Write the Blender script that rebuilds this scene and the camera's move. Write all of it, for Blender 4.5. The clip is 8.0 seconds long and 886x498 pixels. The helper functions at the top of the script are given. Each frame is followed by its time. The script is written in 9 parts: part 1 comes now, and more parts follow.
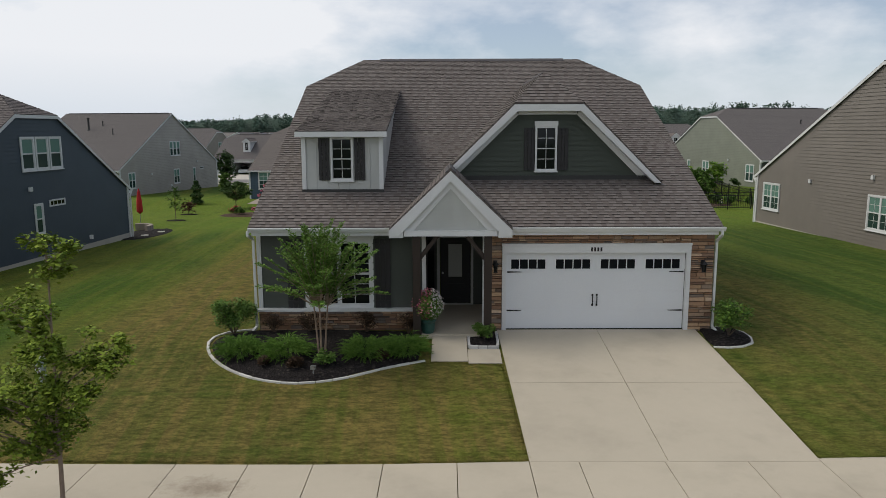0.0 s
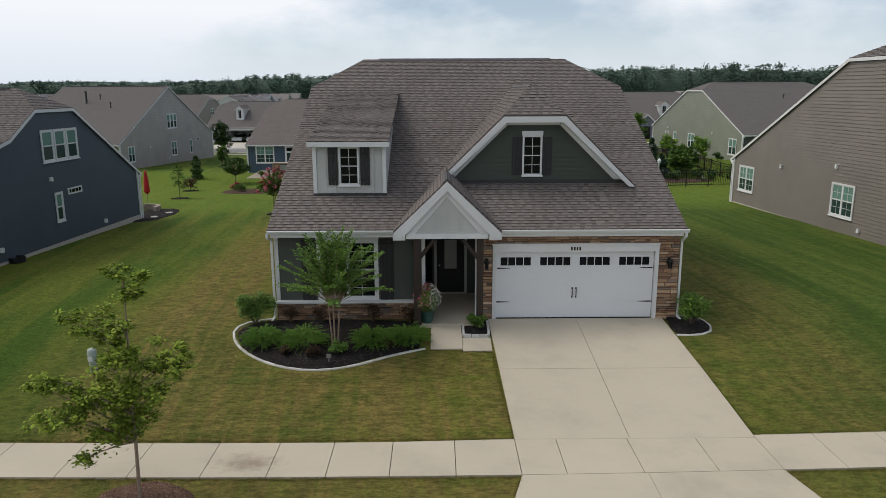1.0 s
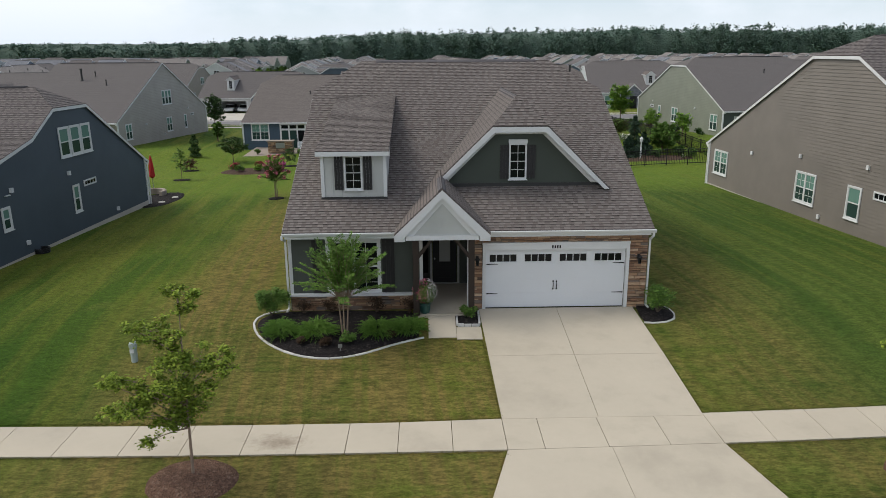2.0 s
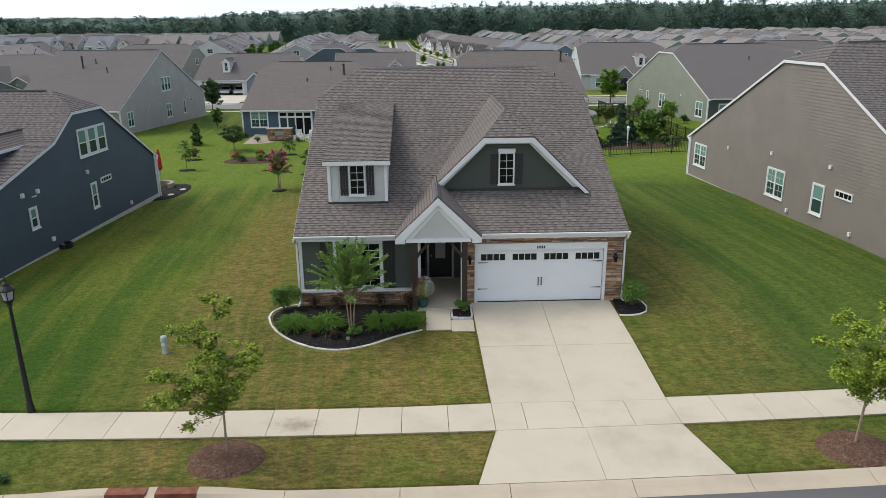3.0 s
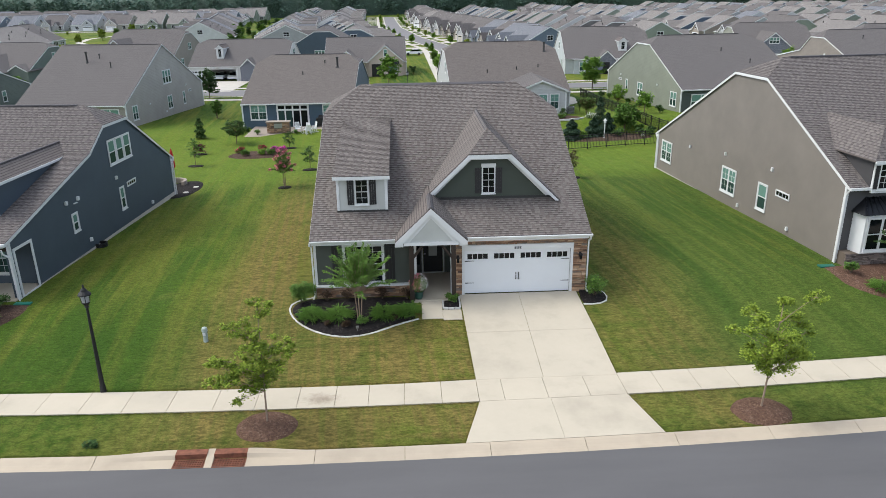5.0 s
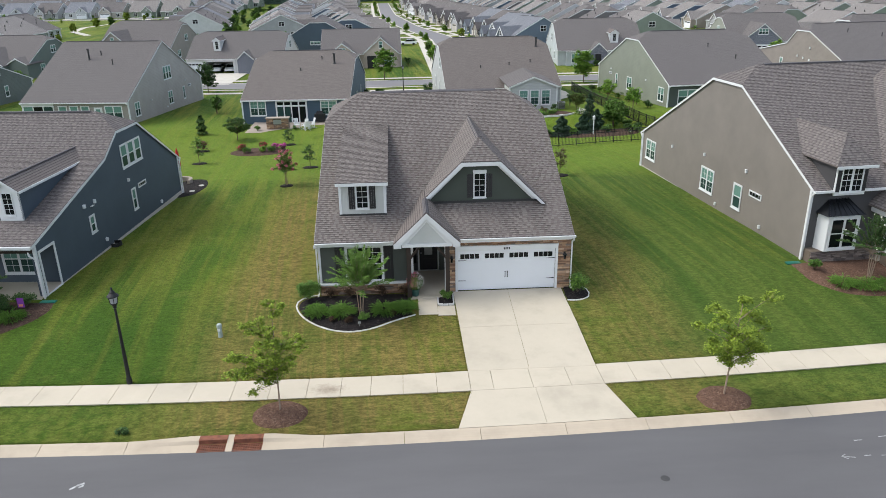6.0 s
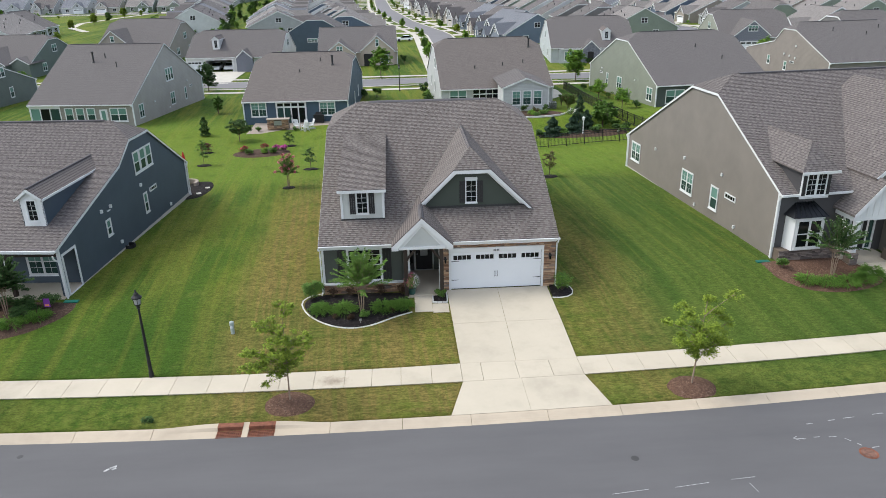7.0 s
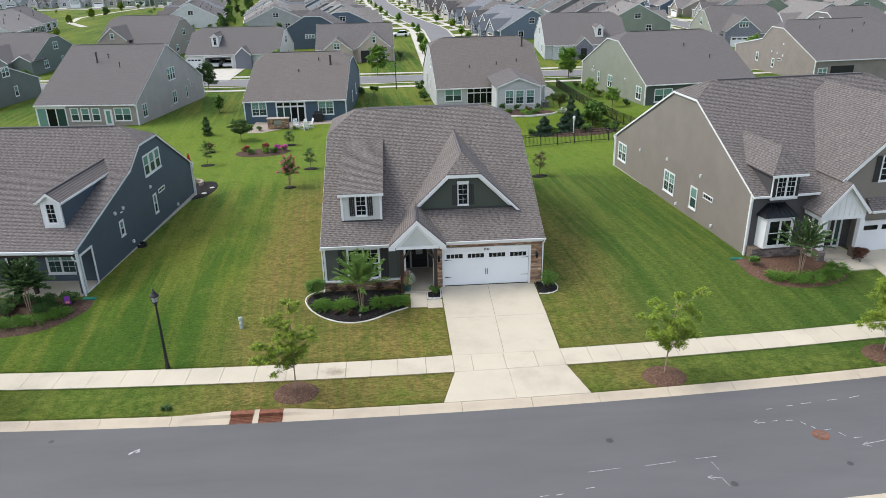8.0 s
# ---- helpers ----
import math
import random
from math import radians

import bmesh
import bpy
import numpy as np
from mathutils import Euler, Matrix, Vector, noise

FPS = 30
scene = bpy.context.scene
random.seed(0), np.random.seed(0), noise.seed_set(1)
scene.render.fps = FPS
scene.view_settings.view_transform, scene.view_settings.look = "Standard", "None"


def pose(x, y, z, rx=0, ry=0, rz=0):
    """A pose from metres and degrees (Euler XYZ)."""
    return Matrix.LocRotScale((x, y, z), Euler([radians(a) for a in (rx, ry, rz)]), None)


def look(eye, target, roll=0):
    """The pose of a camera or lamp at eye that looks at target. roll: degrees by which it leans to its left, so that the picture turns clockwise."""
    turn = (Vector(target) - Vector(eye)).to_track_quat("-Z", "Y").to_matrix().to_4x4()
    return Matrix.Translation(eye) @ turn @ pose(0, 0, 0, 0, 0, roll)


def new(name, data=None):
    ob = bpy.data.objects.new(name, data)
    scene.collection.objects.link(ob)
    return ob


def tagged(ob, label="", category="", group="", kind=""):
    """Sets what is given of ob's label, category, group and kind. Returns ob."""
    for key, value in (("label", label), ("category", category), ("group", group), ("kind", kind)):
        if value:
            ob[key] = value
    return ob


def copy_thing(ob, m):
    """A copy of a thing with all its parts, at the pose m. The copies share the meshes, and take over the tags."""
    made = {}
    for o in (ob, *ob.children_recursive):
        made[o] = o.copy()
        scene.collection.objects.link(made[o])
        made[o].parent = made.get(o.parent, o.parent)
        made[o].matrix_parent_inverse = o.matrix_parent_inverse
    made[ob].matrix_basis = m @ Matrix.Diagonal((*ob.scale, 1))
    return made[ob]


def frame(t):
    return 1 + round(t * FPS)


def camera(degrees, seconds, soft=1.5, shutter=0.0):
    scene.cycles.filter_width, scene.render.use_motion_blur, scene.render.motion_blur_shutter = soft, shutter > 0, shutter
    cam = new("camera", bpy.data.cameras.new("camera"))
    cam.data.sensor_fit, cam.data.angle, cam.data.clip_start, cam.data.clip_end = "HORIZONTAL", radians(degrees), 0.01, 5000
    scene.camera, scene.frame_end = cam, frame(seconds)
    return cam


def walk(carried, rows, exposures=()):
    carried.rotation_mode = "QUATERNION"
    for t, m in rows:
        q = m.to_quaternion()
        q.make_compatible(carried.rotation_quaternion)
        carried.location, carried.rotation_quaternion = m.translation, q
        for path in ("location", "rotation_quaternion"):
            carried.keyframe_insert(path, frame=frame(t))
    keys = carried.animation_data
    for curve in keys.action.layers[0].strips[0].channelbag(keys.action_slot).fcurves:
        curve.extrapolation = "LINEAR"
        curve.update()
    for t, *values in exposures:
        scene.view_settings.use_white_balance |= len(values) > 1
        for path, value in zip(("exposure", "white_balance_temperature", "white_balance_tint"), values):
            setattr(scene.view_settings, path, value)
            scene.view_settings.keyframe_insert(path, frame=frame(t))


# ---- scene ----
import functools

cam = camera(63.5, 8.0, soft=0.7)
EXPOSURES = [(0.0, -0.10, 6560, 10), (1.0, 0.02, 6520, 10), (2.0, 0.22, 6420, 10), (3.5, 0.64, 6230, 10), (6.0, 0.82, 6150, 10), (8.0, 0.86, 6120, 10)]
PATH = [
    (0, (-1.518, -19.146, 5.393), (-1.527, -17.172, 5.069), -0.2),
    (0.5, (-1.607, -20.285, 6.172), (-1.6, -18.321, 5.794), -0.2),
    (1, (-1.685, -21.378, 6.972), (-1.67, -19.425, 6.539), -0.2),
    (1.5, (-1.8, -22.55, 7.852), (-1.773, -20.61, 7.366), -0.3),
    (2, (-1.896, -23.734, 8.808), (-1.853, -21.808, 8.271), -0.4),
    (3.5, (-2.095, -27.143, 11.213), (-2.029, -25.246, 10.584), -0.5),
    (4, (-2.18, -28.21, 11.886), (-2.105, -26.319, 11.237), -0.6),
    (4.5, (-2.216, -29.349, 12.5), (-2.136, -27.463, 11.84), -0.7),
    (6, (-2.301, -32.715, 14.843), (-2.204, -30.85, 14.127), -0.9),
    (6.5, (-2.317, -33.944, 15.613), (-2.216, -32.084, 14.886), -0.9),
    (7, (-2.266, -35.162, 16.359), (-2.162, -33.306, 15.621), -1.1),
    (7.5, (-2.229, -36.283, 17.062), (-2.122, -34.432, 16.313), -1.1),
    (8, (-2.175, -37.506, 17.797), (-2.065, -35.66, 17.036), -1.2),
]
walk(cam, [(t, look(eye, target, roll)) for t, eye, target, roll in PATH], EXPOSURES)

# ---- world and sun ----
world = bpy.data.worlds.new("sky")
scene.world = world
world.use_nodes = True
wn, wl = world.node_tree.nodes, world.node_tree.links
SUN_EL, SUN_AZ = radians(50), radians(282)      # azimuth clockwise from +y
sky = wn.new("ShaderNodeTexSky")
sky.sky_type = "NISHITA"
sky.sun_disc = False
sky.sun_elevation, sky.sun_rotation = SUN_EL, SUN_AZ
sky.air_density, sky.dust_density, sky.ozone_density = 1.0, 0.1, 5.0
coord = wn.new("ShaderNodeTexCoord")
stretch = wn.new("ShaderNodeMapping")
stretch.inputs["Scale"].default_value = (1.0, 1.0, 2.2)
wl.new(coord.outputs["Generated"], stretch.inputs["Vector"])
puff = wn.new("ShaderNodeTexNoise")
puff.inputs["Scale"].default_value, puff.inputs["Detail"].default_value, puff.inputs["Roughness"].default_value = 2.3, 9, 0.55
wl.new(stretch.outputs["Vector"], puff.inputs["Vector"])
cover = wn.new("ShaderNodeValToRGB")
cover.color_ramp.elements[0].position, cover.color_ramp.elements[0].color = 0.40, (0.30, 0.30, 0.30, 1)
cover.color_ramp.elements[1].position, cover.color_ramp.elements[1].color = 0.56, (1, 1, 1, 1)
side = wn.new("ShaderNodeSeparateXYZ")
wl.new(coord.outputs["Generated"], side.inputs[0])
clearer = wn.new("ShaderNodeMath")            # the cover thins out towards +x
clearer.operation = "MULTIPLY_ADD"
clearer.inputs[1].default_value = -0.20
wl.new(side.outputs[0], clearer.inputs[0])
wl.new(puff.outputs["Fac"], clearer.inputs[2])
wl.new(clearer.outputs[0], cover.inputs["Fac"])
mixer = wn.new("ShaderNodeMix")
mixer.data_type = "RGBA"
mixer.inputs[7].default_value = (9.95, 10.25, 10.75, 1)       # cloud
wl.new(cover.outputs["Color"], mixer.inputs[0])
wl.new(sky.outputs["Color"], mixer.inputs[6])
low = wn.new("ShaderNodeMapRange")               # pale blue haze low over the horizon, all round
low.inputs["From Min"].default_value, low.inputs["From Max"].default_value = 0.10, 0.0
wl.new(side.outputs[2], low.inputs["Value"])
hazy = wn.new("ShaderNodeMix")
hazy.data_type = "RGBA"
hazy.inputs[7].default_value = (7.75, 8.55, 9.5, 1)
wl.new(low.outputs[0], hazy.inputs[0])
wl.new(mixer.outputs[2], hazy.inputs[6])
wl.new(hazy.outputs[2], wn["Background"].inputs["Color"])
wn["Background"].inputs["Strength"].default_value = 0.09
lamp = bpy.data.lights.new("sun", "SUN")
lamp.energy, lamp.angle, lamp.color = 1.8, radians(24), (1.0, 0.93, 0.82)
sun = new("sun", lamp)
sun.rotation_euler = Euler((math.pi / 2 - SUN_EL, 0, -SUN_AZ + math.pi))


# ---- materials ----
def mat(name, base, rough=0.7, metal=0.0, spec=0.4):
    m = bpy.data.materials.new(name)
    m.use_nodes = True
    b = m.node_tree.nodes["Principled BSDF"]
    b.inputs["Base Color"].default_value = (*base, 1)
    b.inputs["Roughness"].default_value = rough
    b.inputs["Metallic"].default_value = metal
    b.inputs["Specular IOR Level"].default_value = spec
    return m


class Nodes:
    """Small node builder on one material."""
    def __init__(self, m):
        self.t, self.n, self.l = m.node_tree, m.node_tree.nodes, m.node_tree.links
        self.bsdf = self.n["Principled BSDF"]

    def add(self, kind, ins=None, **props):
        nd = self.n.new(kind)
        for k, val in props.items():
            setattr(nd, k, val)
        for k, val in (ins or {}).items():
            if hasattr(val, "is_output"):
                self.l.new(val, nd.inputs[k])
            else:
                nd.inputs[k].default_value = val
        return nd

    def pos(self, scale=(1, 1, 1), source="Object"):
        tc = self.add("ShaderNodeTexCoord")
        mp = self.add("ShaderNodeMapping", {"Vector": tc.outputs[source], "Scale": scale})
        return mp.outputs["Vector"]

    def world_pos(self, scale=(1, 1, 1)):
        g = self.add("ShaderNodeNewGeometry")
        return self.add("ShaderNodeMapping", {"Vector": g.outputs["Position"], "Scale": scale}).outputs["Vector"]

    def noise(self, vec, scale, detail=4, rough=0.55):
        return self.add("ShaderNodeTexNoise", {"Vector": vec, "Scale": scale, "Detail": detail, "Roughness": rough}).outputs["Fac"]

    def ramp(self, fac, stops):
        r = self.add("ShaderNodeValToRGB", {"Fac": fac})
        e = r.color_ramp.elements
        while len(e) < len(stops):
            e.new(0.5)
        for el, (p, c) in zip(e, stops):
            el.position, el.color = p, (*c, 1) if len(c) == 3 else c
        return r.outputs["Color"]

    def mix(self, fac, a, b, mode="MIX"):
        nd = self.add("ShaderNodeMix", {0: fac, 6: a if hasattr(a, "is_output") else (*a, 1), 7: b if hasattr(b, "is_output") else (*b, 1)}, data_type="RGBA", blend_type=mode)
        return nd.outputs[2]

    def math(self, op, a, b=0.0):
        return self.add("ShaderNodeMath", {0: a, 1: b}, operation=op).outputs[0]

    def bump(self, height, strength=0.4, dist=0.01):
        b = self.add("ShaderNodeBump", {"Height": height, "Strength": strength, "Distance": dist})
        self.l.new(b.outputs["Normal"], self.bsdf.inputs["Normal"])

    def color(self, c):
        self.l.new(c, self.bsdf.inputs["Base Color"])


def tone(c, k):
    return tuple(min(1, v * k) for v in c)


def speckled(name, base, rough=0.75, lo=0.8, hi=1.15, fine=60, coarse=1.2, bump=0.15, world_space=False, dist=0.005):
    m = mat(name, base, rough)
    n = Nodes(m)
    p = n.world_pos() if world_space else n.pos()
    a = n.noise(p, coarse, 5)
    b = n.noise(p, fine, 3)
    c = n.ramp(a, [(0.3, tone(base, lo)), (0.7, tone(base, hi))])
    c = n.mix(n.math("MULTIPLY", b, 0.5), c, tone(base, lo * 0.8))
    n.color(c)
    n.bump(b, bump, dist)
    return m


def random_tinted(name, dark, light, rough=0.8, fine=25, bump=0.5, dist=0.012, mids=()):
    """A material whose base varies from piece to piece."""
    m = mat(name, dark, rough)
    n = Nodes(m)
    info = n.add("ShaderNodeObjectInfo")
    p = n.pos()
    a = n.noise(p, fine, 6, 0.65)
    mid = tuple((d + l) / 2 for d, l in zip(dark, light))
    mids = mids or (mid,)
    c = n.ramp(info.outputs["Random"], [(0.0, dark)] + [((i + 1) / (len(mids) + 1), q) for i, q in enumerate(mids)] + [(1.0, light)])
    c = n.mix(n.math("MULTIPLY", a, 0.50), c, tone(dark, 0.6))
    n.color(c)
    n.bump(a, bump, dist)
    return m


def shingle_mat(name, base, course=0.15, calm=0.55):
    """Laminated shingles: ragged tabs of uneven width in browns and greys, thin broken lines of painted shade at the
    butts, faint weather streaks.
    """
    m = mat(name, base, 0.93, spec=0.15)
    n = Nodes(m)
    uv = n.pos(source="UV")
    sep = n.add("ShaderNodeSeparateXYZ", {0: uv})
    course_v = n.math("DIVIDE", n.math("ADD", sep.outputs[1], n.math("MULTIPLY", n.math("SUBTRACT", n.noise(uv, 3, 3), 0.5), 0.02)), course)
    row = n.math("FLOOR", course_v)
    saw = n.math("FRACT", course_v)
    jig = n.add("ShaderNodeTexWhiteNoise", {"W": row}, noise_dimensions="1D").outputs["Value"]
    along = n.math("ADD", n.math("DIVIDE", sep.outputs[0], 0.20), n.math("MULTIPLY", jig, 37.0))
    wide = n.math("ADD", along, n.math("MULTIPLY", n.add("ShaderNodeTexNoise", {"Vector": n.add("ShaderNodeCombineXYZ", {0: n.math("MULTIPLY", along, 0.7), 1: row}).outputs[0], "Scale": 1.0, "Detail": 2}).outputs["Fac"], 1.2))
    tab = n.add("ShaderNodeTexWhiteNoise", {"Vector": n.add("ShaderNodeCombineXYZ", {0: n.math("FLOOR", wide), 1: row}).outputs[0]}, noise_dimensions="2D").outputs["Value"]
    c = n.ramp(tab, [(0.0, (base[0] * 0.62, base[1] * 0.60, base[2] * 0.59)), (0.30, tone(base, 0.82)), (0.45, tone(base, 1.03)), (1.0, tone(base, 1.12))])
    c = n.mix(calm, c, base)
    c = n.mix(n.math("MULTIPLY", n.noise(uv, 0.45, 5, 0.6), 0.4), c, tone(base, 1.12))
    streak = n.noise(n.pos((0.9, 0.14, 1), "UV"), 1.0, 4, 0.6)
    c = n.mix(n.math("MULTIPLY", streak, 0.25), c, tone(base, 0.72))
    grit = n.noise(uv, 70, 2)
    c = n.mix(n.math("MULTIPLY", grit, 0.3), c, tone(base, 1.5))
    # shade at each butt, painted as a broken dark line
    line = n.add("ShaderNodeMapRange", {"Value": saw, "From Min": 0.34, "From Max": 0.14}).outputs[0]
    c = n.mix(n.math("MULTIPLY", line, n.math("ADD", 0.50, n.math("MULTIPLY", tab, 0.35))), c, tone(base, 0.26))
    n.color(c)
    n.bump(n.math("ADD", n.math("SUBTRACT", 1.0, saw), n.math("MULTIPLY", grit, 0.3)), 0.8, 0.02)
    return m


def shingle_tab_mat(name, base, course=0.145):
    """Laminated shingles where each tab is laid singly: colour from tab to tab, shade painted dark at the head of each
    course, grit, faint streaks.
    """
    m = mat(name, base, 0.93, spec=0.15)
    n = Nodes(m)
    uv = n.pos(source="UV")
    r = n.add("ShaderNodeNewGeometry").outputs["Random Per Island"]
    c = n.ramp(r, [(0.0, (base[0] * 0.78, base[1] * 0.76, base[2] * 0.74)), (0.3, tone(base, 0.90)), (0.7, tone(base, 1.00)), (1.0, (base[0] * 1.16, base[1] * 1.14, base[2] * 1.11))])
    c = n.mix(n.math("MULTIPLY", n.noise(uv, 0.45, 5, 0.6), 0.35), c, tone(base, 1.12))
    c = n.mix(n.math("MULTIPLY", n.noise(n.pos((0.9, 0.14, 1), "UV"), 1.0, 4, 0.6), 0.25), c, tone(base, 0.72))
    grit = n.noise(uv, 70, 2)
    c = n.mix(n.math("MULTIPLY", grit, 0.3), c, tone(base, 1.5))
    saw = n.math("FRACT", n.math("DIVIDE", n.add("ShaderNodeSeparateXYZ", {0: uv}).outputs[1], course))
    # shade under the next course, painted into the upper part of the tab
    head_shade = n.add("ShaderNodeMapRange", {"Value": saw, "From Min": 0.62, "From Max": 0.86}).outputs[0]
    uneven = n.math("ADD", 0.16, n.math("MULTIPLY", n.math("FRACT", n.math("MULTIPLY", r, 7.3)), 0.56))
    c = n.mix(n.math("MULTIPLY", head_shade, uneven), c, tone(base, 0.34))
    n.color(c)
    n.bump(grit, 0.5, 0.006)
    return m


def siding_mat(name, base, rough=0.6, laps=False, exposure=0.18):
    m = mat(name, base, rough)
    n = Nodes(m)
    p = n.pos()
    a = n.noise(p, 0.7, 4)
    grain = n.noise(n.pos((1.5, 1.5, 45)), 3, 4)
    c = n.ramp(a, [(0.3, tone(base, 0.9)), (0.7, tone(base, 1.08))])
    c = n.mix(n.math("MULTIPLY", grain, 0.25), c, tone(base, 0.75))
    hgt = grain
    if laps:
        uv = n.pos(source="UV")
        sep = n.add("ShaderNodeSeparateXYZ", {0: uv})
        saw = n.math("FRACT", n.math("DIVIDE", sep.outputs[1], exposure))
        # boards not modelled here: lap shade painted as a darker lower edge
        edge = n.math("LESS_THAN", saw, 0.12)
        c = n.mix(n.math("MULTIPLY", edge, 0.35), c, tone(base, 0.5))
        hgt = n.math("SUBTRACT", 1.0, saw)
    n.color(c)
    n.bump(hgt, 0.25 if not laps else 0.6, 0.004 if not laps else 0.02)
    return m


def leaf_mat(name, dark, light):
    m = mat(name, dark, 0.7, spec=0.12)
    n = Nodes(m)
    g = n.add("ShaderNodeNewGeometry")
    info = n.add("ShaderNodeObjectInfo")
    r = n.math("ADD", n.math("MULTIPLY", g.outputs["Random Per Island"], 0.8), n.math("MULTIPLY", info.outputs["Random"], 0.2))
    mid = tuple((a + b) / 2 for a, b in zip(dark, light))
    n.color(n.ramp(r, [(0.05, dark), (0.5, mid), (1.0, light)]))
    return m


def glass_mat(name, base, rough=0.06):
    m = mat(name, base, rough, spec=0.22)
    n = Nodes(m)
    n.bump(n.noise(n.pos(), 1.3, 2), 0.02, 0.02)
    return m


M = {}
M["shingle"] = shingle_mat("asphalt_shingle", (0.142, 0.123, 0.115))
M["shingle_tab"] = shingle_tab_mat("laid_shingle", (0.160, 0.143, 0.135))
M["shingle_tab_grey"] = shingle_tab_mat("laid_grey_shingle", (0.152, 0.136, 0.131))
# under tabs: darker copies, with the shade between the teeth in their colour
M["shingle_under_grey"] = shingle_tab_mat("shaded_grey_under_shingle", (0.120, 0.107, 0.104))
M["shingle_under"] = shingle_tab_mat("shaded_under_shingle", (0.126, 0.109, 0.101))
M["shingle_butt"] = mat("shingle_edge", (0.044, 0.039, 0.037), 0.95, spec=0.1)
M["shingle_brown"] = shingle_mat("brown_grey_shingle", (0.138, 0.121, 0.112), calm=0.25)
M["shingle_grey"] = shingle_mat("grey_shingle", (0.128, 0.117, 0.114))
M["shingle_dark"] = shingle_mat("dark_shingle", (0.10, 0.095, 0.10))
M["white"] = speckled("white_paint", (0.67, 0.68, 0.68), 0.5, 0.93, 1.03, 40, 0.8, 0.05)
M["white_door"] = speckled("garage_white", (0.69, 0.71, 0.73), 0.45, 0.95, 1.02, 30, 0.5, 0.04)
M["lightgrey"] = siding_mat("light_grey_board", (0.46, 0.47, 0.45))
M["olive"] = siding_mat("dark_olive_siding", (0.060, 0.070, 0.058))
M["olive_gable"] = siding_mat("green_shake", (0.043, 0.054, 0.041))
M["taupe"] = siding_mat("taupe_siding", (0.225, 0.195, 0.170))
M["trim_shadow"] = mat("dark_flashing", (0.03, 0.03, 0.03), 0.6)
M["black"] = speckled("black_paint", (0.009, 0.009, 0.010), 0.6, 0.7, 1.4, 30, 1, 0.05)
M["shutter"] = siding_mat("charcoal_shutter", (0.022, 0.021, 0.022))
M["darkwood"] = siding_mat("dark_stained_wood", (0.028, 0.018, 0.013))
M["glass"] = glass_mat("window_glass", (0.006, 0.008, 0.009))
M["glass_blind"] = glass_mat("glass_over_blind", (0.13, 0.24, 0.20), 0.12)
M["glass_shade"] = glass_mat("glass_over_shade", (0.028, 0.056, 0.049), 0.10)
M["stone"] = random_tinted("ledge_stone", (0.095, 0.068, 0.054), (0.70, 0.51, 0.35), mids=((0.38, 0.205, 0.115), (0.20, 0.170, 0.150), (0.55, 0.36, 0.215), (0.28, 0.155, 0.095), (0.45, 0.27, 0.16)), fine=18)
M["stone_grey"] = random_tinted("grey_ledge_stone", (0.10, 0.082, 0.076), (0.30, 0.245, 0.215))
M["stone_blue"] = speckled("blue_grey_stone", (0.20, 0.21, 0.25), 0.85, 0.45, 1.4, 9, 4, 0.6, dist=0.03)
M["mortar"] = speckled("mortar", (0.14, 0.11, 0.085), 0.9)
M["sill_stone"] = speckled("cast_sill", (0.50, 0.47, 0.42), 0.8)
M["rust"] = speckled("rusty_iron", (0.21, 0.078, 0.044), 0.85, 0.55, 1.35, 30, 5, 0.3)
M["rust_pale"] = speckled("worn_iron", (0.20, 0.105, 0.075), 0.8, 0.45, 1.3, 25, 6, 0.3)
M["oil"] = speckled("oil_stained_asphalt", (0.055, 0.053, 0.053), 0.7)
M["bark"] = speckled("bark", (0.16, 0.12, 0.09), 0.9, 0.6, 1.3, 30, 4, 0.6, dist=0.02)
M["bark_pale"] = speckled("pale_bark", (0.30, 0.22, 0.16), 0.85, 0.7, 1.2, 30, 4, 0.4, dist=0.01)
M["leaf_oak"] = leaf_mat("oak_leaf", (0.095, 0.152, 0.017), (0.285, 0.360, 0.045))
M["leaf_myrtle"] = leaf_mat("myrtle_leaf", (0.026, 0.076, 0.014), (0.185, 0.310, 0.055))
M["leaf_shrub"] = leaf_mat("shrub_leaf", (0.03, 0.075, 0.015), (0.15, 0.26, 0.05))
M["leaf_juniper"] = leaf_mat("juniper_needle", (0.045, 0.11, 0.016), (0.20, 0.34, 0.06))
M["leaf_dark"] = leaf_mat("dark_leaf", (0.018, 0.045, 0.014), (0.085, 0.150, 0.042))
# greens lightened and blued to put distance haze into the leaf colour
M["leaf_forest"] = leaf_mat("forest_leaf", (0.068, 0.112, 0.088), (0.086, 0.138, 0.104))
M["leaf_russet"] = leaf_mat("dull_russet_leaf", (0.020, 0.014, 0.010), (0.075, 0.045, 0.026))
M["leaf_red"] = leaf_mat("russet_leaf", (0.045, 0.014, 0.012), (0.12, 0.06, 0.035))
M["leaf_spruce"] = leaf_mat("spruce_needle", (0.020, 0.044, 0.026), (0.070, 0.115, 0.070))
M["leaf_bronze"] = leaf_mat("bronze_green_leaf", (0.050, 0.050, 0.018), (0.130, 0.110, 0.050))
M["leaf_lime"] = leaf_mat("bright_leaf", (0.05, 0.13, 0.015), (0.22, 0.36, 0.05))
# same lightening for haze as the forest leaves above it
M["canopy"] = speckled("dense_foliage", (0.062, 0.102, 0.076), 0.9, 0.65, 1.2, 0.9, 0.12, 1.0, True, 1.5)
M["petal_pink"] = leaf_mat("pink_petal", (0.42, 0.07, 0.13), (0.72, 0.27, 0.34))
M["petal_magenta"] = leaf_mat("magenta_petal", (0.42, 0.02, 0.22), (0.70, 0.10, 0.45))
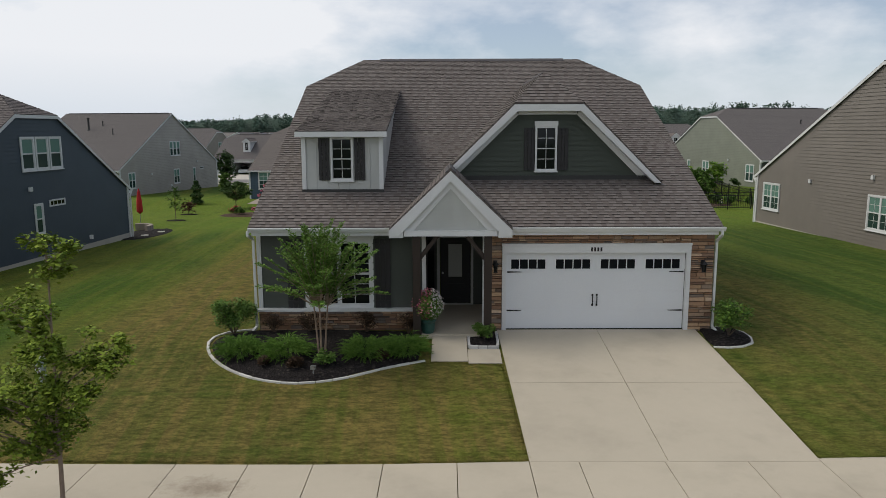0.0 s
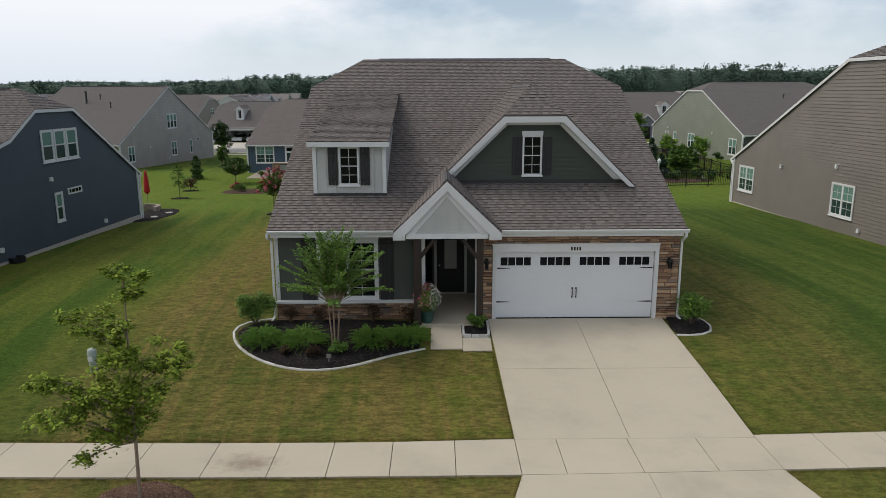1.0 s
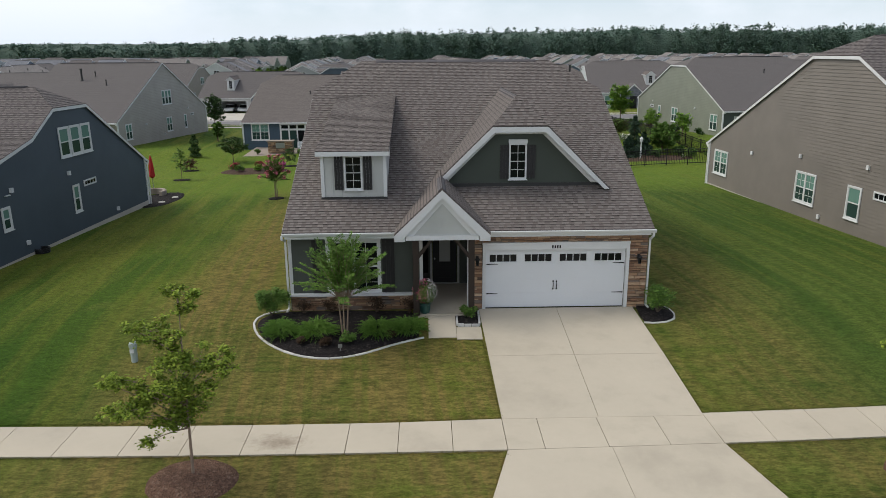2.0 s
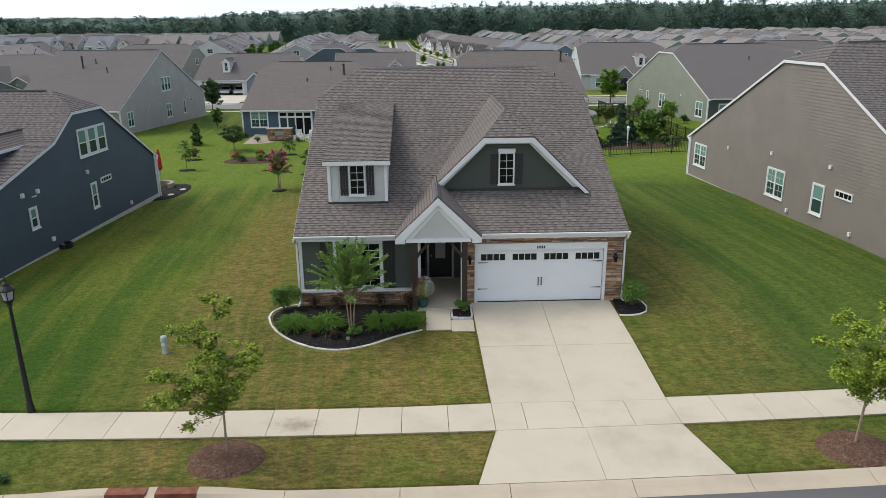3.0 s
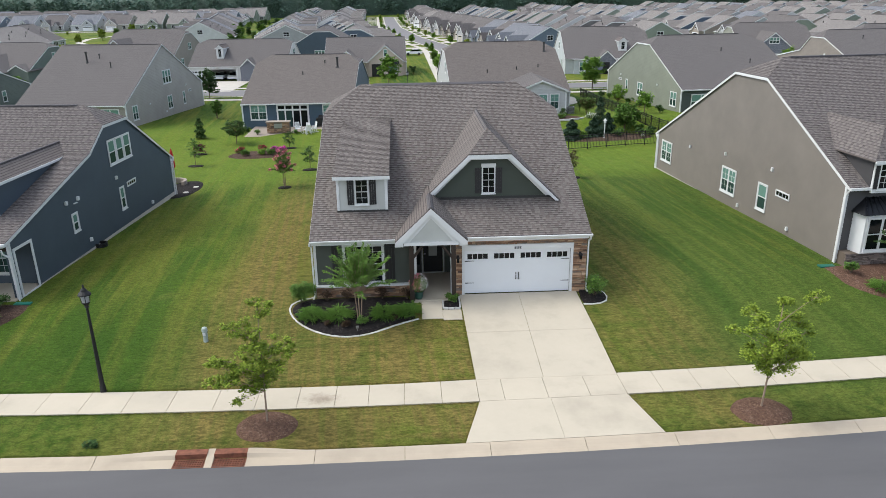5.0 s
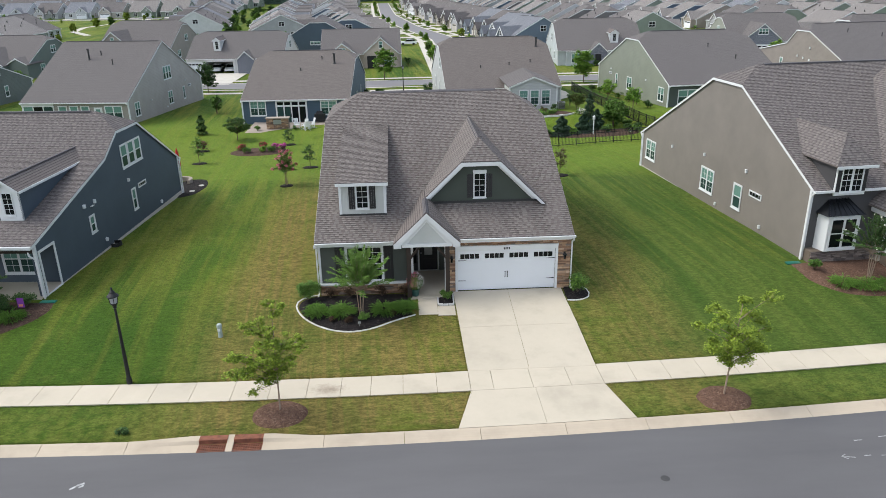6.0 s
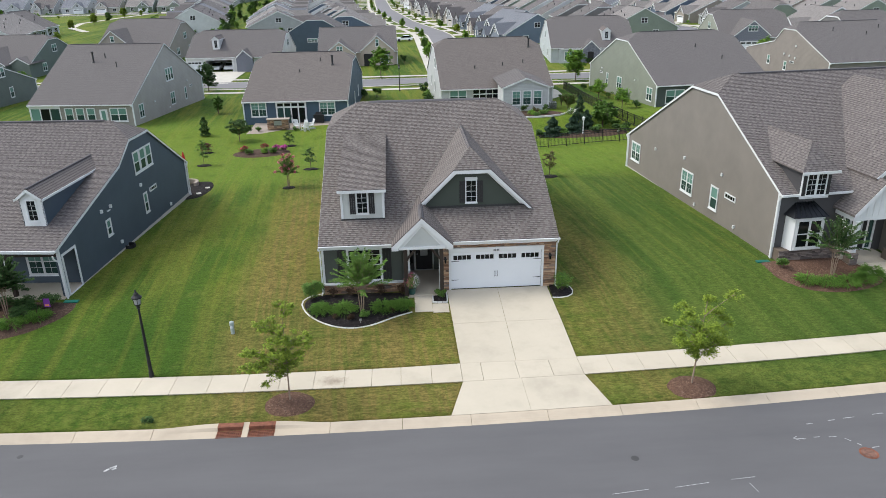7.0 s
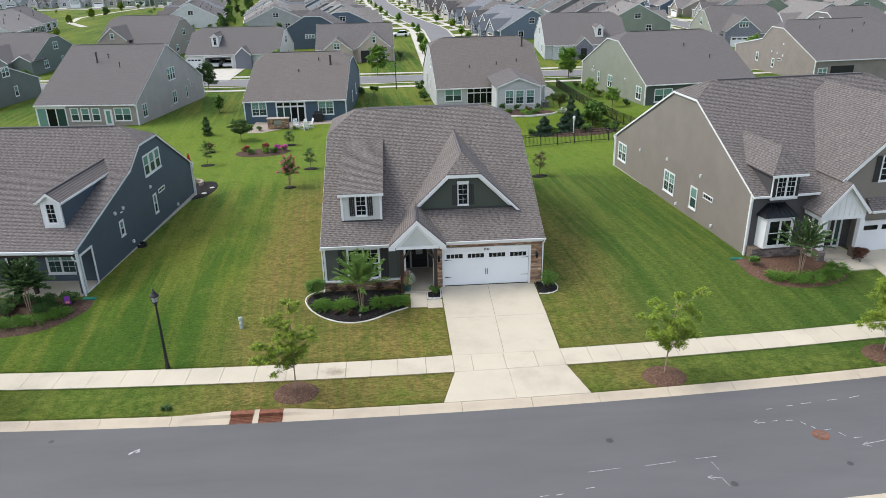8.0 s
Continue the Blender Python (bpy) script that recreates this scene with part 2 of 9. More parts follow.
M["petal_white"] = leaf_mat("white_petal", (0.55, 0.50, 0.48), (0.85, 0.82, 0.80))
M["petal_red"] = leaf_mat("red_petal", (0.30, 0.015, 0.05), (0.55, 0.05, 0.12))
M["pot"] = speckled("green_glazed_pot", (0.03, 0.085, 0.070), 0.3, 0.8, 1.2, 20, 3, 0.05)
M["utility"] = speckled("grey_green_plastic", (0.36, 0.42, 0.38), 0.6)
M["umbrella"] = speckled("red_canvas", (0.45, 0.02, 0.02), 0.8)
M["marking"] = speckled("white_spray_paint", (0.50, 0.50, 0.50), 0.85, 0.45, 1.2, 25, 6)
M["edging"] = random_tinted("edging_stone", (0.50, 0.49, 0.47), (0.70, 0.69, 0.66), 0.85, 30, 0.4)
M["teal"] = speckled("green_plastic", (0.01, 0.14, 0.10), 0.4)
# pale base puts the bright reflection in the door glass into its colour
M["door_glass"] = glass_mat("pale_door_glass", (0.32, 0.33, 0.32), 0.2)
# both lightened: distance haze is put into these roof colours
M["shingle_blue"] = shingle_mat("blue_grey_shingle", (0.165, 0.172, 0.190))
M["shingle_pale"] = shingle_mat("hazed_pale_shingle", (0.20, 0.185, 0.175))
M["metal_roof"] = mat("black_metal_roof", (0.02, 0.022, 0.026), 0.35, 0.6)
M["lamp_glass"] = glass_mat("frosted_lamp_glass", (0.30, 0.31, 0.32), 0.25)
M["steel"] = mat("galvanised", (0.35, 0.36, 0.37), 0.4, 0.8)


def concrete_mat(name, base, stain_at=None):
    m = mat(name, base, 0.88, spec=0.25)
    n = Nodes(m)
    p = n.world_pos()
    info = n.add("ShaderNodeObjectInfo")
    stain = n.noise(p, 0.55, 6, 0.6)
    fine = n.noise(p, 55, 3)
    mott = n.noise(p, 5, 5, 0.65)
    c = n.ramp(stain, [(0.28, tone(base, 0.78)), (0.5, base), (0.75, tone(base, 1.07))])
    c = n.mix(n.math("MULTIPLY", mott, 0.28), c, tone(base, 0.72))
    c = n.mix(n.math("MULTIPLY", fine, 0.25), c, tone(base, 0.8))
    c = n.mix(n.math("MULTIPLY", info.outputs["Random"], 0.16), c, tone(base, 0.72))
    if stain_at:
        off = n.add("ShaderNodeVectorMath", {0: p, 1: (stain_at[0], stain_at[1], 0)}, operation="SUBTRACT").outputs[0]
        off = n.add("ShaderNodeVectorMath", {0: off, 1: (0.8, 1.5, 0)}, operation="MULTIPLY").outputs[0]
        dist = n.add("ShaderNodeVectorMath", {0: off}, operation="LENGTH").outputs["Value"]
        blot = n.add("ShaderNodeMapRange", {"Value": n.math("ADD", dist, n.math("MULTIPLY", mott, 1.4)), "From Min": 1.35, "From Max": 0.75}).outputs[0]
        c = n.mix(n.math("MULTIPLY", blot, 0.6), c, (0.17, 0.125, 0.085))
    n.color(c)
    n.bump(fine, 0.15, 0.003)
    return m


M["concrete"] = concrete_mat("concrete", (0.495, 0.440, 0.348))
M["concrete_stained"] = concrete_mat("stained_concrete", (0.495, 0.440, 0.348), (-5.75, -7.55))
M["concrete_kerb"] = concrete_mat("kerb_concrete", (0.455, 0.385, 0.295))
M["patio"] = concrete_mat("patio_concrete", (0.33, 0.28, 0.235))
M["concrete_far"] = concrete_mat("far_concrete", (0.50, 0.47, 0.41))


def asphalt(name="asphalt", k=1.0):
    m = mat(name, (0.09, 0.087, 0.086), 0.85, spec=0.3)
    n = Nodes(m)
    p = n.world_pos()
    patch = n.noise(n.world_pos((0.25, 1, 1)), 0.5, 5, 0.6)
    streak = n.noise(n.world_pos((0.05, 2.2, 1)), 1.0, 4)
    grit = n.noise(p, 70, 2)
    c = n.ramp(patch, [(0.3, tone((0.092, 0.089, 0.092), k)), (0.7, tone((0.122, 0.118, 0.121), k))])
    c = n.mix(n.math("MULTIPLY", streak, 0.35), c, tone((0.138, 0.133, 0.135), k))
    c = n.mix(n.math("MULTIPLY", grit, 0.3), c, (0.05, 0.05, 0.05))
    n.color(c)
    n.bump(grit, 0.3, 0.005)
    return m


M["asphalt"] = asphalt()
M["asphalt_pale"] = asphalt("pale_asphalt", 1.6)


def grass():
    """Warm-season turf: lush and yellowing patches, tan thin strips, mower lanes, tufts and blades."""
    m = mat("lawn", (0.08, 0.11, 0.02), 0.95, spec=0.1)
    n = Nodes(m)
    p = n.world_pos()
    sep = n.add("ShaderNodeSeparateXYZ", {0: p})
    X, Y = sep.outputs[0], sep.outputs[1]
    rng = lambda v, a, b: n.add("ShaderNodeMapRange", {"Value": v, "From Min": a, "From Max": b}).outputs[0]
    mul = lambda *v: functools.reduce(lambda a, b: n.math("MULTIPLY", a, b), v)
    less = lambda v: n.math("SUBTRACT", 1.0, v)
    big = n.noise(n.world_pos((1, 0.5, 1)), 0.10, 4, 0.55)
    mid = n.noise(p, 0.45, 5, 0.6)
    clumps = n.noise(p, 2.2, 5, 0.65)
    clod = n.noise(n.world_pos((0.55, 1.3, 1)), 6.5, 4, 0.65)      # small tufts lying along the street
    tuft = n.noise(n.world_pos((0.7, 1.2, 1)), 15, 5, 0.7)
    blade = n.noise(p, 60, 3, 0.75)
    lean = n.math("ADD", X, n.math("MULTIPLY", Y, 0.09))            # lanes run back beside the houses, swinging a little
    lane_v = n.add("ShaderNodeCombineXYZ", {0: lean, 1: n.math("MULTIPLY", Y, 0.04)}).outputs[0]
    along = n.noise(lane_v, 0.9, 4, 0.6)
    thin = n.noise(lane_v, 3.4, 3, 0.6)
    across = n.noise(n.world_pos((0.10, 1.0, 0)), 2.0, 4, 0.6)      # lanes along the street
    wob = mul(n.math("SUBTRACT", n.noise(p, 0.2, 3), 0.5), 7.0)
    front = mul(rng(n.math("ADD", Y, wob), 4.0, -2.0), rng(Y, -16.0, -12.0))
    east = mul(rng(n.math("ADD", X, mul(wob, 0.5)), 6.0, 10.5), rng(Y, 34.0, 20.0))
    lane = n.add("ShaderNodeSeparateColor", {0: n.mix(mul(front, rng(n.math("ABSOLUTE", n.math("ADD", n.math("ADD", X, 0.5), wob)), 13.0, 7.0)), along, across)}).outputs[0]
    # lush to yellow-green
    c = n.ramp(big, [(0.36, (0.040, 0.084, 0.010)), (0.50, (0.062, 0.108, 0.013)), (0.64, (0.108, 0.142, 0.018))])
    c = n.mix(mul(east, 0.8), c, n.ramp(along, [(0.40, (0.048, 0.086, 0.015)), (0.60, (0.078, 0.117, 0.023))]))
    calm = less(mul(front, 0.4))
    c = n.mix(mul(rng(lane, 0.47, 0.60), 0.55, calm, less(mul(east, 0.8))), c, (0.164, 0.162, 0.028))
    c = n.mix(mul(rng(lane, 0.46, 0.36), 0.20, less(mul(front, 0.85))), c, (0.034, 0.085, 0.011))
    c = n.mix(mul(rng(n.math("ADD", Y, wob), 20.0, 25.0), rng(Y, 60.0, 48.0), 0.70), c, (0.118, 0.178, 0.020))
    verge = mul(rng(Y, -7.6, -8.4), rng(n.math("ABSOLUTE", X), 60.0, 30.0))
    c = n.mix(mul(verge, rng(clumps, 0.35, 0.6), 0.65), c, (0.135, 0.158, 0.030))
    # tan, thin turf: the front lawn, the verge and strips beside the house
    near = mul(front, rng(n.math("ABSOLUTE", n.math("ADD", n.math("ADD", X, 2.2), mul(wob, 0.8))), 11.5, 6.0))
    left = mul(rng(n.math("ABSOLUTE", n.math("ADD", n.math("ADD", X, 9.3), mul(wob, 0.18))), 3.4, 0.8), rng(Y, 27.0, 18.0))
    right = mul(rng(n.math("ABSOLUTE", n.math("ADD", n.math("ADD", X, -8.2), mul(wob, 0.4))), 3.2, 0.6), rng(Y, 19.0, 6.0), 0.72)
    worn = n.math("MAXIMUM", mul(near, 0.96), n.math("MAXIMUM", left, right))
    worn = mul(worn, n.math("MAXIMUM", mul(left, 0.5), rng(n.math("ADD", mul(lane, 0.6), mul(mid, 0.4)), 0.30, 0.50)))
    worn = mul(worn, n.math("ADD", 0.55, mul(rng(thin, 0.42, 0.56), 0.45)))
    c = n.mix(mul(rng(thin, 0.50, 0.62), 0.30, less(front)), c, (0.150, 0.158, 0.027))
    tan = n.ramp(n.math("ADD", mul(clumps, 0.5), mul(clod, 0.5)), [(0.36, (0.118, 0.107, 0.029)), (0.62, (0.212, 0.159, 0.050))])
    c = n.mix(worn, c, tan)
    # small bright and dark patches
    calm = mul(less(mul(near, 0.75)), less(mul(east, 0.5)))
    c = n.mix(mul(rng(mid, 0.58, 0.72), 0.40, calm), c, (0.170, 0.178, 0.040))
    c = n.mix(mul(rng(mid, 0.42, 0.30), 0.40, calm), c, (0.040, 0.080, 0.012))
    # random grain tones that also paint in the shade between tufts and clods
    for v, lo, hi, k in ((clod, 0.36, 0.58, 0.70), (clumps, 0.32, 0.66, 0.88), (tuft, 0.36, 0.62, 0.62), (blade, 0.34, 0.66, 0.50)):
        c = n.mix(1.0, c, n.ramp(v, [(lo, (k,) * 3), (hi, (1.0,) * 3)]), "MULTIPLY")
    n.color(n.add("ShaderNodeVectorMath", {0: c, 3: 1.90}, operation="SCALE").outputs[0])
    n.bump(n.math("ADD", n.math("ADD", mul(blade, 0.5), tuft), mul(clod, 0.8)), 0.9, 0.06)
    return m


M["grass"] = grass()


def mulch(name, dark, light):
    m = mat(name, dark, 0.95, spec=0.15)
    n = Nodes(m)
    p = n.world_pos()
    chip = n.add("ShaderNodeTexVoronoi", {"Vector": p, "Scale": 18.0, "Randomness": 1.0})
    sc = n.add("ShaderNodeSeparateColor", {0: chip.outputs["Color"]})
    c = n.ramp(sc.outputs[0], [(0.1, dark), (0.85, tone(dark, 1.8)), (1.0, light)])
    c = n.mix(n.math("MULTIPLY", n.noise(p, 1.5, 4), 0.5), c, tone(dark, 0.7))
    n.color(c)
    n.bump(chip.outputs["Distance"], 0.9, 0.05)
    return m


M["mulch_dark"] = mulch("dark_mulch", (0.014, 0.012, 0.012), (0.070, 0.060, 0.052))
M["mulch_brown"] = mulch("dark_brown_mulch", (0.060, 0.038, 0.028), (0.15, 0.10, 0.075))
M["mulch_red"] = mulch("brown_mulch", (0.095, 0.055, 0.038), (0.22, 0.15, 0.11))


# ---- mesh helpers ----
class MB:
    """Collects polygons with metre-true UVs."""
    def __init__(self, m=None):
        self.v, self.f, self.uv, self.m = [], [], [], m or Matrix.Identity(4)

    def poly(self, pts, flip=False):
        q = [self.m @ Vector(p) for p in pts]
        if flip:
            q.reverse()
        nrm = Vector((0, 0, 0))
        for i in range(1, len(q) - 1):
            nrm += (q[i] - q[0]).cross(q[i + 1] - q[0])
        if nrm.length < 1e-9:
            return
        nrm.normalize()
        u = Vector((0, 0, 1)).cross(nrm)
        u = Vector((1, 0, 0)) if u.length < 1e-4 else u.normalized()
        w = nrm.cross(u)
        i = len(self.v)
        self.v += [tuple(p) for p in q]
        self.f.append(tuple(range(i, i + len(q))))
        self.uv += [(p.dot(u), p.dot(w)) for p in q]

    def box(self, x0, x1, y0, y1, z0, z1):
        a = [(x0, y0, z0), (x1, y0, z0), (x1, y1, z0), (x0, y1, z0), (x0, y0, z1), (x1, y0, z1), (x1, y1, z1), (x0, y1, z1)]
        for f in ((3, 2, 1, 0), (4, 5, 6, 7), (0, 1, 5, 4), (1, 2, 6, 5), (2, 3, 7, 6), (3, 0, 4, 7)):
            self.poly([a[k] for k in f])
        return self

    def slab(self, pts, drop):
        """A plate: polygon pts (counter-clockwise from outside) and its copy moved by drop."""
        d = Vector(drop)
        low = [Vector(p) + d for p in pts]
        self.poly(pts)
        self.poly(low, True)
        for i in range(len(pts)):
            j = (i + 1) % len(pts)
            self.poly([pts[i], low[i], low[j], pts[j]])
        return self

    def tube(self, p0, p1, r0, r1, n=7, caps=True):
        p0, p1 = Vector(p0), Vector(p1)
        d = (p1 - p0).normalized()
        a = d.orthogonal().normalized()
        b = d.cross(a)
        ring = lambda c, r: [c + (a * math.cos(k * math.tau / n) + b * math.sin(k * math.tau / n)) * r for k in range(n)]
        lo, hi = ring(p0, r0), ring(p1, r1)
        for k in range(n):
            self.poly([lo[k], lo[(k + 1) % n], hi[(k + 1) % n], hi[k]])
        if caps:
            self.poly(list(reversed(lo)))
            self.poly(hi)
        return self

    def lathe(self, c, prof, n=12):
        """prof: (radius, z) from bottom to top round the axis through c."""
        c = Vector(c)
        rings = [[c + Vector((r * math.cos(k * math.tau / n), r * math.sin(k * math.tau / n), z)) for k in range(n)] for r, z in prof]
        for lo, hi in zip(rings, rings[1:]):
            for k in range(n):
                self.poly([lo[k], lo[(k + 1) % n], hi[(k + 1) % n], hi[k]])
        self.poly(list(reversed(rings[0])))
        self.poly(rings[-1])
        return self

    def mesh(self, name, material, smooth=False):
        me = bpy.data.meshes.new(name)
        me.from_pydata(self.v, [], self.f)
        lay = me.uv_layers.new(name="UVMap")
        lay.data.foreach_set("uv", np.array(self.uv, dtype=np.float32).ravel())
        me.materials.append(M[material] if isinstance(material, str) else material)
        if smooth:
            me.shade_smooth()
        return me


def part(name, mb, material, parent=None, label="", smooth=False, at=None):
    me = mb if isinstance(mb, bpy.types.Mesh) else mb.mesh(name, material, smooth)
    ob = new(name, me)
    if parent:
        ob.parent = parent
    if at is not None:
        ob.matrix_local = at
    if label:
        tagged(ob, label)
    return ob


def thing(name, label, category, m=None, group="", kind=""):
    ob = new(name)
    ob.empty_display_size = 0.3
    if m is not None:
        ob.matrix_local = m
    return tagged(ob, label, category, group, kind)


def solid(name, mb, material, label, category, group="", kind="", m=None, smooth=False):
    ob = new(name, mb if isinstance(mb, bpy.types.Mesh) else mb.mesh(name, material, smooth))
    if m is not None:
        ob.matrix_local = m
    return tagged(ob, label, category, group, kind)


def clip(poly, k, lim, keep_less):
    """Convex polygon cut by coordinate k at lim."""
    out = []
    for i, a in enumerate(poly):
        b = poly[(i + 1) % len(poly)]
        ia, ib = (a[k] <= lim) == keep_less, (b[k] <= lim) == keep_less
        if ia:
            out.append(a)
        if ia != ib and abs(b[k] - a[k]) > 1e-9:
            s = (lim - a[k]) / (b[k] - a[k])
            out.append(tuple(a[j] + s * (b[j] - a[j]) for j in range(2)))
    return out


def lap_strips(poly, holes, exposure):
    """Convex outline of (s, z) -> list of (course outline, z_low, z_high) around rectangular holes (s0, s1, z0, z1)."""
    z0, z1 = min(p[1] for p in poly), max(p[1] for p in poly)
    res = []
    for k in range(int(math.ceil((z1 - z0) / exposure - 1e-6))):
        za, zb = z0 + k * exposure, min(z1, z0 + (k + 1) * exposure)
        row = clip(clip(poly, 1, za, False), 1, zb, True)
        rows = [row]
        for s0, s1, h0, h1 in holes:
            if h0 < zb - 0.02 and h1 > za + 0.02:
                rows = [c for r in rows for c in (clip(r, 0, s0, True), clip(r, 0, s1, False)) if len(c) > 2]
        res += [(r, za, zb) for r in rows if len(r) > 2]
    return res


def lap_board(mb, row, za, zb, place, proud=0.013):
    """place(s, z, out) -> point. The lower edge stands proud."""
    out = lambda z: proud * (zb - z) / (zb - za) + 0.003
    mb.poly([place(s, z, out(z)) for s, z in row])
    low = sorted([p for p in row if abs(p[1] - za) < 1e-5])
    if len(low) > 1:
        a, b = low[0], low[-1]
        mb.poly([place(a[0], za, 0), place(b[0], za, 0), place(b[0], za, out(za)), place(a[0], za, out(za))])


def wall_place(p0, along, outward):
    p0, al, ou = Vector(p0), Vector(along), Vector(outward)
    return lambda s, z, o: p0 + al * s + ou * o + Vector((0, 0, z))


def lap_wall(poly, holes, p0, along, outward, exposure=0.18):
    mb = MB()
    pl = wall_place(p0, along, outward)
    ccw = Vector(along).cross(Vector((0, 0, 1))).dot(Vector(outward)) > 0
    area = sum(a[0] * b[1] - b[0] * a[1] for a, b in zip(poly, poly[1:] + poly[:1]))
    if (area > 0) != ccw:
        poly = poly[::-1]
    for row, za, zb in lap_strips(poly, holes, exposure):
        lap_board(mb, row, za, zb, pl)
    return mb


def rect_ring(mb, x0, x1, z0, z1, t, y0, y1):
    mb.box(x0, x1, y0, y1, z0, z0 + t)
    mb.box(x0, x1, y0, y1, z1 - t, z1)
    mb.box(x0, x0 + t, y0, y1, z0 + t, z1 - t)
    mb.box(x1 - t, x1, y0, y1, z0 + t, z1 - t)


CACHE = {}


def window(parent, at, w, h, units=1, grid=(0, 0), blind=True, casing=0.09, name="window", header=0.0):
    """A white double-hung window on a wall: local x along the wall, -y outward, z up from its sill. Parts: upper and lower panes, sill."""
    key = (round(w, 2), round(h, 2), units, grid, blind, casing, header)
    if key not in CACHE:
        fr, up, lo = MB(), MB(), MB()
        rect_ring(fr, -w / 2, w / 2, 0, h, casing, -0.045, 0.0)
        if header:
            fr.box(-w / 2 - 0.02, w / 2 + 0.02, -0.06, 0.0, h, h + header)
        uw = (w - 2 * casing) / units
        sash = 0.03 if casing > 0.06 else 0.012
        rail = 0.025 if casing > 0.06 else 0.009
        for u in range(units):
            a = -w / 2 + casing + u * uw
            b = a + uw
            if u:
                fr.box(a - 0.06, a + 0.06, -0.04, 0.0, casing, h - casing)
            mid = casing + (h - 2 * casing) * 0.5
            fr.box(a, b, -0.032, -0.002, mid - rail, mid + rail)
            for q0, q1, dy in ((casing, mid, -0.018), (mid, h - casing, -0.028)):
                rect_ring(fr, a + 0.002, b - 0.002, q0, q1, sash, dy, -0.001)
                gx, gz = grid
                for i in range(1, gx):
                    xx = a + (b - a) * i / gx
                    fr.box(xx - 0.008, xx + 0.008, dy + 0.004, -0.004, q0 + 0.03, q1 - 0.03)
                for i in range(1, gz):
                    zz = q0 + (q1 - q0) * i / gz
                    fr.box(a + 0.03, b - 0.03, dy + 0.004, -0.004, zz - 0.008, zz + 0.008)
            lo.box(a + 0.02, b - 0.02, -0.010, -0.003, casing + 0.02, mid - 0.02)
            up.box(a + 0.02, b - 0.02, -0.012, -0.003, mid + 0.02, h - casing - 0.02)
        sl = MB().box(-w / 2 - 0.03, w / 2 + 0.03, -0.08, -0.002, -0.04, 0.0)
        CACHE[key] = (fr.mesh("window", "white"), up.mesh("upper_pane", "glass_blind" if blind else "glass"), lo.mesh("lower_pane", "glass_shade" if blind else "glass"), sl.mesh("sill", "white"))
    fr, up, lo, sl = CACHE[key]
    win = part(name, fr, None, parent, at=at)
    part("upper_pane", up, None, win)
    part("lower_pane", lo, None, win)
    part("sill", sl, None, win)
    return win


def on_wall(x, y, z, facing):
    """Pose of a wall fitting. facing: direction of the outward normal in degrees; -90 faces -y."""
    return pose(x, y, z, 0, 0, facing + 90)


# ---- terrain, street ----
def bend(x):
    """How far the street has swung back at x."""
    c = max(-34.0, min(34.0, x))
    return (c + 3.8) ** 2 / 580 + (x - c) * (c + 3.8) / 290


PROFILE_S = [-400, -40, -21, -19.2, -18.75, -18.2, -18.15, -11.1, -11.05, -10.45, -10.4, -8.17, -8.12, -6.71, -6.65, -0.4, 0, 6, 14, 23, 40, 57, 80, 100, 400, 520, 900, 3000]
PROFILE_Z = [-0.8, -0.8, -0.82, -0.84, -0.9, -1.05, -1.1, -1.1, -1.05, -0.95, -0.875, -0.725, -0.76, -0.76, -0.715, -0.06, -0.05, -0.08, -0.22, -0.35, -1.05, -1.82, -2.45, -2.8, -3.0, -2, 6, 6]


def ground_z(x, y):
    s = y - bend(x)
    z = float(np.interp(s, PROFILE_S, PROFILE_Z))
    side = float(np.interp(x, [-22, -9, 7, 17], [-0.17, 0, 0, 0.28])) * float(np.interp(s, [-6, 0, 6, 22, 45, 70], [0, 0.9, 1, 1.3, 1, 0]))
    roll = 0.05 * noise.noise(Vector((x * 0.12, y * 0.12, 3.1))) * float(np.interp(s, [-6.4, -3, 1, 8], [0, 1, 0.3, 1]))
    far = 5.0 * noise.noise(Vector((x * 0.004, y * 0.004, 1))) * float(np.interp(s, [420, 700], [0, 1]))
    return z + side + roll + far


# land behind the gardens is shrunk towards the last camera eye to fit its views
LAST_EYE = Vector((-2.17, -37.5, 17.8))


def fit_scale(x, y):
    d = (x - LAST_EYE.x) / max(1.0, y - LAST_EYE.y)
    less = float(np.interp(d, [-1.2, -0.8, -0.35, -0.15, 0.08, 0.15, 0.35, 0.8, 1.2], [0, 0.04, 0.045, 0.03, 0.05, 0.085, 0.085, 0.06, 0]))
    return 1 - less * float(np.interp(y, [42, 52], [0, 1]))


def pulled_in(p):
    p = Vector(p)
    return LAST_EYE + (p - LAST_EYE) * fit_scale(p.x, p.y)


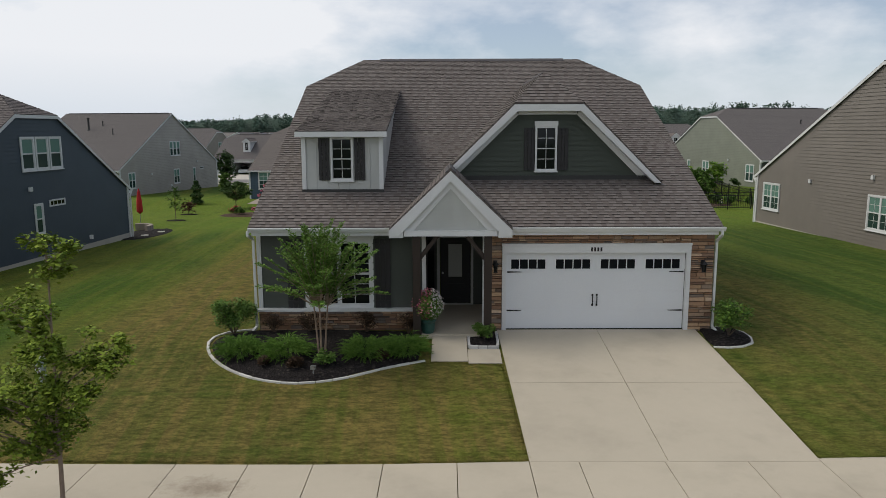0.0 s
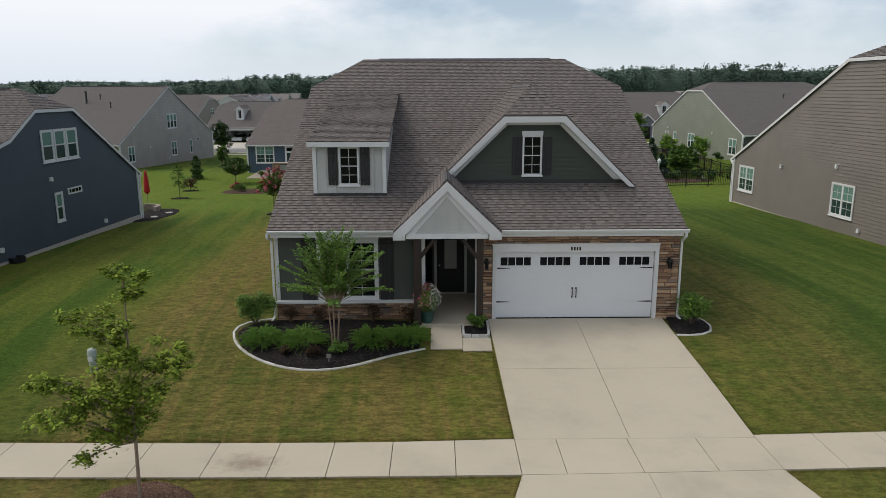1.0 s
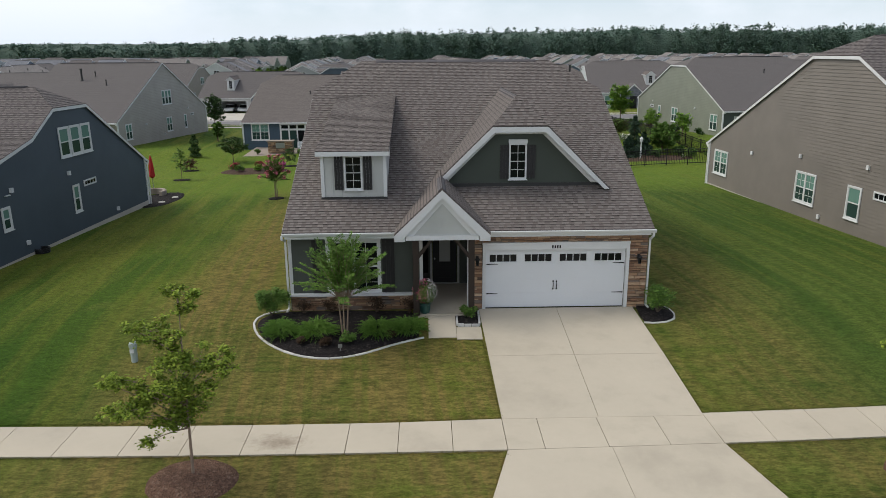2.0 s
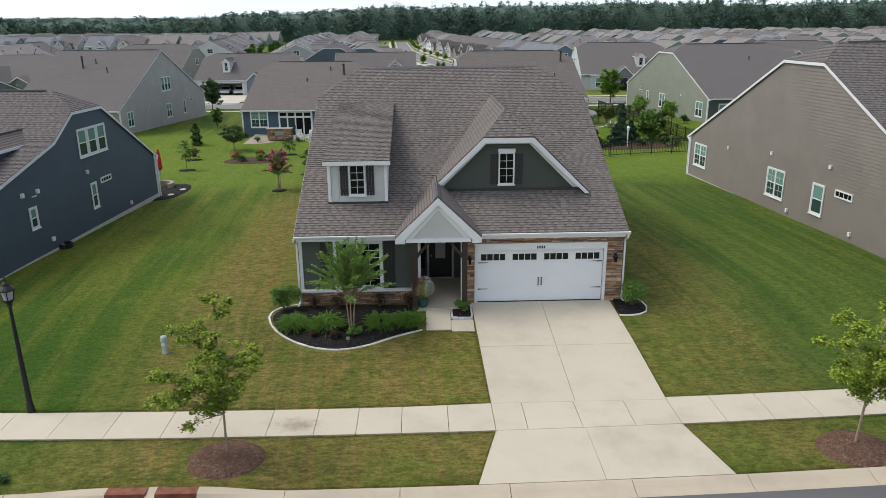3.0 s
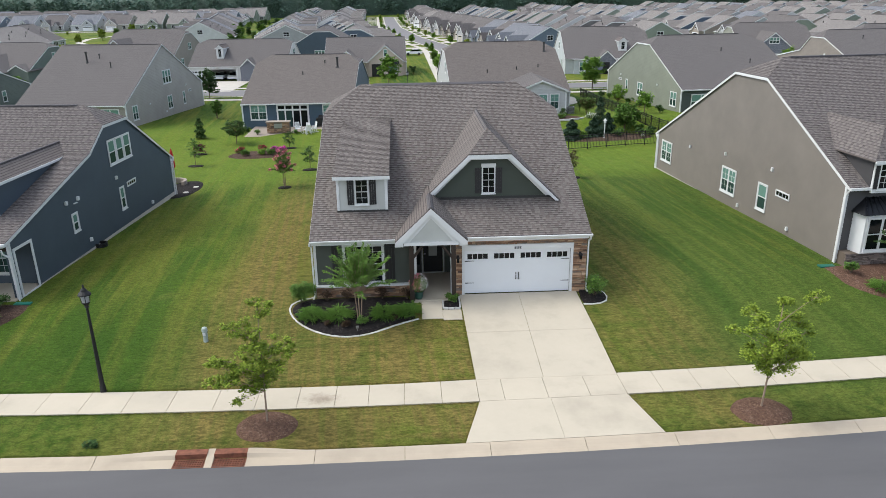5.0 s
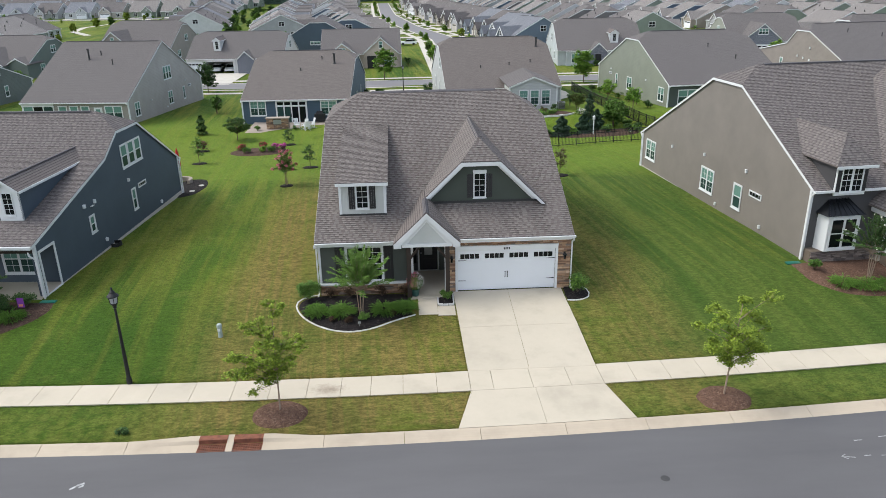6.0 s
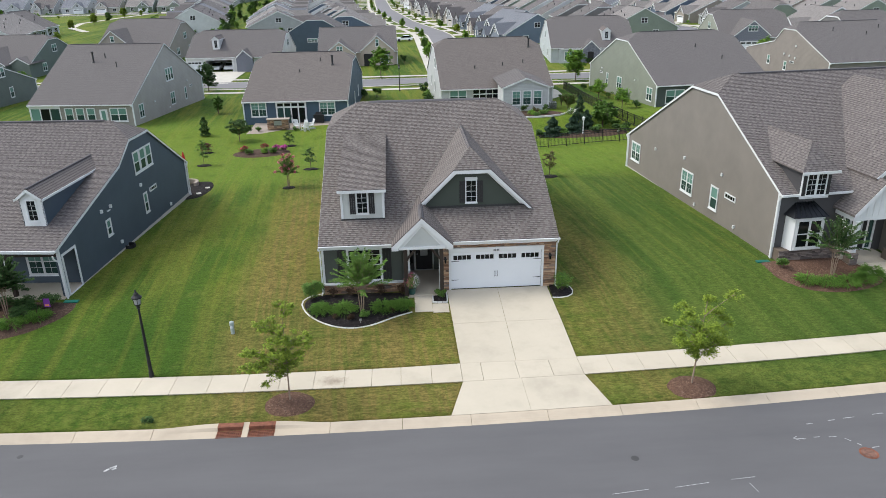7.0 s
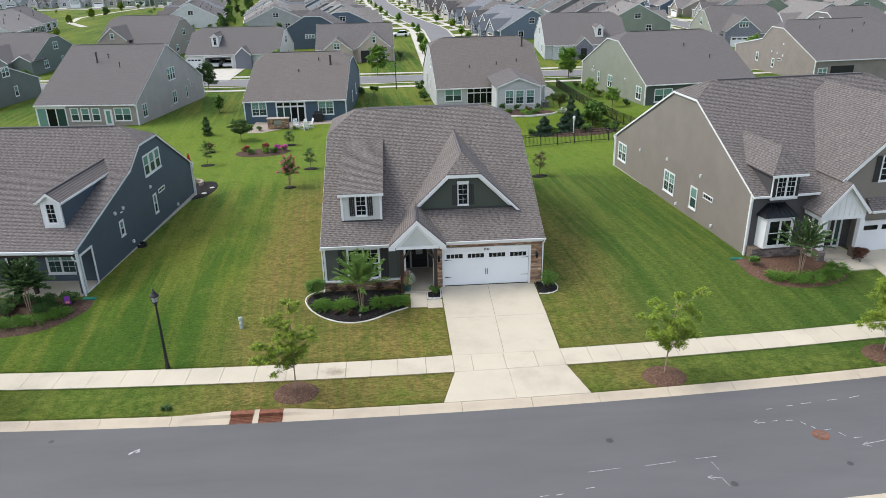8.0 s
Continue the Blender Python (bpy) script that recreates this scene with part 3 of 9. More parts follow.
def build_ground():
    xs = sorted(set([-3000, -1800, -1100, -700, -480, -340, -250, -190, -150, -120, -95, -75] + [float(v) for v in np.arange(-60, 60.1, 1.5)] + [75, 95, 120, 150, 190, 250, 340, 480, 700, 1100, 1800, 3000]))
    ss = sorted(set(PROFILE_S + [float(v) for v in np.arange(-6, 0, 0.75)] + [float(v) for v in np.arange(1, 60, 1.5)] + [float(v) for v in np.arange(64, 120, 5)] + [150, 190, 240, 300, 350, 460, 600, 750, 1300, 2000]))
    verts, faces = [], []
    for s in ss:
        for x in xs:
            y = s + bend(x)
            verts.append(pulled_in((x, y, ground_z(x, y))))
    nx = len(xs)
    for j in range(len(ss) - 1):
        for i in range(nx - 1):
            a = j * nx + i
            faces.append((a, a + 1, a + nx + 1, a + nx))
    me = bpy.data.meshes.new("ground")
    me.from_pydata(verts, [], faces)
    me.materials.append(M["grass"])
    me.shade_smooth()
    tagged(new("ground", me), "mown green lawns with browner worn patches", "lawn", kind="structure")


build_ground()


def strip(name, x_list, s0, s1, z0, z1, material, label, category, thick=0.12, parent=None):
    mb = MB()
    for a, b in zip(x_list, x_list[1:]):
        pts = [(a, s0 + bend(a), z0), (b, s0 + bend(b), z0), (b, s1 + bend(b), z1), (a, s1 + bend(a), z1)]
        mb.slab(pts, (0, 0, -thick))
    if parent:
        return part(name, mb, material, parent)
    return solid(name, mb, material, label, category, kind="structure")


XR = [-600, -300, -150, -90] + list(range(-60, 61, 3)) + [90, 150, 300, 600]
strip("road", XR, -18.3, -11.0, -0.965, -0.955, "asphalt", "grey asphalt street with faint wear", "road", 0.1)

# kerb and gutter, in lengths of about 3 m
kerb = thing("kerb", "pale concrete rolled kerb and gutter beside the road", "kerb", kind="structure")


def kerb_piece(a, b, s_road, sign):
    mb = MB()
    prof = [(s_road, -0.953), (s_road + sign * 0.20, -0.948), (s_road + sign * 0.30, -0.926), (s_road + sign * 0.40, -0.890), (s_road + sign * 0.50, -0.862), (s_road + sign * 0.62, -0.852), (s_road + sign * 0.62, -1.1), (s_road, -1.1)]
    n = len(prof)
    pa = [(a, s + bend(a), z) for s, z in prof]
    pb = [(b, s + bend(b), z) for s, z in prof]
    for i in range(n):
        j = (i + 1) % n
        q = [pa[i], pb[i], pb[j], pa[j]]
        mb.poly(q if sign > 0 else q[::-1])
    mb.poly(pa if sign < 0 else pa[::-1])
    mb.poly(pb if sign > 0 else pb[::-1])
    return mb


JOINTS = [-5.60, -2.68, 0.13, 3.31, 6.38] + [9.66 + 3.1 * k for k in range(17)]
JOINTS_L = [-12.69 - 3.1 * k for k in range(16)]
for a, b in list(zip(JOINTS, JOINTS[1:])) + [(q, p) for p, q in zip(JOINTS_L, JOINTS_L[1:])]:
    part("kerb_stone", kerb_piece(a + 0.008, b - 0.008, -11.05, 1), "concrete_kerb", kerb)
for n_ in range(40):
    a = -60 + 3.0 * n_
    part("kerb_stone", kerb_piece(a + 0.008, a + 2.992, -18.2, -1), "concrete_kerb", kerb)

# pavement slabs
pavement = thing("pavement", "pale concrete pavement in square slabs", "pavement", kind="structure")


def pave(a, b, s0=-8.13, z=-0.70):
    g = 0.008
    back = lambda x: -6.6 - 0.09 * max(0.0, min(1.0, -x / 3)) + bend(x)
    mb = MB().slab([(a + g, s0 + bend(a), z), (b - g, s0 + bend(b), z), (b - g, back(b), z), (a + g, back(a), z)], (0, 0, -0.1))
    part("slab", mb, "concrete_stained" if -9 < a < -3 else "concrete", pavement)


DRIVE_L, DRIVE_R = 0.02, 5.46
CUTS_L = [DRIVE_L, -1.33, -2.70, -4.0, -5.21, -6.56, -8.06, -9.54, -11.16, -12.76] + [-14.3 - 1.55 * k for k in range(40)]
for a, b in zip(CUTS_L, CUTS_L[1:]):
    pave(b, a)
CUTS_R = [DRIVE_R] + [6.82 + 1.46 * k for k in range(48)]
for a, b in zip(CUTS_R, CUTS_R[1:]):
    pave(a, b)
for a, b in ((DRIVE_L, 0.95), (0.95, 2.55), (2.55, 4.1), (4.1, DRIVE_R)):
    pave(a, b)

# driveway
driveway = thing("driveway", "pale concrete driveway with sawn joints", "driveway", kind="structure")


def drive_slab(x0a, x1a, ya, za, x0b, x1b, yb, zb):
    g = 0.007
    part("slab", MB().slab([(x0a + g, ya + g, za), (x1a - g, ya + g, za), (x1b - g, yb - g, zb), (x0b + g, yb - g, zb)], (0, 0, -0.12)), "concrete", driveway)


ym, yi = -3.3, -6.6
zi = -0.695
for l, r, lm, rm, li, ri in ((-0.13, 2.62, -0.05, 2.62, DRIVE_L, 2.62), (2.62, 5.32, 2.62, 5.42, 2.62, DRIVE_R)):
    drive_slab(lm, rm, ym, -0.345, l, r, -0.02, 0.0)
    drive_slab(li, ri, yi, zi, lm, rm, ym, -0.345)
for xa, xb, xc_, xd in ((-0.66, 2.655, 2.617, DRIVE_L), (2.665, 6.10, DRIVE_R, 2.625)):
    pts = [(xa, -10.41 + bend(xa), -0.849), (xb, -10.41 + bend(xb), -0.849), (xc_, -8.14 + bend(xc_), -0.705), (xd, -8.14 + bend(xd), -0.705)]
    part("slab", MB().slab(pts, (0, 0, -0.12)), "concrete", driveway)

# ---- the house ----
SL = 0.471
EAVE_Y, EAVE_Z = -0.28, 2.89
RIDGE_Y, RIDGE_Z = 11.2, 8.30
roof_z = lambda y: EAVE_Z + SL * (y - EAVE_Y)
HX0, HX1 = -6.72, 5.74
house = thing("house", "olive green house with brown roof, stone base, white garage door", "house")


def edge_board(mb, p, q, h, n, t=0.03):
    """A fascia board under the line p-q, t thick along n."""
    p, q, n = Vector(p), Vector(q), Vector(n) * t
    d = Vector((0, 0, -h))
    a = [p, q, q + d, p + d]
    b = [v + n for v in a]
    for i in range(4):
        j = (i + 1) % 4
        mb.poly([a[i], a[j], b[j], b[i]])
    mb.poly(b)
    mb.poly(a[::-1])


def shingled(pts, parent, seed, exposure=0.145, joined=False, tint=""):
    """Courses of single tabs over a flat slope (counter-clockwise from outside), one piece a course, or all in one where they are too far off to pick apart."""
    rnd = random.Random(seed)
    verts, faces, uvs, kinds = [], [], [], []
    q = [Vector(p) for p in pts]
    nrm = sum(((q[i] - q[0]).cross(q[i + 1] - q[0]) for i in range(1, len(q) - 1)), Vector()).normalized()
    u = Vector((0, 0, 1)).cross(nrm).normalized()
    w = nrm.cross(u)
    flat = [((p - q[0]).dot(u), (p - q[0]).dot(w)) for p in q]
    v, top = min(p[1] for p in flat), max(p[1] for p in flat)
    v_low = v
    while v < top - 0.03:
        row = clip(clip(flat, 1, v, False), 1, v + exposure, True)
        s0, s1 = (min(p[0] for p in row), max(p[0] for p in row)) if len(row) > 2 else (0, 0)
        s, thick = s0 - rnd.uniform(0, 0.3), False
        while s < s1:
            e = s + (rnd.uniform(0.09, 0.20) if thick else rnd.uniform(0.12, 0.27))
            tab = clip(clip(row, 0, s, False), 0, e, True)
            thick = not thick
            h = (0.017 if thick else 0.009) * rnd.uniform(0.85, 1.15)
            s = e
            if len(tab) < 3:
                continue
            i = len(verts)
            for a, b in tab:
                verts.append(q[0] + u * a + w * b + nrm * (0.004 + h * (v + exposure - b) / exposure))
            faces.append(tuple(range(i, i + len(tab))))
            uvs += [(a, b - v_low) for a, b in tab]
            kinds.append(0 if thick else 2)
            low = [k for k, p in enumerate(tab) if p[1] < v + 1e-5]
            if len(low) == 2:
                k0, k1 = low if (low[1] - low[0]) == 1 else low[::-1]
                for k in (k0, k1):
                    verts.append(q[0] + u * tab[k][0] + w * tab[k][1])
                j = len(verts)
                faces.append((i + k0, j - 2, j - 1, i + k1))
                uvs += [tab[k0], tab[k0], tab[k1], tab[k1]]
                kinds.append(1 if rnd.random() < 0.6 else 2)
        v += exposure
        if faces and (not joined or v >= top - 0.03):
            me = bpy.data.meshes.new("shingle_course")
            me.from_pydata([tuple(p) for p in verts], [], faces)
            me.uv_layers.new(name="UVMap").data.foreach_set("uv", np.array(uvs, dtype=np.float32).ravel())
            me.materials.append(M["shingle_tab" + tint])
            me.materials.append(M["shingle_butt"])
            me.materials.append(M["shingle_under" + tint])
            me.polygons.foreach_set("material_index", kinds)
            ob = part("shingles" if joined else "shingle_course", me, None, parent)
            if joined:
                tagged(ob, kind="stuff")
            verts, faces, uvs, kinds = [], [], [], []


# main roof with clipped ends
CLIP_Y, CLIP_Z = 8.63, roof_z(8.63)
back_clip = 2 * RIDGE_Y - CLIP_Y
ROOF_X0, ROOF_X1, RUN = -6.80, 5.84, 1.92
mb = MB()
TH = (0, 0, -0.10)
front = [(ROOF_X0, EAVE_Y, EAVE_Z), (ROOF_X1, EAVE_Y, EAVE_Z), (ROOF_X1, CLIP_Y, CLIP_Z), (ROOF_X1 - RUN, RIDGE_Y, RIDGE_Z), (ROOF_X0 + RUN, RIDGE_Y, RIDGE_Z), (ROOF_X0, CLIP_Y, CLIP_Z)]
mb.slab(front, TH)
main_roof = part("main_roof", mb, "shingle", house, "brown asphalt shingle roof with clipped gable ends")
for hip in ([(ROOF_X1, CLIP_Y, CLIP_Z), (ROOF_X1, back_clip, CLIP_Z), (ROOF_X1 - RUN, RIDGE_Y, RIDGE_Z)], [(ROOF_X0, back_clip, CLIP_Z), (ROOF_X0, CLIP_Y, CLIP_Z), (ROOF_X0 + RUN, RIDGE_Y, RIDGE_Z)]):
    part("hip", MB().slab(hip, TH), "shingle", main_roof)
    shingled(hip, main_roof, 11)
shingled(front, main_roof, 10)
part("rear_slope", MB().slab([(x, 2 * RIDGE_Y - y, z) for x, y, z in reversed(front)], TH), "shingle", main_roof)
# ridge vent
mb = MB()
for sgn in (-1, 1):
    mb.slab([(-4.2, RIDGE_Y + 0.18 * sgn, RIDGE_Z - 0.05), (-4.2, RIDGE_Y, RIDGE_Z + 0.045), (3.3, RIDGE_Y, RIDGE_Z + 0.045), (3.3, RIDGE_Y + 0.18 * sgn, RIDGE_Z - 0.05)][::sgn], (0, 0, -0.03))
part("ridge_vent", mb, "shingle_dark", main_roof)
# rake boards and gutters
for xx, nx in ((ROOF_X0, -1), (ROOF_X1, 1)):
    mb = MB()
    for sg in (1, -1):
        f = lambda y: RIDGE_Y + sg * (y - RIDGE_Y)
        edge_board(mb, (xx, f(EAVE_Y), EAVE_Z - 0.02), (xx, f(CLIP_Y), CLIP_Z - 0.02), 0.2, (nx, 0, 0), 0.012)
    edge_board(mb, (xx, CLIP_Y, CLIP_Z - 0.02), (xx, back_clip, CLIP_Z - 0.02), 0.2, (nx, 0, 0), 0.012)
    part("rake_board", mb, "white", house)


def gutter(x0, x1, y, z, parent, depth=0.12):
    g = MB()
    prof = [(0, 0), (-depth, 0), (-depth * 0.95, -0.035), (-depth * 0.6, -0.11), (0, -0.11)]
    a = [(x0, y + p[0], z + p[1]) for p in prof]
    b = [(x1, y + p[0], z + p[1]) for p in prof]
    for i in range(len(prof)):
        j = (i + 1) % len(prof)
        g.poly([a[j], b[j], b[i], a[i]])
    g.poly(a)
    g.poly(b[::-1])
    return part("gutter", g, "white", parent)


gutter(ROOF_X0 + 0.01, -2.9, EAVE_Y + 0.02, EAVE_Z - 0.02, house)
gutter(0.13, ROOF_X1 + 0.05, EAVE_Y + 0.02, EAVE_Z - 0.02, house)
mb = MB()
mb.box(HX0, -2.3, EAVE_Y + 0.03, 0.36, 2.66, 2.70)
mb.box(-0.35, HX1, EAVE_Y + 0.03, 0.05, 2.66, 2.70)
mb.box(HX0, -2.95, EAVE_Y + 0.02, EAVE_Y + 0.05, 2.66, 2.86)
mb.box(0.2, HX1, EAVE_Y + 0.02, EAVE_Y + 0.05, 2.66, 2.86)
part("soffit", mb, "white", house)


def downspout(pts, parent):
    d = MB()
    for p, q in zip(pts, pts[1:]):
        d.tube(p, q, 0.045, 0.045, 4)
    return part("downspout", d, "white", parent)


downspout([(5.80, -0.33, 2.80), (5.80, -0.33, 2.66), (5.80, 0.02, 2.45), (5.80, 0.02, 0.05), (5.84, -0.25, -0.02)], house)
downspout([(-6.80, -0.33, 2.80), (-6.80, -0.33, 2.68), (-6.80, 0.2, 2.5), (-6.80, 0.2, 0.05), (-6.84, -0.1, -0.03)], house)

# side and rear walls
GX = lambda y: roof_z(y) - 0.1
back_y = 2 * RIDGE_Y - 0.1
for xx, nx in ((HX0, -1), (HX1, 1)):
    outline = [(0.32, -0.15), (back_y, -0.4), (back_y, 2.75), (back_clip, CLIP_Z - 0.12), (CLIP_Y, CLIP_Z - 0.12), (0.32, GX(0.32))]
    part("side_wall", lap_wall(outline, [], (xx, 0, 0), (0, 1, 0), (nx, 0, 0)), "olive", house)
part("rear_wall", lap_wall([(HX0, -0.5), (HX1, -0.5), (HX1, 2.75), (HX0, 2.75)], [], (0, back_y, 0), (1, 0, 0), (0, 1, 0)), "olive", house)


def siding_boards(outline, holes, p0, along, outward, exposure, parent, material):
    """Each board of a lap wall as its own piece."""
    pl = wall_place(p0, along, outward)
    for row, za, zb in lap_strips(outline, holes, exposure):
        b = MB()
        lap_board(b, row, za, zb, pl, 0.02)
        part("board", b, material, parent)


# front wall of the living room, with a real opening for its window
wall_l = MB()
wx0, wx1, wz0, wz1 = -5.42, -3.55, 0.52, 2.47
for b in ((HX0, wx0, -0.15, 2.7), (wx1, -2.3, -0.15, 2.7), (wx0, wx1, -0.15, wz0), (wx0, wx1, wz1, 2.7)):
    wall_l.box(b[0], b[1], 0.305, 0.45, b[2], b[3])
front_wall = part("front_wall", wall_l, "olive", house)
siding_boards([(HX0, 0.55), (-2.3, 0.55), (-2.3, 2.68), (HX0, 2.68)], [(wx0, wx1, wz0, wz1)], (0, 0.305, 0), (1, 0, 0), (0, -1, 0), 0.18, front_wall, "olive")
# dim room behind
room = MB()
room.poly([(wx0 - 0.6, 3.0, 0), (wx1 + 0.6, 3.0, 0), (wx1 + 0.6, 3.0, 2.7), (wx0 - 0.6, 3.0, 2.7)])
room.poly([(wx0 - 0.6, 0.46, 0.02), (wx1 + 0.6, 0.46, 0.02), (wx1 + 0.6, 3.0, 0.02), (wx0 - 0.6, 3.0, 0.02)])
room.poly([(wx0 - 0.6, 0.46, 2.7), (wx1 + 0.6, 0.46, 2.7), (wx1 + 0.6, 3.0, 2.7), (wx0 - 0.6, 3.0, 2.7)], True)
room.poly([(wx0 - 0.6, 0.46, 0), (wx0 - 0.6, 3.0, 0), (wx0 - 0.6, 3.0, 2.7), (wx0 - 0.6, 0.46, 2.7)])
room.poly([(wx1 + 0.6, 0.46, 0), (wx1 + 0.6, 3.0, 0), (wx1 + 0.6, 3.0, 2.7), (wx1 + 0.6, 0.46, 2.7)], True)
part("room_lining", room, "taupe", house)
window(house, on_wall((wx0 + wx1) / 2, 0.33, wz0 + 0.02, -90), wx1 - wx0 + 0.04, wz1 - wz0, 2, (2, 3), False, 0.10, header=0.14)


def shutter(parent, at, w, h):
    key = ("shutter", round(w, 2), round(h, 2))
    if key not in CACHE:
        s = MB()
        bw = (w - 0.02) / 3
        for i in range(3):
            s.box(-w / 2 + i * (bw + 0.01), -w / 2 + i * (bw + 0.01) + bw, -0.03, 0, 0, h)
        for zz in (0.14, h - 0.22):
            s.box(-w / 2, w / 2, -0.05, -0.028, zz, zz + 0.09)
        CACHE[key] = s.mesh("shutter", "shutter")
    return part("shutter", CACHE[key], None, parent, at=at)


shutter(house, on_wall(-3.27, 0.28, wz0 + 0.02, -90), 0.42, wz1 - wz0)
shutter(house, on_wall(-5.70, 0.28, wz0 + 0.02, -90), 0.42, wz1 - wz0)
# white corner boards
mb = MB().box(HX0 - 0.02, HX0 + 0.10, 0.26, 0.42, -0.1, 2.68)
part("corner_board", mb, "white", house)

# stone: backing, then single stones
stone_wall = MB()
stone_wall.box(HX0, -2.35, 0.20, 0.30, -0.2, 0.49)
stone_wall.box(-0.35, 0.0, 0.02, 0.25, -0.1, 2.68)
stone_wall.box(5.10, HX1, 0.02, 0.25, -0.1, 2.68)
stone_wall.box(0.0, 5.10, 0.02, 0.25, 2.40, 2.68)
stone_face = part("stone_veneer", stone_wall, "mortar", house, "brown and tan stacked ledge stone")
part("stone_cap", MB().box(HX0 - 0.02, -2.33, 0.08, 0.31, 0.49, 0.555), "white", house)


def stones(x0, x1, z0, z1, y, parent, material="stone", seed=1):
    rnd = random.Random(seed)
    z = z0
    while z < z1 - 0.03:
        h = min(rnd.choice((0.045, 0.055, 0.07, 0.085, 0.1, 0.125)), z1 - z)
        if z1 - z - h < 0.05:
            h = z1 - z
        x = x0
        while x < x1 - 0.01:
            w = rnd.uniform(0.13, 0.46)
            if x1 - x - w < 0.12:
                w = x1 - x
            pr = rnd.uniform(0.03, 0.075)
            b, g = MB(), 0.006
            i = 0.012
            a = [(x + g, y, z + g), (x + w - g, y, z + g), (x + w - g, y, z + h - g), (x + g, y, z + h - g)]
            c = [(x + g + i * rnd.random(), y - pr * rnd.uniform(0.75, 1), z + g + i * rnd.random()), (x + w - g - i * rnd.random(), y - pr * rnd.uniform(0.75, 1), z + g + i * rnd.random()),
                 (x + w - g - i * rnd.random(), y - pr * rnd.uniform(0.75, 1), z + h - g - i * rnd.random()), (x + g + i * rnd.random(), y - pr * rnd.uniform(0.75, 1), z + h - g - i * rnd.random())]
            b.poly([c[0], c[1], c[2]])
            b.poly([c[0], c[2], c[3]])
            for k in range(4):
                j = (k + 1) % 4
                b.poly([a[k], a[j], c[j], c[k]])
            part("stone", b, material, parent)
            x += w
        z += h


# garage: trim, opening, door
mb = MB()
mb.box(0.0, 0.11, -0.07, 0.05, -0.02, 2.14)
mb.box(4.99, 5.10, -0.07, 0.05, -0.02, 2.14)
mb.box(0.0, 5.10, -0.07, 0.05, 2.14, 2.34)
mb.box(-0.01, 5.11, -0.09, 0.05, 2.34, 2.40)
part("garage_trim", mb, "white", house)
garage_door = part("garage_door", MB().box(0.11, 4.99, 0.10, 0.14, 0.0, 2.14), "white_door", house, "white carriage-style double garage door")
DW = (4.99 - 0.11) / 4
for i in range(4):
    z0 = 0.01 + i * 0.53
    p = MB()
    p.box(0.12, 4.98, 0.06, 0.10, z0, z0 + 0.529 if i < 3 else z0 + 0.07)
    if i == 3:
        p.box(0.12, 4.98, 0.06, 0.10, z0 + 0.36, z0 + 0.53)
        for j in range(4):
            a = 0.11 + j * DW
            p.box(a + 0.001, a + 0.13, 0.0605, 0.10, z0 + 0.07, z0 + 0.36)
            p.box(a + DW - 0.13, a + DW - 0.001, 0.0605, 0.10, z0 + 0.07, z0 + 0.36)
    part("door_section", p, "white_door", garage_door)
for j in range(4):
    a = 0.11 + j * DW
    part("pane", MB().box(a + 0.13, a + DW - 0.13, 0.085, 0.095, 1.67, 1.96), "glass", garage_door)
    mu = MB()
    for k in (1, 2, 3):
        xx = a + 0.13 + (DW - 0.26) * k / 4
        mu.box(xx - 0.011, xx + 0.011, 0.066, 0.094, 1.67, 1.96)
    rect_ring(mu, a + 0.125, a + DW - 0.125, 1.665, 1.965, 0.018, 0.052, 0.094)
    part("muntin", mu, "white_door", garage_door)
for hx, d in ((0.14, 1), (4.96, -1)):
    for hz in (1.60, 0.52):
        h = MB()
        h.poly([(hx, 0.052, hz - 0.02), (hx + d * 0.40, 0.052, hz - 0.006), (hx + d * 0.40, 0.052, hz + 0.006), (hx, 0.052, hz + 0.02)], d < 0)
        h.slab([(hx, 0.05, hz - 0.022), (hx + d * 0.40, 0.05, hz - 0.008), (hx + d * 0.40, 0.05, hz + 0.008), (hx, 0.05, hz + 0.022)][::d], (0, 0.012, 0))
        part("strap_hinge", h, "black", garage_door)
for hx in (2.49, 2.61):
    h = MB()
    h.tube((hx, 0.045, 0.68), (hx, 0.015, 0.73), 0.012, 0.012, 6)
    h.tube((hx, 0.015, 0.73), (hx, 0.015, 0.90), 0.014, 0.014, 6)
    h.tube((hx, 0.015, 0.90), (hx, 0.045, 0.95), 0.012, 0.012, 6)
    h.box(hx - 0.022, hx + 0.022, 0.046, 0.06, 0.65, 0.70)
    h.box(hx - 0.022, hx + 0.022, 0.046, 0.06, 0.93, 0.98)
    part("pull", h, "black", garage_door)
part("bottom_seal", MB().box(0.12, 4.98, 0.055, 0.10, -0.005, 0.012), "black", garage_door)
sign = thing("number_plate", "four small dark bars on the white garage header", "sign")
for i in range(4):
    part("bar", MB().box(2.39 + i * 0.085, 2.44 + i * 0.085, -0.082, -0.071, 2.185, 2.295), "black", sign)


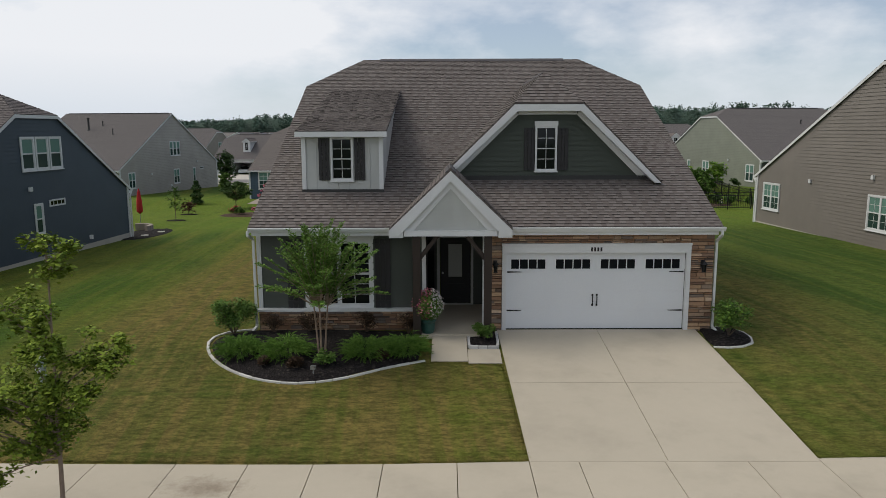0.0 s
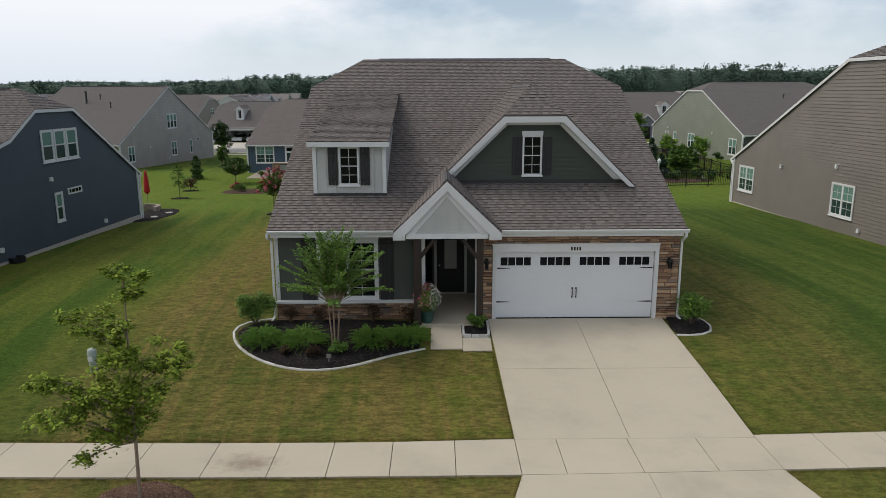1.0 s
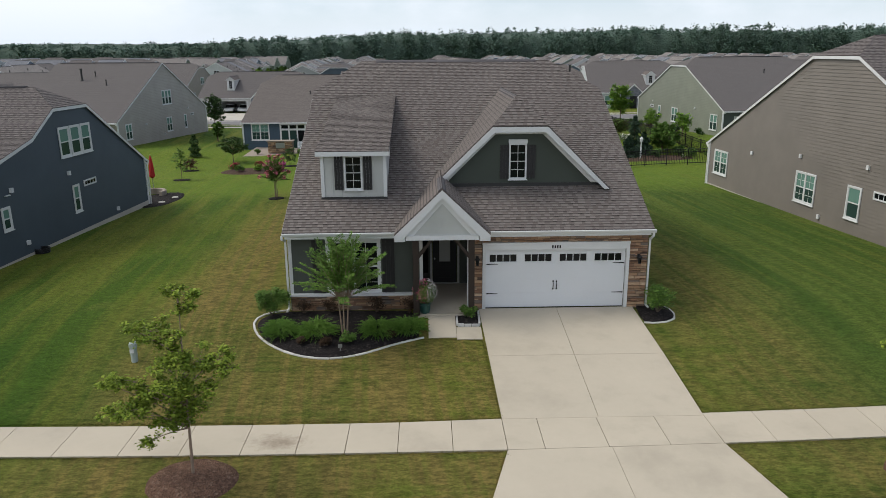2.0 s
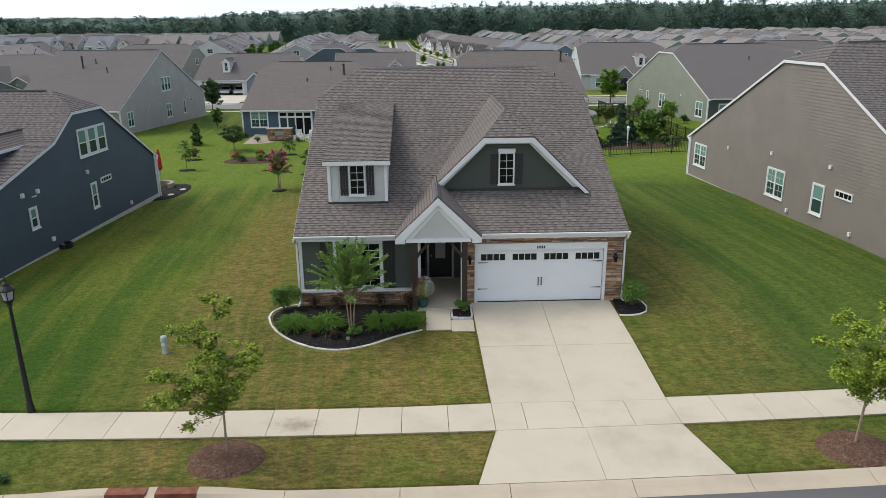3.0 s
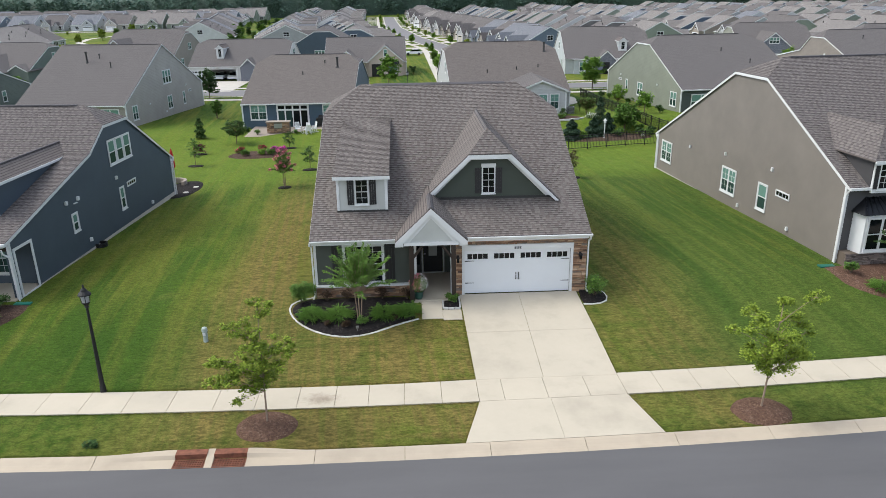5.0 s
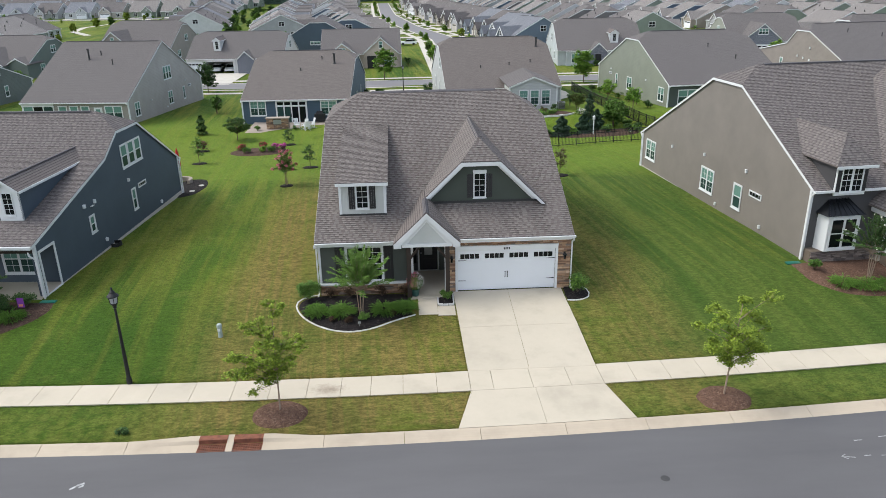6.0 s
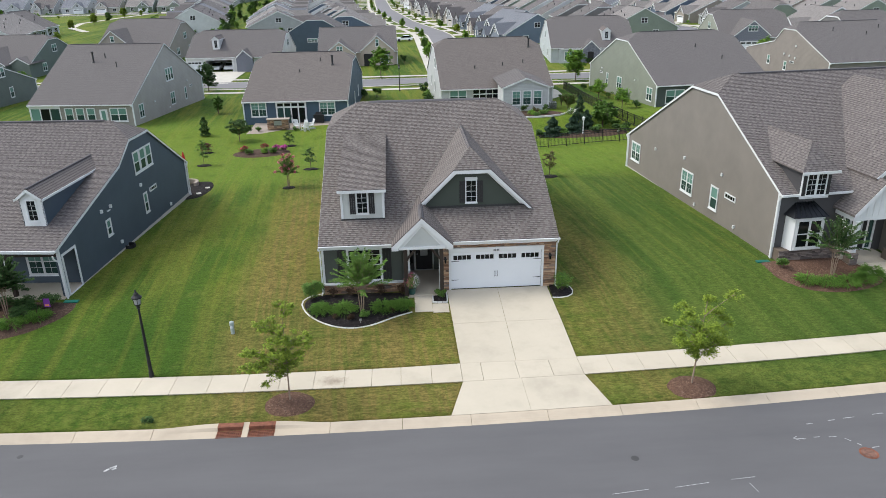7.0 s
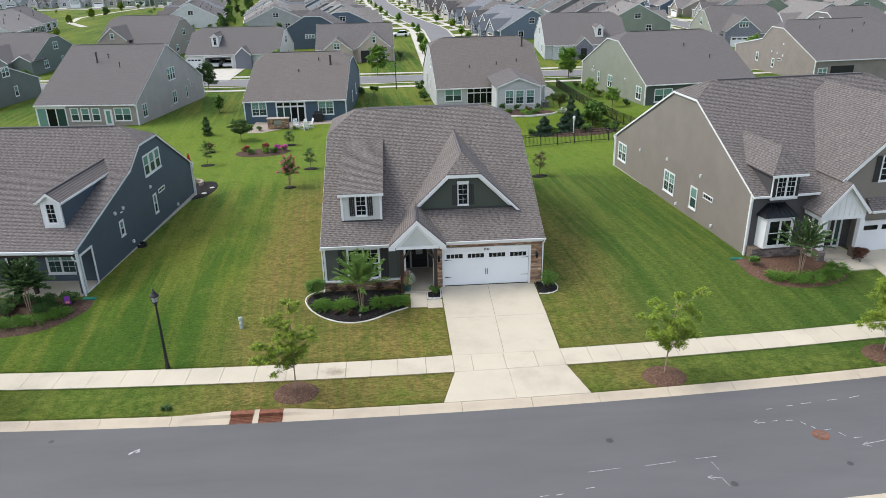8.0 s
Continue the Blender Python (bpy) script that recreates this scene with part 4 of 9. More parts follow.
def coach_lamp(x, y, z):
    t = thing("coach_lamp", "small black wall lantern on stone", "wall lamp", pose(x, y, z), "garage lanterns")
    part("back_plate", MB().box(-0.05, 0.05, -0.01, 0.03, -0.02, 0.16), "black", t)
    part("arm", MB().tube((0, 0, 0.1), (0, -0.11, 0.14), 0.012, 0.012, 6), "black", t)
    body = MB()
    for a in range(4):
        c, s = math.cos(a * math.pi / 2 + math.pi / 4), math.sin(a * math.pi / 2 + math.pi / 4)
        body.tube((0.05 * c, -0.11 + 0.05 * s, -0.13), (0.075 * c, -0.11 + 0.075 * s, 0.06), 0.008, 0.008, 4)
    body.lathe((0, -0.11, 0), [(0.06, -0.15), (0.055, -0.13)], 8)
    part("cage", body, "black", t)
    part("globe", MB().lathe((0, -0.11, 0), [(0.045, -0.13), (0.062, 0.05)], 8), "glass", t)
    part("cap", MB().lathe((0, -0.11, 0), [(0.10, 0.06), (0.05, 0.12), (0.012, 0.17)], 8), "black", t)
    return t


coach_lamp(5.42, -0.07, 1.78)
coach_lamp(-0.19, -0.07, 1.78)

# porch: recess with door
mb = MB()
mb.box(-2.35, -2.2, 0.0, 2.9, -0.1, 2.7)
mb.box(-0.35, -0.2, 0.25, 2.9, -0.1, 2.7)
mb.box(-2.35, -1.74, 2.75, 2.9, -0.1, 2.7)
mb.box(-0.74, -0.2, 2.75, 2.9, -0.1, 2.7)
mb.box(-1.74, -0.74, 2.75, 2.9, 2.2, 2.7)
part("porch_wall", mb, "olive", house)
part("porch_ceiling", MB().box(-2.5, -0.3, -0.6, 2.9, 2.70, 2.74), "white", house)
mb = MB()
part("porch_corner_trim", MB().box(-2.18, -2.07, -0.03, 0.12, -0.05, 2.7), "white", house)
part("porch_corner_trim", MB().box(-0.52, -0.42, 0.10, 0.26, -0.05, 2.7), "white", house)
door = part("front_door", MB().box(-1.70, -0.78, 2.78, 2.83, 0.08, 2.16), "black", house, "black front door with a tall glass light")
rr = MB()
rect_ring(rr, -1.52, -0.96, 0.85, 2.02, 0.07, 2.755, 2.79)
rect_ring(rr, -1.52, -0.96, 0.22, 0.70, 0.05, 2.765, 2.79)
part("door_moulding", rr, "black", door)
part("door_glass", MB().box(-1.45, -1.03, 2.768, 2.778, 0.92, 1.95), "door_glass", door)
part("knob", MB().tube((-1.63, 2.78, 1.05), (-1.63, 2.71, 1.05), 0.02, 0.035, 8), "steel", door)
rr = MB()
rect_ring(rr, -1.80, -0.68, 0.0, 2.24, 0.08, 2.70, 2.76)
part("door_casing", rr, "lightgrey", house)
side = part("sidelight", MB().box(-2.14, -1.84, 2.70, 2.75, 0.1, 2.2), "shutter", house)
part("pane", MB().box(-2.09, -1.89, 2.685, 2.70, 0.5, 2.1), "glass", side)
part("porch_slab", MB().box(-2.25, -0.35, -0.62, 2.80, -0.15, 0.04), "concrete", house)
# porch posts with braces
for px, sg in ((-2.30, 1), (-0.42, -1)):
    post = part("porch_post", MB().box(px - 0.10, px + 0.10, -0.70, -0.50, 0.02, 2.72), "darkwood", house)
    br = MB(Matrix.Translation((px, -0.60, 0)))
    br.slab([(sg * 0.09, -0.055, 2.02), (sg * 0.09, -0.055, 2.20), (sg * 0.50, -0.055, 2.70), (sg * 0.62, -0.055, 2.70)][::-sg], (0, 0.11, 0))
    part("brace", br, "darkwood", post)
    part("post_base", MB().box(px - 0.12, px + 0.12, -0.72, -0.48, 0.04, 0.16), "darkwood", post)

# portico gable over the porch
PX, PH, PZ0, PZ1, PY = -1.40, 1.595, 2.935, 4.46, -0.815
mb = MB()
pb = 3.3
mb.slab([(PX - PH, PY, PZ0), (PX, PY, PZ1), (PX, pb, PZ1), (PX - PH, pb, PZ0)][::-1], (0, 0, -0.07))
mb.slab([(PX + PH, PY, PZ0), (PX + PH, pb, PZ0), (PX, pb, PZ1), (PX, PY, PZ1)][::-1], (0, 0, -0.07))
portico = part("portico_roof", mb, "shingle", house)
shingled([(PX - PH, PY, PZ0), (PX, PY, PZ1), (PX, pb, PZ1), (PX - PH, pb, PZ0)][::-1], portico, 12)
shingled([(PX + PH, PY, PZ0), (PX + PH, pb, PZ0), (PX, pb, PZ1), (PX, PY, PZ1)], portico, 13)
mb = MB()
for sg in (-1, 1):
    mb.slab([(PX + sg * PH, PY - 0.02, PZ0 - 0.06), (PX + sg * PH, PY - 0.02, PZ0 - 0.20), (PX + sg * (PH - 0.26), PY - 0.02, PZ0 - 0.20), (PX, PY - 0.02, PZ1 - 0.33), (PX, PY - 0.02, PZ1 - 0.06)][::sg], (0, 0.05, 0))
    # boxed returns at the feet of the rake
    mb.box(*(sorted((PX + sg * PH, PX + sg * (PH - 0.36)))), PY + 0.0, EAVE_Y + 0.2, PZ0 - 0.26, PZ0 - 0.12)
part("portico_rake", mb, "white", portico)
part("portico_panel", MB().slab([(PX - 1.30, PY + 0.12, PZ0 - 0.1), (PX + 1.30, PY + 0.12, PZ0 - 0.1), (PX, PY + 0.12, PZ1 - 0.2)], (0, 0.1, 0)), "lightgrey", portico)
mb = MB()
for i in range(-3, 4):
    bx = PX + i * 0.36
    top = PZ1 - 0.3 - abs(i * 0.36) * 0.956
    part("batten", MB().box(bx - 0.025, bx + 0.025, PY + 0.095, PY + 0.125, PZ0 - 0.1, top), "lightgrey", portico)
mb = MB()
for sg in (-1, 1):
    mb.slab([(PX + sg * 1.30, PY + 0.08, PZ0 - 0.1), (PX, PY + 0.08, PZ1 - 0.2), (PX, PY + 0.08, PZ1 - 0.52), (PX + sg * 0.98, PY + 0.08, PZ0 - 0.1)][::-sg], (0, 0.035, 0))
part("frieze", mb, "white", portico)
mb = MB()
mb.box(PX - 1.21, PX + 1.21, PY + 0.03, PY + 0.33, 2.71, 2.86)
mb.box(PX - 1.21, PX - 0.97, PY + 0.33, 0.3, 2.71, 2.86)
mb.box(PX + 0.97, PX + 1.21, PY + 0.33, 0.05, 2.71, 2.86)
part("portico_beam", mb, "white", portico)
mb = MB()
for sg in (-1, 1):
    mb.slab([(PX + 0.14 * sg, PY, PZ1 - 0.10), (PX, PY, PZ1 + 0.03), (PX, 1.5, PZ1 + 0.03), (PX + 0.14 * sg, 1.5, PZ1 - 0.10)][::-sg], (0, 0, -0.02))
part("ridge_cap", mb, "shingle_dark", portico)

# large clipped gable over the garage
GXC, GH, GY = 1.44, 3.30, 1.70
gz = lambda dx: 7.16 - 0.978 * abs(dx)
gb = 9.2
mb = MB()
for sg in (-1, 1):
    pts = [(GXC + sg * GH, GY, gz(GH)), (GXC + sg * GH, gb, gz(GH)), (GXC, gb, gz(0)), (GXC, GY + 1.25, gz(0)), (GXC + sg * 0.98, GY, gz(0.98))]
    mb.slab(pts[::sg], (0, 0, -0.08))
mb.slab([(GXC - 0.98, GY, gz(0.98)), (GXC + 0.98, GY, gz(0.98)), (GXC, GY + 1.25, gz(0))], (0, 0, -0.08))
gable = part("gable_roof", mb, "shingle", house)
for sg in (-1, 1):
    pts = [(GXC + sg * GH, GY, gz(GH)), (GXC + sg * GH, gb, gz(GH)), (GXC, gb, gz(0)), (GXC, GY + 1.25, gz(0)), (GXC + sg * 0.98, GY, gz(0.98))]
    shingled(pts[::sg], gable, 14 + sg)
shingled([(GXC - 0.98, GY, gz(0.98)), (GXC + 0.98, GY, gz(0.98)), (GXC, GY + 1.25, gz(0))], gable, 16)
mb = MB()
for sg in (-1, 1):
    lo = 3.28
    pts = [(GXC + sg * lo, GY - 0.03, gz(lo) - 0.05), (GXC + sg * 0.98, GY - 0.03, gz(0.98) - 0.05), (GXC + sg * 0.90, GY - 0.03, gz(0.98) - 0.24), (GXC + sg * (lo - 0.18), GY - 0.03, gz(lo) - 0.05)]
    mb.slab(pts[::-sg], (0, 0.05, 0))
    # soffit of the overhang
    pts = [(GXC + sg * (lo - 0.2), GY + 0.022, gz(lo) - 0.02), (GXC + sg * 0.92, GY + 0.022, gz(0.98) - 0.23), (GXC + sg * 0.92, GY + 0.33, gz(0.98) - 0.23), (GXC + sg * (lo - 0.2), GY + 0.33, gz(lo) - 0.02)]
    mb.slab(pts[::sg], (0, 0, 0.03))
mb.slab([(GXC - 0.90, GY - 0.03, gz(0.98) - 0.24), (GXC + 0.90, GY - 0.03, gz(0.98) - 0.24), (GXC + 0.98, GY - 0.03, gz(0.98) - 0.05), (GXC - 0.98, GY - 0.03, gz(0.98) - 0.05)], (0, 0.05, 0))
mb.box(GXC - 0.88, GXC + 0.88, GY + 0.022, GY + 0.33, gz(0.98) - 0.25, gz(0.98) - 0.21)
part("gable_rake", mb, "white", gable)
GW = GY + 0.33
g_base = roof_z(GW) + 0.10
half_b = (7.16 - 0.15 - g_base) / 0.978
gable_wall = part("gable_wall", MB().slab([(GXC - half_b, GW + 0.02, g_base - 0.3), (GXC + half_b, GW + 0.02, g_base - 0.3), (GXC + 0.95, GW + 0.02, 6.05), (GXC - 0.95, GW + 0.02, 6.05)], (0, 0.15, 0)), "olive_gable", house)
siding_boards([(GXC - half_b, g_base), (GXC + half_b, g_base), (GXC + 0.95, 6.08), (GXC - 0.95, 6.08)], [(1.08, 1.75, 4.25, 5.62)], (0, GW + 0.02, 0), (1, 0, 0), (0, -1, 0), 0.15, gable_wall, "olive_gable")
mb = MB()
for sg in (-1, 1):
    mb.slab([(GXC + sg * half_b, GW - 0.03, g_base), (GXC + sg * 0.95, GW - 0.03, 6.08), (GXC + sg * 0.85, GW - 0.03, 5.87), (GXC + sg * (half_b - 0.32), GW - 0.03, g_base)][::-sg], (0, 0.045, 0))
mb.box(GXC - 0.85, GXC + 0.85, GW - 0.0302, GW + 0.015, 5.87, 6.08)
part("frieze", mb, "white", gable_wall)
part("flashing", MB().box(GXC - half_b - 0.05, GXC + half_b + 0.05, GW - 0.03, GW + 0.02, g_base - 0.10, g_base + 0.03), "trim_shadow", gable_wall)
window(house, on_wall(1.41, GW, 4.24, -90), 0.64, 1.30, 1, (2, 2), False, 0.045, header=0.14)
shutter(house, on_wall(0.92, GW, 4.26, -90), 0.30, 1.22)
shutter(house, on_wall(1.90, GW, 4.26, -90), 0.30, 1.22)
mb = MB()
for sg in (-1, 1):
    mb.slab([(GXC + 0.14 * sg, GY + 1.3, gz(0.14) + 0.01), (GXC, GY + 1.3, gz(0) + 0.03), (GXC, 8.7, gz(0) + 0.03), (GXC + 0.14 * sg, 8.7, gz(0.14) + 0.01)][::-sg], (0, 0, -0.02))
part("ridge_cap", mb, "shingle_dark", gable)

# shed dormer
DX0, DX1, DY = -5.62, -3.33, 1.45
D_Z1, D_YB = 5.42, 8.2
mb = MB()
mb.slab([(DX0 - 0.13, DY - 0.25, D_Z1), (DX1 + 0.13, DY - 0.25, D_Z1), (DX1 + 0.13, D_YB, roof_z(D_YB) + 0.02), (DX0 - 0.13, D_YB, roof_z(D_YB) + 0.02)], (0, 0, -0.08))
dormer_roof = part("dormer_roof", mb, "shingle", house)
shingled([(DX0 - 0.13, DY - 0.25, D_Z1), (DX1 + 0.13, DY - 0.25, D_Z1), (DX1 + 0.13, D_YB, roof_z(D_YB) + 0.02), (DX0 - 0.13, D_YB, roof_z(D_YB) + 0.02)], dormer_roof, 17)
mb = MB()
mb.box(DX0 - 0.15, DX1 + 0.15, DY - 0.28, DY - 0.22, D_Z1 - 0.17, D_Z1 - 0.02)
mb.box(DX0 - 0.12, DX1 + 0.12, DY - 0.24, DY + 0.02, D_Z1 - 0.17, D_Z1 - 0.13)
part("dormer_fascia", mb, "white", dormer_roof)
d_base = roof_z(DY) + 0.0
d_top = D_Z1 - 0.1
dormer = part("dormer_wall", MB().box(DX0, DX1, DY, DY + 0.12, d_base, d_top), "lightgrey", house)
mb = MB()
for i in range(8):
    bx = DX0 + 0.08 + i * (DX1 - DX0 - 0.16) / 7
    if -5.16 < bx < -3.84:
        spans = ((d_base, 4.0), (5.24, d_top))
    else:
        spans = ((d_base, d_top),)
    for za, zb in spans:
        part("batten", MB().box(bx - 0.02, bx + 0.02, DY - 0.025, DY, za, zb), "lightgrey", dormer)
mb = MB()
for xx in (DX0, DX1):
    mb.box(xx - 0.02 if xx == DX0 else xx - 0.1, xx + 0.1 if xx == DX0 else xx + 0.02, DY - 0.035, DY + 0.1, d_base, d_top)
part("corner_board", mb, "white", dormer)
for xx, nx in ((DX0, -1), (DX1, 1)):
    outline = [(DY, d_base - 0.1), (D_YB, roof_z(D_YB) - 0.1), (DY, d_top)]
    part("dormer_cheek", lap_wall(outline, [], (xx, 0, 0), (0, 1, 0), (nx, 0, 0), 0.15), "lightgrey", dormer)
part("flashing", MB().box(DX0 - 0.03, DX1 + 0.03, DY - 0.06, DY + 0.01, d_base - 0.02, d_base + 0.06), "trim_shadow", dormer)
window(house, on_wall(-4.49, DY - 0.01, 4.02, -90), 0.64, 1.22, 1, (2, 2), False, 0.045)
shutter(house, on_wall(-5.0, DY - 0.01, 4.02, -90), 0.30, 1.20)
shutter(house, on_wall(-3.98, DY - 0.01, 4.02, -90), 0.30, 1.20)


# ---- other houses ----
SIDING = {}


def siding(base, laps):
    key = (base, laps)
    if key not in SIDING:
        SIDING[key] = siding_mat("lap_siding", base, laps=laps)
    return SIDING[key]


FACING = {"F": -90, "B": 90, "L": 180, "R": 0}


class House:
    """A side-gabled house: local x along its front, front wall at y = 0 facing -y, depth d. Sides F, B, L, R; s is x on F and B, y on L and R."""
    def __init__(self, label, m, w, d, eave, ridge, base, eave_b=None, ridge_y=None, clip_run=0.0, clip_z=None, roof="shingle_grey", laps="", group="", kink=None, opening=None, porch=None, front=None, back=None, laid=""):
        self.w, self.d, self.laps = w, d, laps
        self.ez, self.eb, self.rz = eave, eave if eave_b is None else eave_b, ridge
        self.ry = d / 2 if ridge_y is None else ridge_y
        self.ob = thing("house", label, "house", m, group)
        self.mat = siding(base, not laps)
        ov, hw = 0.32, w / 2
        sf, sb = (ridge - eave) / self.ry, (ridge - self.eb) / (d - self.ry)
        self.sf, self.sb = sf, sb
        if kink:
            sf = (kink[1] - eave) / kink[0]
            self.sf = sf
            s2 = (ridge - kink[1]) / (self.ry - kink[0])
        fz = (lambda y: eave + sf * y if y <= kink[0] else kink[1] + s2 * (y - kink[0])) if kink else (lambda y: eave + sf * y)
        bz = lambda y: self.eb + sb * (d - y)
        self.fz, self.bz = fz, bz
        ox = 0.10
        cz = ridge if clip_z is None else clip_z
        yf, yb = (kink[0] + (cz - kink[1]) / s2 if kink else (cz - eave) / sf), d - (cz - self.eb) / sb
        run = clip_run if clip_z is not None else 0.0
        th = (0, 0, -0.12)
        for nm, pts in (("front_slope", [(-hw - ox, -ov, fz(-ov)), (hw + ox, -ov, fz(-ov)), (hw + ox, yf, cz), (hw + ox - run, self.ry, ridge), (-hw - ox + run, self.ry, ridge), (-hw - ox, yf, cz)]),
                        ("rear_slope", [(hw + ox, d + ov, bz(d + ov)), (-hw - ox, d + ov, bz(d + ov)), (-hw - ox, yb, cz), (-hw - ox + run, self.ry, ridge), (hw + ox - run, self.ry, ridge), (hw + ox, yb, cz)])):
            if run == 0:
                pts = [pts[0], pts[1], pts[3], pts[4]]
            if kink and nm == "front_slope":
                low = [pts[0], pts[1], (hw + ox, kink[0], kink[1]), (-hw - ox, kink[0], kink[1])]
                slope = part("lower_slope", MB().slab(low, th), roof, self.ob)
                if laid:
                    shingled(low, slope, 31, joined=True, tint="_grey")
                pts[0], pts[1] = (-hw - ox, kink[0], kink[1]), (hw + ox, kink[0], kink[1])
            slope = part(nm, MB().slab(pts, th), roof, self.ob)
            if laid and nm == "front_slope":
                shingled(pts, slope, 32, joined=True, tint="_grey")
        if run:
            for sd, pts in (("R", [(hw + ox, yf, cz), (hw + ox, yb, cz), (hw + ox - run, self.ry, ridge)]), ("L", [(-hw - ox, yb, cz), (-hw - ox, yf, cz), (-hw - ox + run, self.ry, ridge)])):
                slope = part("hip", MB().slab(pts, th), roof, self.ob)
                if sd in laid:
                    shingled(pts, slope, 33, joined=True, tint="_grey")
        part("ridge_cap", MB().box(-hw + run + 0.3, hw - run - 0.3, self.ry - 0.12, self.ry + 0.12, ridge - 0.03, ridge + 0.05), "shingle_dark", self.ob)
        # walls
        self.outline_side = [(0, -1.4), (d, -1.4), (d, self.eb - 0.05), (yb, cz - 0.13), (yf, cz - 0.13), *([(kink[0], kink[1] - 0.13)] if kink else []), (0, eave - 0.05)] if run else [(0, -1.4), (d, -1.4), (d, self.eb - 0.05), (self.ry, ridge - 0.13), (0, eave - 0.05)]
        faces = {"F": ([(-hw, -1.4), (hw, -1.4), (hw, eave - 0.05), (-hw, eave - 0.05)], (0, 0, 0), (1, 0, 0), (0, -1, 0)),
                 "B": ([(-hw, -1.4), (hw, -1.4), (hw, self.eb - 0.05), (-hw, self.eb - 0.05)], (0, d, 0), (1, 0, 0), (0, 1, 0)),
                 "L": (self.outline_side, (-hw, 0, 0), (0, 1, 0), (-1, 0, 0)), "R": (self.outline_side, (hw, 0, 0), (0, 1, 0), (1, 0, 0))}
        for k, (outl, p0, al, ou) in faces.items():
            if laps:
                b = MB()
                pl = wall_place(p0, al, ou)
                ccw = Vector(al).cross(Vector((0, 0, 1))).dot(Vector(ou)) > 0
                o2 = outl if ccw else outl[::-1]
                holes = [(0.30, porch - 0.3, 0.10, 2.45)] if porch and k in "LR" else []
                if porch and k == "F":
                    pl = wall_place((0, porch, 0), al, ou)
                face = siding(front, False) if front and k == "F" else self.mat
                for row, za, zb in lap_strips(o2, holes, 0.17):
                    b.poly([pl(s, z, -0.01) for s, z in row])
                wall = part("wall", b, face, self.ob)
                if k in laps:
                    for row, za, zb in lap_strips(o2, holes, 0.17):
                        bd = MB()
                        lap_board(bd, row, za, zb, pl, 0.022)
                        part("board", bd, face, wall)
            else:
                b = MB()
                pl = wall_place(p0, al, ou)
                ccw = Vector(al).cross(Vector((0, 0, 1))).dot(Vector(ou)) > 0
                if opening and k == "F":
                    x0, x1, zt = opening
                    for p, q, za, zb in ((-hw, x0, -0.6, eave - 0.05), (x1, hw, -0.6, eave - 0.05), (x0, x1, zt, eave - 0.05)):
                        b.box(p, q, 0, 0.2, za, zb)
                    room_ = MB()
                    room_.box(x0 - 0.3, x0 - 0.2, 0.2, 6.5, 0, 2.8).box(x1 + 0.2, x1 + 0.3, 0.2, 6.5, 0, 2.8).box(x0 - 0.2, x1 + 0.2, 6.4, 6.5, 0, 2.8).box(x0 - 0.2, x1 + 0.2, 0.2, 6.4, 2.7, 2.8)
                    part("garage_lining", room_, "white", self.ob)
                    part("garage_floor", MB().box(x0 - 0.2, x1 + 0.2, -0.1, 6.4, -0.1, 0.02), "concrete_far", self.ob)
                else:
                    b.poly([pl(s, z, 0) for s, z in (outl if ccw else outl[::-1])])
                part("wall", b, siding(back, True) if back and k == "B" else self.mat, self.ob)
        # trim
        for sx, nx in ((-hw - ox, -1), (hw + ox, 1)):
            t = MB()
            low = (sx, kink[0], kink[1] - 0.02) if kink else (sx, yf, cz - 0.02)
            edge_board(t, (sx, -ov, fz(-ov) - 0.02), low, 0.15, (nx, 0, 0), 0.015)
            if kink:
                edge_board(t, low, (sx, yf, cz - 0.02), 0.15, (nx, 0, 0), 0.015)
            part("rake_board", t, "white", self.ob)
            t = MB()
            edge_board(t, (sx, d + ov, bz(d + ov) - 0.02), (sx, yb, cz - 0.02), 0.15, (nx, 0, 0), 0.015)
            if run:
                edge_board(t, (sx, yf, cz - 0.02), (sx, yb, cz - 0.02), 0.15, (nx, 0, 0), 0.015)
            t.box(min(sx, sx - nx * 0.2), max(sx, sx - nx * 0.2), d, d + ov, bz(d + ov) - 0.26, bz(d + ov) - 0.13)
            part("rake_board", t, "white", self.ob)
        for y0, y1, z in ((-ov - 0.11, -ov, fz(-ov)), (d + ov, d + ov + 0.11, bz(d + ov))):
            part("gutter", MB().box(-hw - ox, hw + ox, y0, y1, z - 0.14, z - 0.02), "white", self.ob)
        for cx, cy in ((-hw, 0), (hw, 0), (-hw, d), (hw, d)):
            h = (eave if cy == 0 else self.eb) - 0.1
            part("corner_board", MB().box(cx - 0.07, cx + 0.07, cy - 0.07, cy + 0.07, -0.5, h), "white", self.ob)
        if laps:
            part("foundation", MB().box(-hw - 0.03, hw + 0.03, -0.03, d + 0.03, -0.7, 0.10), "concrete_far", self.ob)

    def at(self, side, s, z, out=0.022):
        hw = self.w / 2
        x, y = {"F": (s, -out), "B": (s, self.d + out), "L": (-hw - out, s), "R": (hw + out, s)}[side]
        return on_wall(x, y, z, FACING[side])

    def win(self, side, s, z, w, h, units=1, blind=True, grid=(0, 0)):
        return window(self.ob, self.at(side, s, z), w, h, units, grid, blind)

    def vent(self, side, s, z, w=0.16, h=0.2, d=0.12, material="white", name="wall_vent"):
        part(name, MB().box(-w / 2, w / 2, -d, 0, 0, h), material, self.ob, at=self.at(side, s, z))

    def strip_window(self, side, s, z, w, h):
        fr = MB()
        rect_ring(fr, -w / 2, w / 2, 0, h, 0.07, -0.05, 0)
